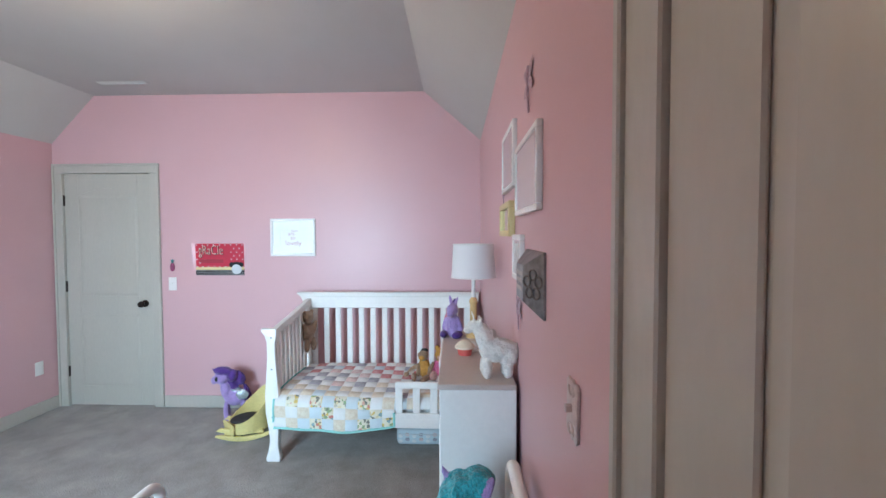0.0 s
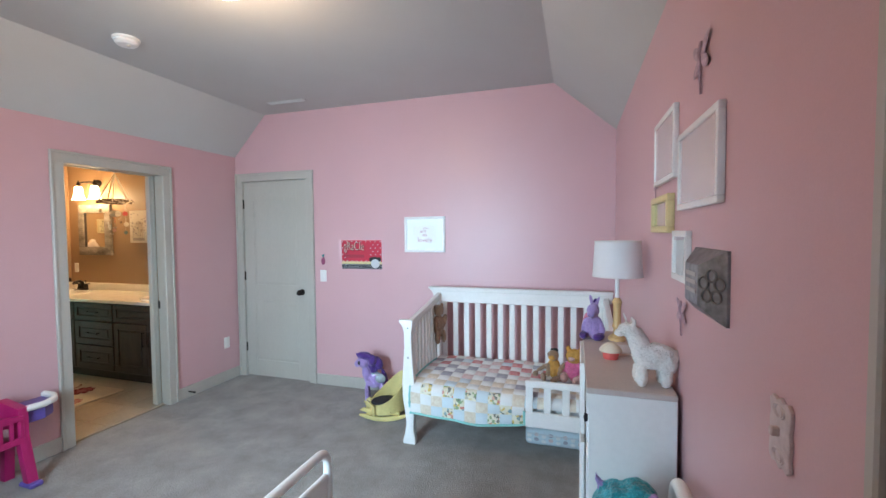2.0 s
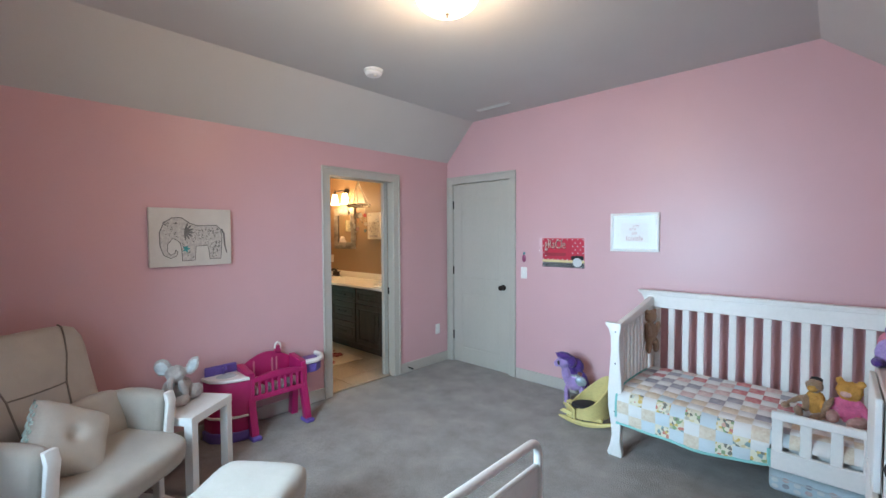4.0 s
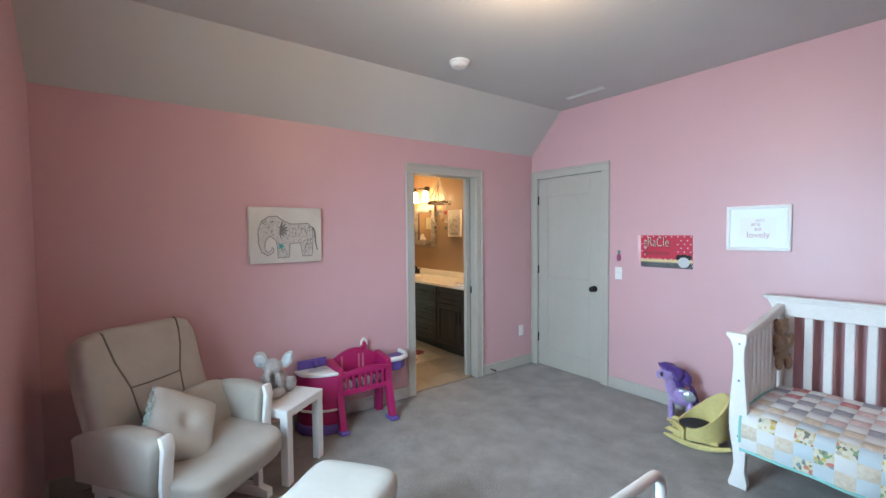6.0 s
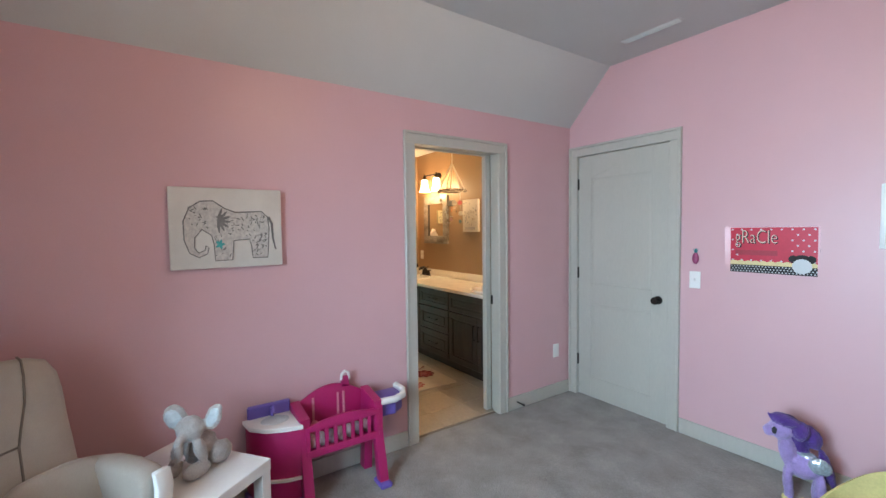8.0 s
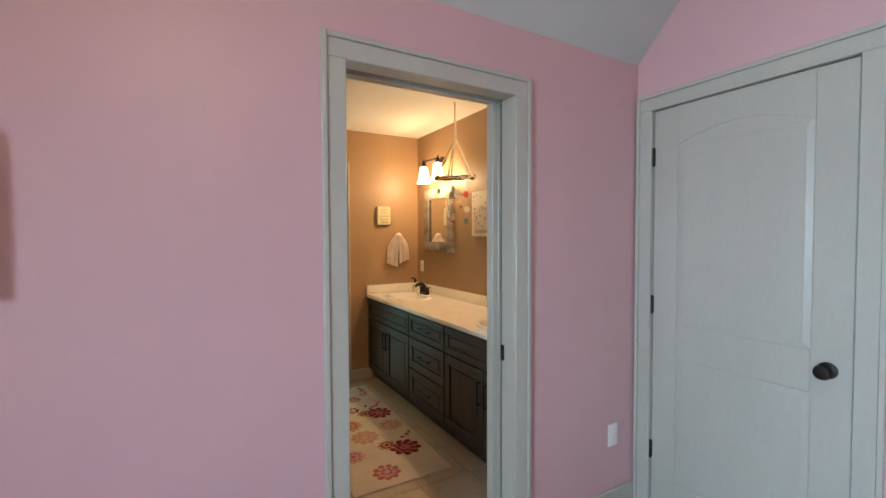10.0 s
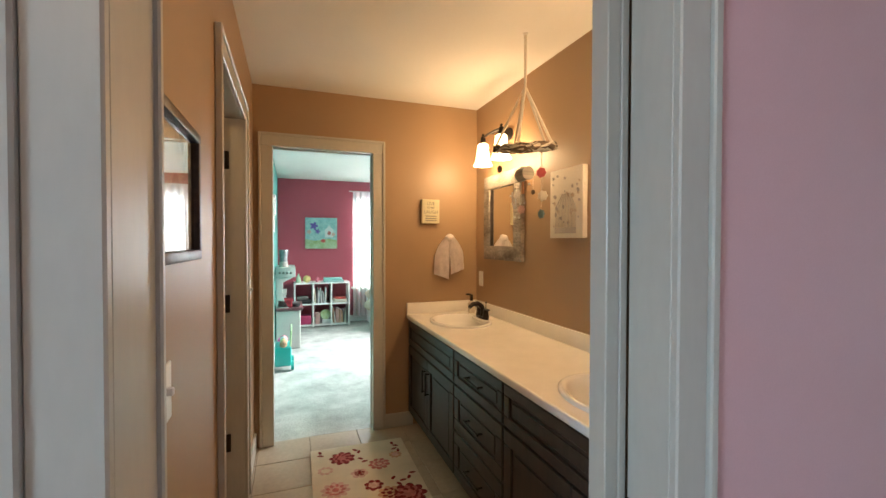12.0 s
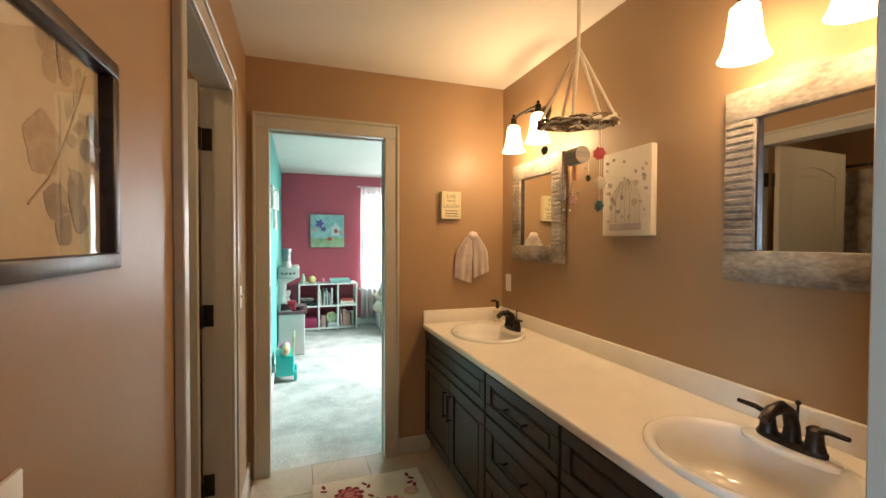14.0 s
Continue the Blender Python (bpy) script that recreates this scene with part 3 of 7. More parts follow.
def panel_door(name, m, label, w=0.768, h=2.028, hinges=True, knob=True):
    """A two-panel door with an arched upper panel. Local x runs from the hinges, the front looks to -y."""
    d = tagged(new(name), label, "door", kind="structure")
    d.matrix_world = m
    t, f, st = 0.034, 0.0055, 0.122
    part("slab", bm_box((0, f, 0), (w, t - f, h), 0.002), TRIM, d)
    for y0, y1 in ((0.0, f + 0.001), (t - f - 0.001, t)):
        for x0, x1 in ((0, st), (w - st, w)):
            part("stile", bm_box((x0, y0, 0), (x1, y1, h), 0.0025), TRIM, d)
        for z0, z1 in ((0, 0.17), (0.80, 0.965)):
            part("rail", bm_box((st, y0, z0), (w - st, y1, z1), 0.0025), TRIM, d)
        arch = [(w - st, h), (st, h), (st, 1.845)] + [(st + (w - 2 * st) * k / 14, 1.845 + 0.06 * math.sin(math.pi * k / 14)) for k in range(1, 14)] + [(w - st, 1.845)]
        part("rail", bm_prism(arch, y0, y1, "xz"), TRIM, d, "arched top rail")
        for z0, z1 in ((0.17, 0.80), (0.965, 1.848)):
            # a raised field with a wide sloping edge, as high as the rails
            a, b, c = st + 0.004, w - st - 0.004, 0.022
            ya, yb = (f, 0.0012) if y0 == 0 else (t - f, t - 0.0012)
            bm = bmesh.new()
            low = [bm.verts.new(v) for v in ((a, ya, z0 + 0.004), (b, ya, z0 + 0.004), (b, ya, z1 - 0.004), (a, ya, z1 - 0.004))]
            top = [bm.verts.new(v) for v in ((a + c, yb, z0 + 0.004 + c), (b - c, yb, z0 + 0.004 + c), (b - c, yb, z1 - 0.004 - c), (a + c, yb, z1 - 0.004 - c))]
            bm.faces.new(top)
            for k in range(4):
                bm.faces.new((low[k], low[(k + 1) % 4], top[(k + 1) % 4], top[k]))
            bmesh.ops.recalc_face_normals(bm, faces=bm.faces)
            part("door_panel", bm, TRIM, d, smooth=0)
    if knob:
        for s in (-1, 1):
            y = 0 if s < 0 else t
            bm = bm_lathe([(0.031, 0), (0.031, 0.006), (0.012, 0.010), (0.010, 0.030), (0.022, 0.040), (0.028, 0.052), (0.024, 0.064), (0.0, 0.068)], n=20)
            part("door_knob", bm, BRONZE, d, "black round door knob", m=pose(w - 0.07, y, 0.90, 90 if s < 0 else -90))
    for z in (0.30, 1.05, 1.80) if hinges else ():
        hb = bm_box((-0.012, -0.004, z - 0.045), (0.006, 0.004, z + 0.045), 0.002)
        bm_tube([(-0.002, -0.006, z - 0.047), (-0.002, -0.006, z + 0.047)], 0.006, 8, hb)
        part("hinge", hb, BRONZE, d, "black butt hinge")
    return d


panel_door("door_1", pose(-2.145, N + 0.004, 0.012), "closed greige two-panel door with black knob")
panel_door("door_2", pose(E - 0.007, 1.081, 0.012, 0, 0, -90), "closed greige two-panel closet door", knob=False, hinges=False)
panel_door("door_3", pose(-4.145, 2.505, 0.012, 0, 0, -93), "greige two-panel door standing open into the shower room", w=0.78)
jamb_hinge = setting("trim_hinge", bm_box((-4.185, 2.508, -0.047), (-4.178, 2.550, 0.047), 0.002), BRONZE, "black hinge leaf on the jamb", "hinge")
jamb_hinge.location.z = 0.33
for z in (1.065, 1.815):
    o = new("trim_hinge", jamb_hinge.data)
    o.location.z = z
    tagged(o, "black hinge leaf on the jamb", "hinge", kind="structure")


def window(name, m, w, h, label):
    """A double-hung window in a wall's opening; local x across, z up, y into the room."""
    d = tagged(new(name), label, "window", kind="structure")
    d.matrix_world = m
    for x0, x1, z0, z1 in ((0, 0.04, 0, h), (w - 0.04, w, 0, h), (0.04, w - 0.04, 0, 0.045), (0.04, w - 0.04, h - 0.04, h)):
        part("window_frame", bm_box((x0, -0.03, z0), (x1, 0.02, z1), 0.003), WHITE, d)
    part("meeting_rail", bm_box((0.04, -0.022, h / 2 - 0.02), (w - 0.04, 0.012, h / 2 + 0.02), 0.003), WHITE, d)
    for z0, z1 in ((0.045, h / 2 - 0.02), (h / 2 + 0.02, h - 0.04)):
        p = part("pane", bm_box((0.04, -0.012, z0), (w - 0.04, -0.008, z1)), GLASS, d, smooth=0)
        p.visible_shadow = False
    part("window_sill", bm_box((-0.05, -0.03, -0.03), (w + 0.05, 0.085, 0.0), 0.005), WHITE, d)
    return d


window("window_1", pose(-0.92, 0.165, 0.78), 1.04, 1.28, "white double-hung bedroom window")
window("window_2", pose(PW - 0.02, 5.38, 0.6, 0, 0, -90), 1.48, 1.52, "white double-hung window behind sheer curtains")
window("window_3", pose(-6.25, PN + 0.03, 0.8, 0, 0, 180), 1.30, 1.40, "white double-hung window")

# ---- fixtures of the bedroom ----
lamp = thing("ceiling_light", pose(-0.335, 2.185, FLAT), "lit alabaster glass flush ceiling light with bronze finial", "ceiling light")
part("base_plate", bm_lathe([(0.10, 0), (0.10, -0.02), (0.155, -0.028), (0.155, -0.036), (0.0, -0.036)], n=32), BRONZE, lamp)
dome = part("glass_bowl", bm_lathe([(0.165, -0.030), (0.162, -0.055), (0.145, -0.085), (0.11, -0.112), (0.06, -0.130), (0.012, -0.136), (0.0, -0.136)], n=40), DOME, lamp, "glowing alabaster bowl", 60)
dome.visible_shadow = False
part("finial", bm_lathe([(0.0, -0.130), (0.014, -0.136), (0.008, -0.146), (0.011, -0.154), (0.0, -0.162)], n=14), BRONZE, lamp)

# unseen fixture, assumed, to carry the bulb added in the shower room
sl = thing("ceiling_light", pose(-3.4, 1.95, BC), "added small white ceiling light, unseen, brightening the shower room", "ceiling light")
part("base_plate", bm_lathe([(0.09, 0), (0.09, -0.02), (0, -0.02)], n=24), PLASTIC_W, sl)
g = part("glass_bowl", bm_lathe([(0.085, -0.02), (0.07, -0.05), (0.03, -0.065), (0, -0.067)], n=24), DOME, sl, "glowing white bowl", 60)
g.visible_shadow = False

det = thing("smoke_detector", pose(-1.46, 2.59, FLAT), "round white smoke detector", "smoke detector")
part("base", bm_lathe([(0.0, 0), (0.072, 0), (0.072, -0.012), (0.06, -0.016), (0, -0.016)], n=28), PLASTIC_W, det)
part("cover", bm_lathe([(0.062, -0.014), (0.062, -0.030), (0.05, -0.042), (0.02, -0.046), (0, -0.046)], n=28), PLASTIC_W, det)
part("test_button", bm_lathe([(0.0, -0.044), (0.012, -0.044), (0.012, -0.050), (0, -0.050)], (0.02, 0, 0), 12), PAPER, det)

vent = thing("ceiling_vent", pose(-1.35, 3.945, FLAT), "white louvred ceiling air vent", "vent")
part("frame", bm_box((-0.20, -0.026, -0.004), (0.20, 0.026, 0.0), 0.0015), CEIL, vent)
slat = part("slat", bm_box((-0.185, -0.0015, -0.007), (0.185, 0.0015, 0.0)), CEIL, vent, m=pose(0, -0.016, -0.003, 35))
for k in range(1, 3):
    repeat(slat, pose(0, -0.016 + 0.016 * k, -0.003, 35))


def outlet(m, toggle=False, label="white duplex wall outlet", w=0.07, h=0.115):
    """A wall plate; local x across, z up, front to -y."""
    o = thing("light_switch" if toggle else "wall_outlet", m, label, "light switch" if toggle else "outlet")
    part("plate", bm_box((-w / 2, -0.006, -h / 2), (w / 2, 0, h / 2), 0.003, 2), PLASTIC_W, o)
    if toggle:
        part("toggle", bm_box((-0.005, -0.018, -0.004), (0.005, -0.004, 0.012), 0.002), PLASTIC_W, o)
    else:
        for z in (-0.024, 0.024):
            part("socket", bm_box((-0.016, -0.0075, z - 0.014), (0.016, -0.004, z + 0.014), 0.002), PLASTIC_W, o)
    return o


outlet(pose(W, 4.07, 0.39, 0, 0, 90))
outlet(pose(W, 1.03, 0.37, 0, 0, 90))
outlet(pose(-1.195, N, 1.085), True, "white toggle light switch plate")
outlet(pose(-4.715, N, 1.106), False, "white outlet plate above the counter")
outlet(pose(-2.68, BS, 1.095, 0, 0, 180), True, "white toggle switch plate by the doorway")
outlet(pose(-4.50, BS, 1.10, 0, 0, 180), True, "white switch plate beside the casing")
sw = thing("light_switch", pose(E, 1.405, 1.20, 0, 0, -90), "scalloped pink-grey ornate switch plate", "light switch")
SHELL = mat("pink_grey_resin", (0.62, 0.51, 0.50), 0.6, var=0.10, scale=55, other=(0.66, 0.57, 0.55))
rim = [(-0.034, -0.044), (-0.024, -0.052), (-0.010, -0.048), (0.0, -0.054), (0.010, -0.048), (0.024, -0.052), (0.034, -0.044), (0.030, -0.026), (0.034, -0.008), (0.030, 0.008), (0.034, 0.026), (0.034, 0.044), (0.024, 0.052), (0.010, 0.048), (0.0, 0.054), (-0.010, 0.048), (-0.024, 0.052), (-0.034, 0.044), (-0.030, 0.026), (-0.034, 0.008), (-0.030, -0.008), (-0.034, -0.026)]
part("plate", bm_prism(rim, -0.006, 0, "xz", 0.002), SHELL, sw)
part("toggle", bm_box((-0.005, -0.018, -0.004), (0.005, -0.005, 0.010), 0.002), SHELL, sw)
for k in range(4):
    part("relief_scroll", bm_tube([((0.018 * math.cos(a) * (1 if k < 2 else 0.6)) , -0.0065, (0.034 if k % 2 else -0.034) + 0.010 * math.sin(a)) for a in [6.28 * q / 14 for q in range(14)]], 0.0016, 5, None, True), SHELL, sw)

stop = thing("door_stop", pose(W + 0.014, 3.60, 0.055), "small black spring door stop on the baseboard", "door stop")
part("spring", bm_tube([(0, 0, 0), (0.06, 0, 0)], 0.006, 8), BRONZE, stop)
part("rubber_tip", bm_tube([(0.06, 0, 0), (0.075, 0, 0)], 0.009, 10), BLACK, stop)

# ---- pictures on the north wall ----
sign = thing("name_sign", pose(-0.772, N, 1.297, 2), "crimson child's name sign with white dots and scalloped band", "sign")
part("board", bm_box((-0.212, -0.006, -0.137), (0.212, 0, 0.137), 0.002), SIGN_RED, sign)
sleeve = part("clear_sleeve", bm_box((-0.246, -0.0034, -0.143), (0.222, -0.0004, 0.143), 0.001), GLASS, sign, "clear plastic sleeve", 0)
sleeve.visible_shadow = False
part("checked_band", bm_prism([(-0.212, -0.137), (0.212, -0.137), (0.212, -0.086), (-0.212, -0.086)], -0.0075, -0.005, "xz"), BLACK, sign, "black band with white dots")
wave = [(-0.212, -0.090)] + [(0.212, -0.090)] + [(0.212 - 0.424 * k / 44, -0.070 + 0.007 * abs(math.sin(math.pi * k / 4))) for k in range(45)]
part("scalloped_edging", bm_prism(wave, -0.008, -0.005, "xz"), PALE_YELLOW, sign)
bm = bmesh.new()
for r in range(3):
    for k in range(26):
        join(bm, bm_lathe([(0.0040, 0), (0.0040, 0.0012), (0, 0.0012)], n=6), pose(-0.205 + 0.0163 * k + 0.008 * (r % 2), -0.0074, -0.098 - 0.015 * r, 90))
tagged(part("band_dots", bm, PAPER_W, sign), kind="stuff")
bm = bmesh.new()
for r in range(7):
    for k in range(9):
        x, z = -0.20 + 0.05 * k + 0.025 * (r % 2), 0.125 - 0.031 * r
        if x < 0.205 and (x > 0.09 or r in (0, 6) or k == 0):
            join(bm, bm_lathe([(0.0055, 0), (0.0055, 0.0012), (0, 0.0012)], n=8), pose(x, -0.0062, z, 90))
tagged(part("dots", bm, PAPER_W, sign), kind="stuff")
writing("lettering", "gRaCIe", 0.118, CREAM, sign, pose(-0.078, -0.0066, 0.078, 90), squash=0.64, thin=0.0022)
writing("lettering_shadow", "gRaCIe", 0.118, BLACK, sign, pose(-0.073, -0.0062, 0.075, 90), depth=0.0003, squash=0.64)
part("faded_line", bm_box((-0.185, -0.0064, -0.03), (0.03, -0.005, 0.0)), mat("dull_red_ink", (0.33, 0.03, 0.05), 0.5), sign)
bm = bmesh.new()
for x, z, rx, rz, mi in ((0.145, -0.085, 0.045, 0.042, 1), (0.105, -0.045, 0.022, 0.022, 0), (0.185, -0.045, 0.022, 0.022, 0), (0.145, -0.05, 0.045, 0.03, 0)):
    join(bm, bm_lathe([(1, 0), (1, 0.0018 + 0.0006 * mi), (0, 0.0018 + 0.0006 * mi)], n=20, sx=rx, sy=rz), pose(x, -0.0074, z, 90), mi)
part("round_motif", bm, [BLACK, PAPER_W], sign, "plain black and white round shapes")


def framed(name, m, w, h, fw, label, frame_mat, mat_w=0.0, art=PAPER, glazed=True, depth=0.02, group=""):
    """A picture with four frame bars, mat, art and glass; local x across, z up, front to -y."""
    o = thing(name, m, label, "picture frame", group)
    for x0, x1, z0, z1 in ((-w / 2, w / 2, h / 2 - fw, h / 2), (-w / 2, w / 2, -h / 2, -h / 2 + fw), (-w / 2, -w / 2 + fw, -h / 2 + fw, h / 2 - fw), (w / 2 - fw, w / 2, -h / 2 + fw, h / 2 - fw)):
        part("frame_bar", bm_box((x0, -depth, z0), (x1, 0, z1), 0.003, 2), frame_mat, o)
    part("art", bm_box((-w / 2 + fw, -0.006, -h / 2 + fw), (w / 2 - fw, -0.001, h / 2 - fw)), art, o, smooth=0)
    if mat_w:
        bm = bmesh.new()
        a, b = w / 2 - fw, h / 2 - fw
        for x0, x1, z0, z1 in ((-a, a, b - mat_w, b), (-a, a, -b, -b + mat_w), (-a, -a + mat_w, -b + mat_w, b - mat_w), (a - mat_w, a, -b + mat_w, b - mat_w)):
            bm_box((x0, -0.009, z0), (x1, -0.006, z1), bm=bm)
        part("mat_board", bm, PAPER_W, o, smooth=0)
    if glazed:
        g = part("glass", bm_box((-w / 2 + fw, -0.0135, -h / 2 + fw), (w / 2 - fw, -0.0115, h / 2 - fw)), GLASS, o, smooth=0)
        g.visible_shadow = False
    return o


ROSE_INK = mat("dull_rose_ink", (0.30, 0.12, 0.12), 0.85, var=0.2)
lovely = framed("picture", pose(-0.128, N, 1.485), 0.388, 0.322, 0.022, "white framed lettering print under glass", WHITE, 0.062, mat("pale_grey_print", (0.57, 0.56, 0.55), 0.85, var=0.03))
for text, z, s, x in (("you", 0.058, 0.036, 0.012), ("are", 0.030, 0.044, -0.014), ("so", -0.004, 0.046, 0.0), ("lovely", -0.050, 0.060, 0.002)):
    writing("lettering", text, s, ROSE_INK, lovely, pose(x, -0.0068, z, 90, 0, 0), depth=0.0003)

orn = thing("wall_ornament", pose(-1.19, N, 1.243), "small painted pineapple wall hook", "ornament")
part("fruit", bm_ball((0, -0.010, -0.012), (0.021, 0.012, 0.038), n=14), mat("plum_glaze", (0.30, 0.05, 0.13), 0.4, var=0.2, scale=60), orn)
bm = bmesh.new()
for k in range(5):
    bm_prism([(-0.005, 0), (0.005, 0), (0.0, 0.036)], -0.002, 0.002, "xz", bm=bm) if k == 0 else join(bm, bm_prism([(-0.005, 0), (0.005, 0), (0.0, 0.034)], -0.002, 0.002, "xz"), pose(0, 0, 0, 0, 18 * (k - 2.5), 0))
part("leaves", bm, INK_TEAL, orn, m=pose(0, -0.008, 0.022))

# ---- elephant canvas on the west wall ----
cv = thing("canvas_print", pose(W, 1.561, 1.466, 0, 0, 90) @ Matrix.Diagonal((0.925, 1, 0.948, 1)), "linen canvas print of a patterned grey elephant", "canvas print")
part("canvas", bm_box((-0.278, -0.036, -0.212), (0.278, 0, 0.212), 0.004, 2), CANVAS, cv)
body = [(-0.190, 0.03), (-0.165, 0.085), (-0.12, 0.115), (-0.065, 0.118), (-0.015, 0.085), (0.03, 0.07), (0.10, 0.072), (0.15, 0.075), (0.178, 0.05), (0.185, 0.0), (0.178, -0.10), (0.175, -0.135),
        (0.105, -0.135), (0.10, -0.08), (0.09, -0.05), (0.02, -0.055), (0.012, -0.14), (-0.062, -0.142), (-0.066, -0.07), (-0.075, -0.03), (-0.115, -0.005), (-0.145, -0.04),
        (-0.148, -0.085), (-0.130, -0.105), (-0.105, -0.095), (-0.100, -0.075), (-0.088, -0.085), (-0.095, -0.11), (-0.130, -0.125), (-0.168, -0.105), (-0.188, -0.05)]
part("elephant_shape", bm_prism(body, -0.0375, -0.035, "xz"), mat("elephant_wash", (0.44, 0.40, 0.36), 0.9, var=0.1, scale=55, other=(0.60, 0.55, 0.49)), cv, smooth=0)
part("outline", bm_tube([(x, -0.0375, z) for x, z in body], 0.0026, 5, closed=True), INK, cv)
part("tail", bm_tube([(0.182, -0.037, 0.05), (0.198, -0.037, 0.02), (0.202, -0.037, -0.05), (0.215, -0.037, -0.10)], [0.006, 0.006, 0.005, 0.003], 6), INK, cv)
bm = bmesh.new()
for k in range(7):
    a = radians(20 + 26 * k)
    join(bm, bm_ball((0, 0, 0), (0.006, 0.0012, 0.030), n=8), pose(-0.046 + 0.026 * math.sin(a), -0.0375, 0.034 + 0.026 * math.cos(a), 0, math.degrees(a), 0))
part("leaf_pattern", bm, INK, cv)
bm = bmesh.new()
random.seed(4)
for k in range(230):
    x, z = random.uniform(-0.17, 0.17), random.uniform(-0.12, 0.10)
    inside = (-0.05 < x < 0.17 and -0.035 < z < 0.06) or (-0.06 < x < 0.005 and z < -0.03) or (0.108 < x < 0.17 and z < 0) or (-0.17 < x < -0.09 and 0.0 < z < 0.09)
    if inside:
        join(bm, bm_ball((0, 0, 0), (random.uniform(0.004, 0.011), 0.001, random.uniform(0.0012, 0.0030)), n=8), pose(x, -0.0376, z, 0, random.uniform(0, 180), 0))
tagged(part("flower_pattern", bm, INK, cv), kind="stuff")
star = [(0.016 * (1 + 0.35 * math.cos(5 * a)) * math.cos(a), 0.016 * (1 + 0.35 * math.cos(5 * a)) * math.sin(a)) for a in [2 * math.pi * k / 40 for k in range(40)]]
part("teal_flower", bm_prism(star, -0.0012, 0.0012, "xz"), INK_TEAL, cv, m=pose(-0.04, -0.0378, -0.07))

for o in cv.children:
    if not o.name.startswith("canvas"):
        o.matrix_basis = Matrix.Diagonal((1.13, 1, 1.22, 1)) @ o.matrix_basis

# ---- frames and ornaments on the east wall ----
TO_E = lambda y, z: pose(E, y, z, 0, 0, -90)
GREYPAPER = mat("grey_backing_paper", (0.46, 0.44, 0.42), 0.85, var=0.04)
G = "frames on the pink wall"
framed("framed_picture", TO_E(2.275, 1.781), 0.335, 0.226, 0.017, "white wooden picture frame with grey backing", WHITE, 0.0, GREYPAPER, True, 0.016, G)
framed("framed_picture", TO_E(1.868, 1.670), 0.37, 0.215, 0.017, "large flat white wooden picture frame", WHITE, 0.0, GREYPAPER, True, 0.016, G)
framed("framed_picture", TO_E(2.300, 1.560), 0.30, 0.126, 0.022, "pale yellow painted picture frame", PALE_YELLOW, 0.0, mat("olive_print", (0.36, 0.31, 0.17), 0.8, var=0.2), True, 0.024, G)
framed("framed_picture", TO_E(2.028, 1.431), 0.172, 0.146, 0.018, "small white wooden picture frame", WHITE, 0.0, GREYPAPER, True, 0.016, G)

plq = thing("wall_plaque", TO_E(1.760, 1.384), "pewter grey wall plaque with a scrolled emblem", "plaque")
own = bmesh.new()
outer, inner = [(-0.119, -0.078), (0.119, -0.078), (0.119, 0.078), (-0.119, 0.078)], [(-0.06, -0.044), (0.05, -0.044), (0.05, 0.044), (-0.06, 0.044)]
o0 = [own.verts.new((x, 0, z)) for x, z in outer]
o1 = [own.verts.new((x, -0.006, z)) for x, z in outer]
i1 = [own.verts.new((x, -0.042, z)) for x, z in inner]
for k in range(4):
    own.faces.new((o0[k], o0[(k + 1) % 4], o1[(k + 1) % 4], o1[k]))
    own.faces.new((o1[k], o1[(k + 1) % 4], i1[(k + 1) % 4], i1[k]))
own.faces.new(i1)
bmesh.ops.recalc_face_normals(own, faces=own.faces)
part("bevelled_plate", own, PEWTER, plq, smooth=0)
bm = bmesh.new()
for k in range(5):
    a = 2 * math.pi * k / 5
    cx, cz = 0.028 * math.sin(a), 0.024 * math.cos(a)
    bm_tube([(cx * 0.8 + 0.013 * math.cos(b), -0.001, cz + 0.013 * math.sin(b)) for b in [2 * math.pi * j / 12 for j in range(12)]], 0.0022, 6, bm, True)
part("scroll_emblem", bm, INK, plq, m=pose(0.085, -0.0245, 0, 0, 0, 27.5))
for z in (0.022, 0.004, -0.016):
    part("lettering_bar", bm_box((-0.045, -0.0435, z - 0.005), (0.036, -0.0418, z + 0.005), 0.0005), GREYPAPER, plq, "unreadable pale line of lettering")


def dragonfly(m, s, label):
    d = thing("wall_ornament", m, label, "ornament", "metal dragonflies")
    part("body", bm_tube([(0, -0.006, 0.06 * s), (0, -0.008, 0.03 * s), (0, -0.007, -0.01 * s), (0, -0.005, -0.075 * s)], [0.004 * s, 0.007 * s, 0.004 * s, 0.003 * s], 8), mat_wing, d)
    for sx in (-1, 1):
        for z, tilt, l in ((0.028, 28, 0.045), (0.012, -24, 0.036)):
            part("wing", bm_ball((0, 0, 0), (l * s, 0.002, 0.016 * s), n=12), mat_wing, d, m=pose(sx * 0.036 * s, -0.006, (z + 0.012 * (1 if tilt > 0 else -1)) * s, 0, -sx * tilt, 0))


mat_wing = mat("mauve_enamel", (0.44, 0.29, 0.33), 0.5, 0.0, var=0.25, scale=40)
dragonfly(TO_E(1.862, 1.912), 0.95, "mauve metal dragonfly wall ornament")
dragonfly(TO_E(2.46, 1.672), 0.6, "small mauve metal dragonfly ornament")
dragonfly(TO_E(2.027, 1.255), 0.75, "mauve metal butterfly wall ornament")

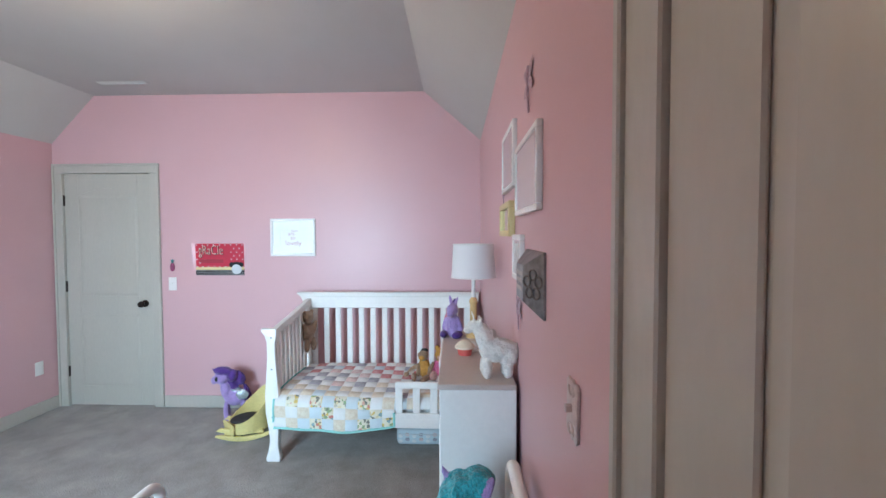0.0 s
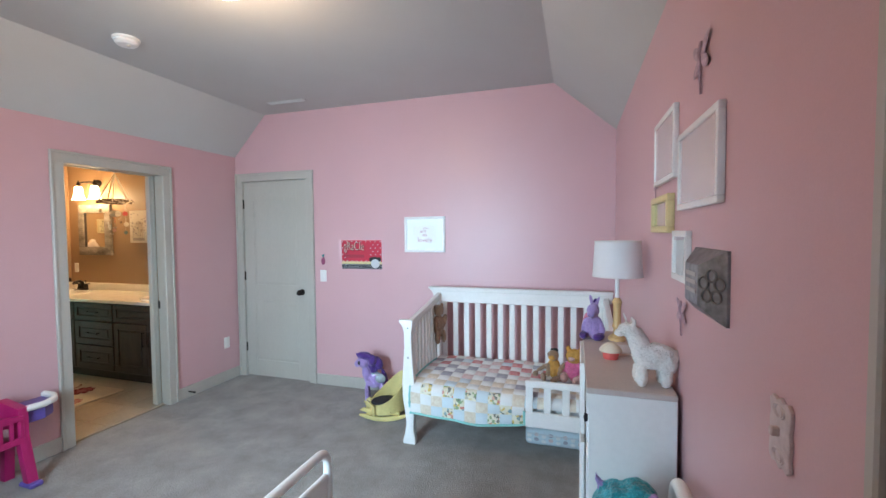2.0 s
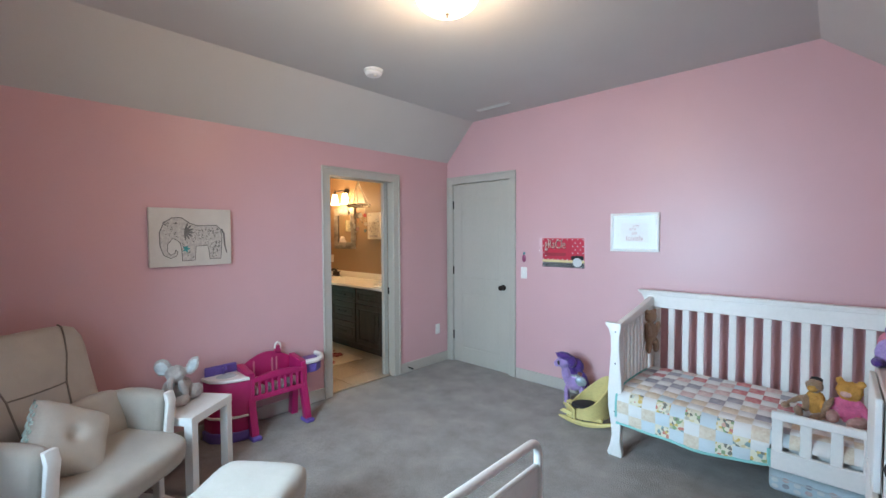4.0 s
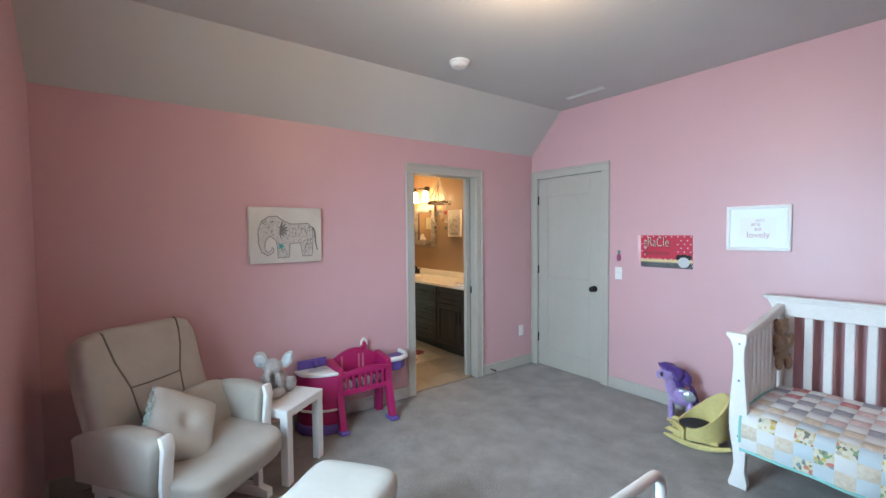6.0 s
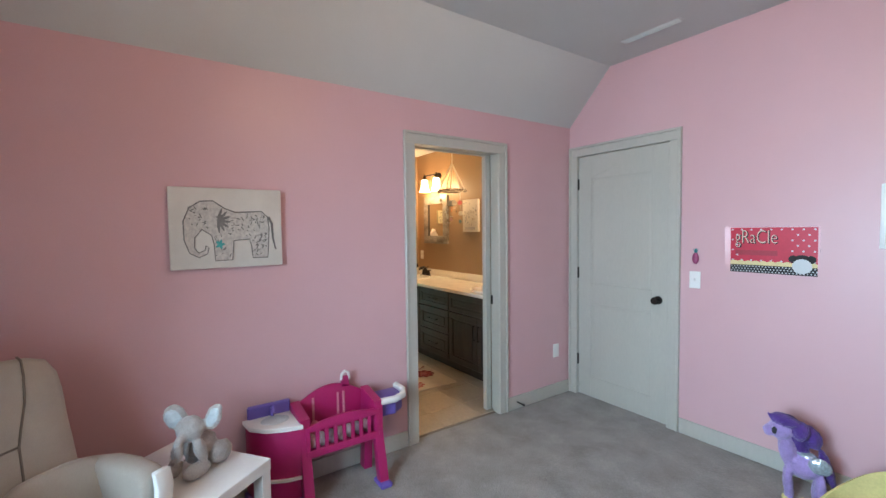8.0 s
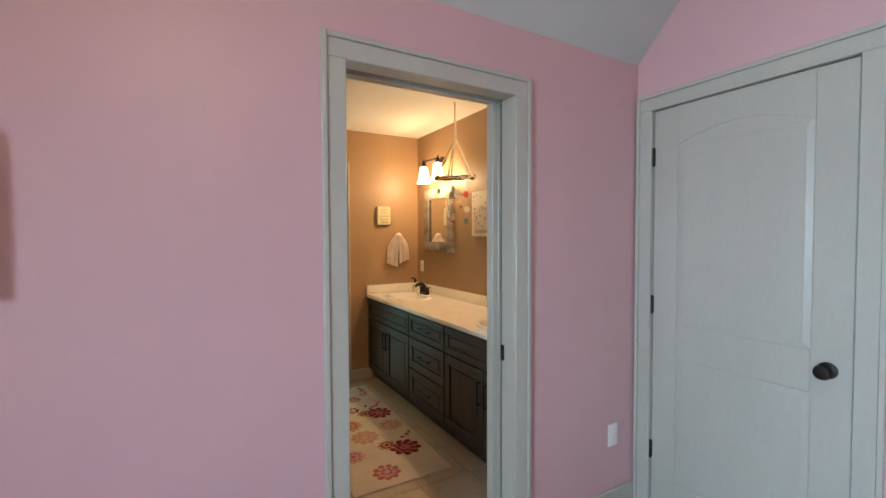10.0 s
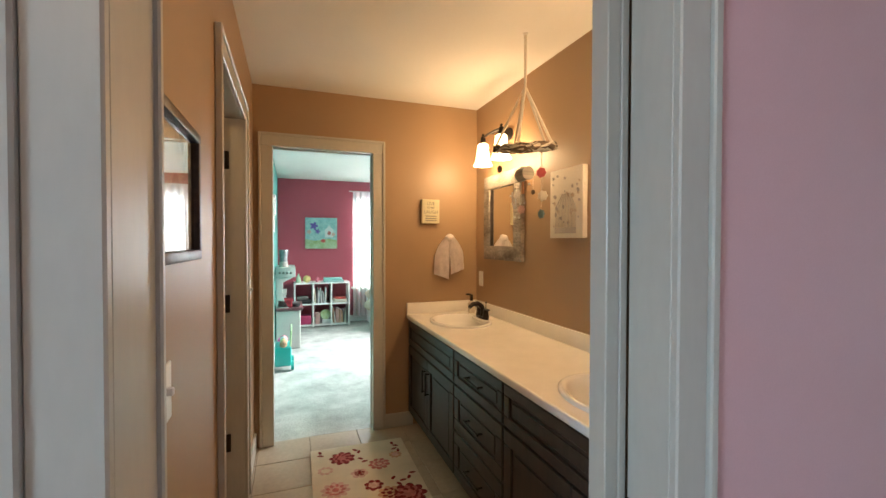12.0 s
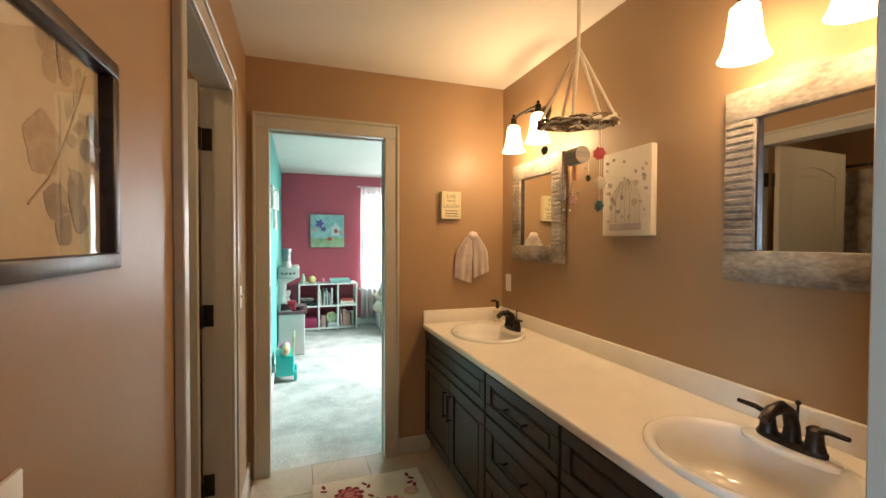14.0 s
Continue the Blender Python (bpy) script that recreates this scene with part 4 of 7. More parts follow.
# ---- crib ----
crib = thing("crib", pose(0.010, 3.382, 0), "white sleigh toddler crib with slatted back and ends", "crib")
CD, CL = 0.76, 1.43                            # depth and length
post = [(0.0, 0.0), (0.086, 0.0), (0.090, 0.03), (0.076, 0.10), (0.080, 0.20), (0.088, 0.32), (0.085, 0.45), (0.074, 0.60), (0.066, 0.72), (0.066, 0.80), (0.076, 0.845), (0.076, 0.888), (-0.026, 0.888),
        (-0.026, 0.870), (-0.004, 0.845), (0.010, 0.80), (0.012, 0.70), (0.004, 0.58), (-0.006, 0.44), (-0.004, 0.33), (0.014, 0.22), (0.022, 0.14), (0.010, 0.07), (-0.006, 0.02)]
for x, s in ((0.0, 1), (CL, -1)):
    part("front_post", bm_prism([(x + s * p, q) for p, q in post], 0.0, 0.045, "xz", 0.005), WOOD_W, crib)
for x in (0.02, CL - 0.065):
    back_post = [(CD - 0.06, 0.0), (CD, 0.0), (CD, 0.98), (CD - 0.06, 0.98)]
    part("back_post", bm_prism(back_post, x, x + 0.045, "yz", 0.005), WOOD_W, crib)
    top = [(0.04, 0.835), (0.04, 0.880), (0.35, 0.925), (CD - 0.05, 0.985), (CD - 0.05, 0.925), (0.35, 0.872)]
    part("end_rail", bm_prism(top, x + 0.004, x + 0.041, "yz", 0.004), WOOD_W, crib)
    part("end_rail", bm_box((x + 0.008, 0.05, 0.25), (x + 0.037, CD - 0.05, 0.33), 0.004), WOOD_W, crib)
    for k in range(8):
        y = 0.095 + 0.0715 * k
        h = 0.86 + 0.085 * (y / CD)
        part("end_slat", bm_box((x + 0.015, y, 0.32), (x + 0.030, y + 0.038, h), 0.003), WOOD_W, crib)
part("back_rail", bm_box((0.02, CD - 0.05, 0.905), (CL - 0.02, CD - 0.015, 1.0), 0.004), WOOD_W, crib)
crown = [(-0.048, 1.028), (-0.048, 1.012), (-0.030, 1.0), (-0.012, 0.965), (0.0, 0.94), (CL, 0.94), (CL + 0.012, 0.965), (CL + 0.010, 1.0), (CL + 0.012, 1.012), (CL + 0.012, 1.028)]
part("crown_rail", bm_prism(crown, CD - 0.045, CD - 0.02, "xz", 0.004), WOOD_W, crib)
part("crown_cap", bm_box((-0.050, CD - 0.065, 1.018), (CL + 0.012, CD - 0.005, 1.034), 0.004, 2), WOOD_W, crib)
part("back_rail", bm_box((0.04, CD - 0.045, 0.27), (CL - 0.04, CD - 0.02, 0.36), 0.004), WOOD_W, crib)
slat = part("back_slat", bm_box((0.006, CD - 0.038, 0.35), (0.049, CD - 0.026, 0.915), 0.003), WOOD_W, crib, m=pose(0.062, 0, 0))
for k in range(1, 14):
    repeat(slat, pose(0.062 + 0.0965 * k, 0, 0))
part("front_rail", bm_box((0.04, 0.008, 0.235), (CL - 0.04, 0.034, 0.285), 0.004), WOOD_W, crib)
for z0, z1 in ((0.505, 0.548), (0.245, 0.345)):
    part("guard_rail", bm_box((0.86, -0.022, z0), (CL - 0.05, 0.004, z1), 0.005), WOOD_W, crib)
slat = part("guard_slat", bm_box((0, -0.016, 0.34), (0.046, 0.0, 0.51), 0.003), WOOD_W, crib, m=pose(0.862, 0, 0))
for k in range(1, 5):
    repeat(slat, pose(0.862 + 0.114 * k, 0, 0))
for z in (0.30, 0.62, 0.83):
    part("bolt_cap", bm_lathe([(0.006, 0), (0.005, 0.002), (0, 0.002)], n=10), PEWTER, crib, m=pose(0.042, 0.0, z, 90))
mattress = tagged(part("mattress", bm_box((0.05, 0.05, 0.27), (CL - 0.05, CD - 0.06, 0.425), 0.03, 3), PRINTS[0], None), "plain white crib mattress under the quilt", "mattress")
mattress.location = (0.010, 3.382, 0.0)

# quilt: patches laid over the mattress and down its front
quilt = thing("quilt", pose(0.010, 3.382, 0), "patchwork cotton quilt with aqua binding, draped over the mattress", "quilt")
PSZ, NX, NR = 0.0815, 16, 11


def quilt_at(u, v):
    """A place on the quilt: u across in metres, v from the back edge forward and down, in metres."""
    wob = 0.006 * noise.noise((u * 5, v * 5, 1.5))
    flat, r = 0.62, 0.08
    x = 0.055 + u
    if v < flat:
        return Vector((x, CD - 0.075 - v, 0.445 + wob + 0.012 * math.sin(u * 3 + v * 4)))
    a = (v - flat) / r
    y0 = CD - 0.075 - flat
    if a < 1.45:
        return Vector((x, y0 - r * math.sin(a) + wob, 0.445 - r + r * math.cos(a) + wob + 0.012 * math.sin(u * 3 + flat * 4)))
    down = 0.86 * (v - flat - 1.45 * r) * (1 - 0.25 * min(1.0, max(0.0, (u - 0.35) / 0.45)) ** 2)
    sway = 0.018 * math.sin(u * 9.0) + 0.010 * math.sin(u * 21 + 1)
    sag = 0.03 * math.sin(u / 1.3 * math.pi) * down / 0.2
    return Vector((x, y0 - r * 0.993 - 0.03 * down + sway * down / 0.2, 0.445 - r * 0.88 - down - sag))


random.seed(11)
for i in range(NX):
    for j in range(NR):
        if i >= 10 and j >= 9:
            continue
        bm, sub = bmesh.new(), 4
        g = []
        for a in range(sub + 1):
            row = []
            for b in range(sub + 1):
                p = quilt_at((i + a / sub) * PSZ * 0.98, (j + b / sub) * PSZ)
                puff = 0.009 * (math.sin(math.pi * a / sub) * math.sin(math.pi * b / sub)) ** 0.5
                d = Vector((0, 0, 1)) if j < 7 else Vector((0, -0.8, 0.6)) if j < 9 else Vector((0, -1, 0))
                row.append(bm.verts.new(p + d * puff))
            g.append(row)
        for a in range(sub):
            for b in range(sub):
                bm.faces.new((g[a][b], g[a + 1][b], g[a + 1][b + 1], g[a][b + 1]))
        pale = (i + j) % 2 == 0
        if j >= 8:
            k = random.choice([1, 0, 1, 0] if pale else [5, 4, 4, 5, 4])
        else:
            k = random.choice([0, 0, 1, 0, 0] if pale else [4, 4, 2, 4] if j >= 6 else [2, 2, 6, 2, 4] if j >= 4 else [3, 3, 3, 6, 2])
        part("patch", bm, PRINTS[k], quilt, smooth=80)
line = [quilt_at(u * 0.02, NR * PSZ) for u in range(0, 41)] + [quilt_at(0.797, v) for v in (NR * PSZ - 0.05, NR * PSZ - 0.12)]
part("binding", bm_tube(line, 0.009, 8), AQUA_TRIM, quilt, "aqua fabric binding")
part("binding", bm_tube([quilt_at(0.0, 0.05 * k) for k in range(2, 18)], 0.008, 8), AQUA_TRIM, quilt, "aqua fabric binding")


def moulded(bm, blobs, size):
    """One skin over all the blobs, each face in the colour of the blob it lies nearest to."""
    me = bpy.data.meshes.new("tmp")
    bm.to_mesh(me)
    bm.free()
    tmp = new("tmp", me)
    mod = tmp.modifiers.new("skin", "REMESH")
    mod.mode, mod.voxel_size = "VOXEL", size
    sm = tmp.modifiers.new("soft", "SMOOTH")
    sm.factor, sm.iterations = 0.5, 3
    done = bpy.data.meshes.new_from_object(tmp.evaluated_get(bpy.context.evaluated_depsgraph_get()))
    own = bmesh.new()
    own.from_mesh(done)
    bpy.data.objects.remove(tmp)
    bpy.data.meshes.remove(me)
    bpy.data.meshes.remove(done)
    inv = [(pose(*b[0], *((b[3] if len(b) > 3 and b[3] else None) or (0, 0, 0))).inverted(), b[1] if isinstance(b[1], (list, tuple)) else (b[1],) * 3, b[2]) for b in blobs]
    for f in own.faces:
        c = f.calc_center_median()
        f.material_index = min(inv, key=lambda t: sum((v / r) ** 2 for v, r in zip(t[0] @ c, t[1])))[2]
    for v in own.verts:
        v.co += v.normal * (size * 0.5 * noise.noise(v.co * 60) + size * 0.25 * noise.noise(v.co * 160))
    return own


def plush(name, m, label, blobs, mats, group="", rough=0.12, size=0.006):
    """A soft toy as one mesh. blobs: (centre, radii, material number, turn)."""
    bm = bmesh.new()
    for b in blobs:
        bm_ball(b[0], b[1], bm, 16, b[3] if len(b) > 3 else None, 0, rough)
    return solo(name, moulded(bm, blobs, size), mats, label, "stuffed toy", m, 60, group)


plush("stuffed_bear", pose(0.085, 3.98, 0.60, 0, 0, -20), "flat tan plush bear hung on the crib's end slats", [
    ((0, 0, 0.12), (0.035, 0.06, 0.09), 0), ((0, 0, 0.25), (0.035, 0.055, 0.05), 0), ((0, -0.045, 0.29), (0.015, 0.02, 0.02), 0), ((0, 0.045, 0.29), (0.015, 0.02, 0.02), 0),
    ((0.02, -0.05, 0.16), (0.02, 0.025, 0.06), 0, (20, 0, 0)), ((0.02, 0.05, 0.16), (0.02, 0.025, 0.06), 0, (-20, 0, 0)), ((0.02, -0.04, 0.03), (0.022, 0.025, 0.055), 0), ((0.02, 0.04, 0.03), (0.022, 0.025, 0.055), 0)], [BROWN_FUR])
plush("stuffed_monkey", pose(1.03, 3.74, 0.455, 0, 0, -15), "brown and golden plush monkey sitting on the quilt", [
    ((0, 0, 0.07), (0.045, 0.042, 0.07), 1), ((0, -0.015, 0.165), (0.04, 0.038, 0.036), 0), ((-0.03, -0.035, 0.06), (0.018, 0.016, 0.05), 0), ((0.0, -0.05, 0.155), (0.022, 0.016, 0.018), 1), ((0.0, 0.01, 0.195), (0.03, 0.03, 0.016), 2),
    ((-0.07, -0.02, 0.07), (0.065, 0.016, 0.016), 0, (0, -35, 0)), ((0.06, -0.02, 0.08), (0.016, 0.016, 0.055), 0, (0, 25, 0)), ((-0.05, -0.08, 0.02), (0.02, 0.075, 0.02), 0, (0, 0, 25)), ((0.04, -0.08, 0.02), (0.02, 0.07, 0.02), 0, (0, 0, -15)), ((-0.12, -0.05, 0.025), (0.022, 0.022, 0.02), 0)], [BROWN_FUR, GOLD_FUR, BLACK])
plush("stuffed_bear", pose(1.17, 3.72, 0.455, 0, 0, -20), "pink and peach plush bear sitting on the quilt", [
    ((0, 0, 0.065), (0.055, 0.048, 0.07), 1), ((0, -0.01, 0.175), (0.055, 0.048, 0.05), 0), ((-0.045, 0, 0.22), (0.02, 0.012, 0.02), 0), ((0.045, 0, 0.22), (0.02, 0.012, 0.02), 0), ((0, -0.055, 0.165), (0.022, 0.016, 0.016), 2),
    ((-0.05, -0.06, 0.028), (0.028, 0.06, 0.028), 2, (0, 0, 20)), ((0.05, -0.06, 0.028), (0.028, 0.06, 0.028), 2, (0, 0, -20)), ((-0.06, -0.01, 0.09), (0.018, 0.02, 0.05), 1, (0, 30, 0)), ((0.06, -0.01, 0.09), (0.018, 0.02, 0.05), 1, (0, -30, 0))], [GOLD_FUR, mat("hot_pink_plush", (0.62, 0.13, 0.26), 0.9, var=0.2, scale=14, grain=150, bump=1.0, dist=0.006, sheen=0.3, spec=0.1), BLUSH])
bag = thing("storage_bag", pose(0.84, 3.62, 0), "clear patterned blanket bag under the crib", "storage bag")
part("bag", bm_box((0, 0, 0), (0.50, 0.38, 0.135), 0.03, 3), PRINTS[1], bag)
part("zip", bm_tube([(0.01, -0.001, 0.085), (0.25, -0.004, 0.082), (0.49, -0.001, 0.085)], 0.004, 6), PAPER_W, bag)
for k in range(20):
    part("print_spot", bm_ball((0.03 + 0.049 * (k % 10), -0.001, 0.035 + 0.034 * (k // 10) + 0.012 * (k % 2)), (0.017, 0.003, 0.013), n=10), PRINTS[(0, 2, 0, 6)[k % 4]], bag)

# ---- dresser and what stands on it ----
dr = thing("dresser", pose(1.215, 2.0, 0), "narrow white dresser with lilac bins, against the pink wall", "dresser")
DW, DD, DH = 0.245, 0.78, 1.03
part("side_panel", bm_box((0.0, 0, 0), (DW, 0.018, DH - 0.018), 0.0025), WOOD_W, dr)
part("side_panel", bm_box((0.0, DD - 0.018, 0), (DW, DD, DH - 0.018), 0.0025), WOOD_W, dr)
part("top", bm_box((-0.006, -0.006, DH - 0.018), (DW, DD + 0.004, DH), 0.003), TAUPE_TOP, dr, "taupe laminate top")
part("back_panel", bm_box((DW - 0.012, 0.018, 0.03), (DW, DD - 0.018, DH - 0.018)), WOOD_W, dr)
part("divider", bm_box((0.004, DD / 2 - 0.009, 0.06), (DW - 0.012, DD / 2 + 0.009, DH - 0.018), 0.002), WOOD_W, dr)
for z in (0.05, 0.37, 0.69):
    part("shelf", bm_box((0.004, 0.018, z - 0.018), (DW - 0.012, DD - 0.018, z), 0.002), WOOD_W, dr)
    for y, outp in ((0.03, -0.014),):
        b = part("bin", bm_box((-outp, y, z), (DW - 0.03 - outp, y + 0.345, z + 0.27), 0.012, 2), LILAC_CLOTH, dr, "lilac canvas bin")
        part("pull", bm_lathe([(0.014, 0), (0.012, 0.01), (0.016, 0.02), (0, 0.024)], n=14), BLACK, b, "black round pull", m=pose(-outp, y + 0.17, z + 0.16, 0, -90))
for z in (0.05, 0.37, 0.69):
    part("drawer_front", bm_box((-0.018, DD / 2 + 0.012, z + 0.004), (0.0, DD - 0.02, z + 0.29), 0.003), WOOD_W, dr)

lp = thing("table_lamp", pose(1.349, 2.62, 1.03), "white drum-shade lamp on a pale turned wooden base", "lamp")
part("base", bm_lathe([(0.045, 0), (0.045, 0.012), (0.03, 0.022), (0.018, 0.03), (0.018, 0.05), (0.026, 0.06), (0.020, 0.075), (0.020, 0.15), (0.026, 0.165), (0.018, 0.18), (0.012, 0.185), (0, 0.185)], n=24, sx=0.8, sy=0.8), LAMP_WOOD, lp)
part("stem", bm_lathe([(0.009, 0.185), (0.009, 0.27), (0.005, 0.28), (0, 0.28)], n=12), PLASTIC_W, lp)
bm = bm_lathe([(0.102, 0.278), (0.093, 0.430)], n=40)
bmesh.ops.delete(bm, geom=[f for f in bm.faces if len(f.verts) > 4], context="FACES_ONLY")
bmesh.ops.solidify(bm, geom=bm.faces[:], thickness=0.0015)
part("shade", bm, SHADE, lp, "white cloth drum shade", 60)
for z, r in ((0.279, 0.102), (0.429, 0.0935)):
    part("shade_trim", bm_tube([(r * math.cos(a), r * math.sin(a), z) for a in [2 * math.pi * k / 40 for k in range(40)]], 0.0025, 6, closed=True), PLASTIC_W, lp)
part("cord", bm_tube([(0.04, 0.0, 0.01), (0.085, 0.01, 0.03), (0.105, 0.02, -0.1), (0.107, 0.02, -0.5)], 0.003, 6), PLASTIC_W, lp)

plush("stuffed_donkey", pose(1.255, 2.63, 1.03, 0, 0, -20), "lilac plush donkey sitting on the dresser", [
    ((0, 0, 0.05), (0.038, 0.04, 0.055), 0), ((0, -0.01, 0.125), (0.026, 0.032, 0.03), 0), ((0, -0.035, 0.11), (0.018, 0.02, 0.016), 0), ((-0.012, 0, 0.165), (0.008, 0.006, 0.03), 0, (0, -12, 0)), ((0.014, 0, 0.16), (0.008, 0.006, 0.028), 0, (0, 20, 0)),
    ((0, 0.02, 0.14), (0.012, 0.014, 0.035), 1), ((-0.032, -0.04, 0.016), (0.018, 0.035, 0.016), 1, (0, 0, 20)), ((0.034, -0.04, 0.016), (0.018, 0.035, 0.016), 1, (0, 0, -20)), ((-0.036, -0.01, 0.06), (0.012, 0.014, 0.035), 0, (0, 20, 0)), ((0.036, -0.01, 0.06), (0.012, 0.014, 0.035), 0, (0, -20, 0)), ((-0.025, 0.035, 0.07), (0.036, 0.018, 0.04), 2)], [LILAC_FUR, VIOLET_FUR, ROSE_FUR], size=0.004)
plush("stuffed_horse", pose(1.392, 2.08, 1.03, 0, 0, 8), "white fluffy plush unicorn standing on the dresser", [
    ((0.015, 0, 0.088), (0.062, 0.040, 0.042), 0), ((-0.030, 0, 0.128), (0.030, 0.030, 0.058), 0, (0, -20, 0)), ((0.05, 0, 0.075), (0.038, 0.040, 0.045), 0), ((-0.058, 0, 0.168), (0.032, 0.02, 0.022), 0, (0, 18, 0)), ((-0.085, 0, 0.158), (0.016, 0.015, 0.013), 0), ((-0.045, 0.014, 0.192), (0.006, 0.006, 0.016), 0), ((-0.045, -0.014, 0.192), (0.006, 0.006, 0.016), 0),
    ((-0.025, 0.018, 0.03), (0.017, 0.017, 0.036), 0), ((-0.025, -0.02, 0.03), (0.019, 0.018, 0.036), 0), ((0.045, 0.018, 0.03), (0.017, 0.017, 0.036), 0), ((0.045, -0.02, 0.03), (0.02, 0.018, 0.036), 0), ((0.074, 0, 0.07), (0.012, 0.012, 0.05), 0, (0, 22, 0)), ((-0.066, 0, 0.20), (0.004, 0.004, 0.022), 0, (0, -20, 0))], [WHITE_FUR], rough=0.2, size=0.004)
cup = thing("cupcake_box", pose(1.303, 2.33, 1.03), "coral trinket box with a cream domed lid", "trinket box")
part("cup", bm_lathe([(0.026, 0), (0.031, 0.03), (0, 0.03)], n=22), RED, cup)
part("lid", bm_lathe([(0.040, 0.028), (0.040, 0.034), (0.028, 0.048), (0.012, 0.058), (0, 0.06)], n=22), CREAM, cup, "cream domed lid")
book = thing("notebook", pose(1.345, 2.43, 1.03, 0, 0, 15), "small pale notebook lying flat", "book")
part("cover", bm_box((-0.05, -0.06, 0), (0.05, 0.06, 0.012), 0.002), PAPER_W, book)
part("pages", bm_box((-0.047, -0.062, 0.002), (0.048, 0.058, 0.010)), PAPER, book)

# ---- toddler bed beside the camera ----
bed = thing("toddler_bed", pose(0.255, 1.36, 0), "low white toddler bed with slotted rounded end boards", "bed")


def end_board(x, h, y1, label):
    part("end_board", bm_prism([(0.03, 0.06), (y1 - 0.03, 0.06), (y1 - 0.03, h - 0.115), (0.03, h - 0.115)], x + 0.010, x + 0.024, "yz", 0.003), WOOD_W, bed, label)
    loop = [(0.017, 0.0)] + [(0.017, h - 0.075)] + [(p, q) for p, q in [(0.017 + 0.058 * (1 - math.cos(radians(a))), h - 0.075 + 0.058 * math.sin(radians(a))) for a in range(15, 91, 15)]]
    loop += [(y1 - p, q) for p, q in reversed(loop)]
    part("end_tube", bm_tube([(x + 0.017, y, z) for y, z in loop], 0.017, 12), WOOD_W, bed, "white bent end tube")
    part("cross_bar", bm_tube([(x + 0.017, 0.02, h - 0.112), (x + 0.017, y1 - 0.02, h - 0.112)], 0.010, 8), WOOD_W, bed)


end_board(0.0, 0.695, 0.692, "white footboard panel")
end_board(1.15, 0.90, 0.49, "white headboard panel")
for y in (0.05, 0.45):
    part("side_rail", bm_box((0.03, y - 0.012, 0.20), (1.16, y + 0.012, 0.29), 0.004), WOOD_W, bed)
part("bed_base", bm_box((0.035, 0.062, 0.22), (1.145, 0.438, 0.25), 0.003), WOOD_W, bed)
solo("bed_mattress", bm_box((0.03, 0.03, 0.25), (1.14, 0.50, 0.36), 0.03, 3), PRINTS[0], "thin white toddler mattress", "mattress", pose(0.255, 1.36, 0))
plush("stuffed_monster", pose(1.315, 1.79, 0.36, 0, 0, 10) @ Matrix.Diagonal((0.82, 0.95, 1.16, 1)), "shaggy aqua plush monster with lilac horns, on the bed", [
    ((0, 0, 0.16), (0.12, 0.09, 0.15), 0), ((-0.03, 0, 0.34), (0.10, 0.085, 0.09), 0), ((0.02, 0.0, 0.42), (0.05, 0.05, 0.025), 0), ((-0.06, -0.06, 0.37), (0.024, 0.018, 0.024), 1), ((-0.062, -0.074, 0.37), (0.010, 0.008, 0.011), 2),
    ((0.03, -0.05, 0.41), (0.014, 0.014, 0.045), 3, (0, 40, 0)), ((-0.08, 0.04, 0.41), (0.012, 0.012, 0.035), 3, (0, -30, 0)), ((0.12, 0.0, 0.2), (0.05, 0.04, 0.10), 0, (0, -25, 0)), ((-0.12, -0.02, 0.18), (0.04, 0.04, 0.10), 0, (0, 25, 0))], [AQUA_FUR, PAPER_W, BLACK, LILAC_FUR], rough=0.35, size=0.007)

# ---- glider with its ottoman and table ----
CH = pose(-1.573, 0.832, 0, 0, 0, 37)           # local x: the way it faces
gl = thing("glider_chair", CH, "oatmeal upholstered glider chair with white wooden frame", "armchair")


def cushion(w, d, h, m, p=5.0):
    return join(None, bm_soft(w, d, h, p), m)


part("seat", cushion(0.56, 0.62, 0.155, pose(0.135, 0, 0.355, 0, 4), 6.0), LINEN, gl, "oatmeal seat cushion", 80)
backrest = part("backrest", cushion(0.71, 0.61, 0.15, pose(-0.225, 0, 0.655, 0, -107), 8.0), LINEN, gl, "oatmeal padded backrest", 80)
bm = bmesh.new()
for s in (-1, 1):
    bm_tube([(0.352, s * 0.200, -0.050), (0.335, s * 0.199, -0.071), (0.28, s * 0.194, -0.0765), (0.19, s * 0.180, -0.077), (0.10, s * 0.152, -0.077), (0.05, s * 0.138, -0.077), (-0.08, s * 0.128, -0.077), (-0.28, s * 0.112, -0.077)], 0.0042, 6, bm)
bm_tube([(0.05, -0.138, -0.077), (0.046, -0.06, -0.0772), (0.045, 0, -0.0772), (0.046, 0.06, -0.0772), (0.05, 0.138, -0.077)], 0.0042, 6, bm)
part("seam_piping", join(None, bm, pose(-0.225, 0, 0.655, 0, -107)), LINEN_D, backrest, "dark tufted seams")
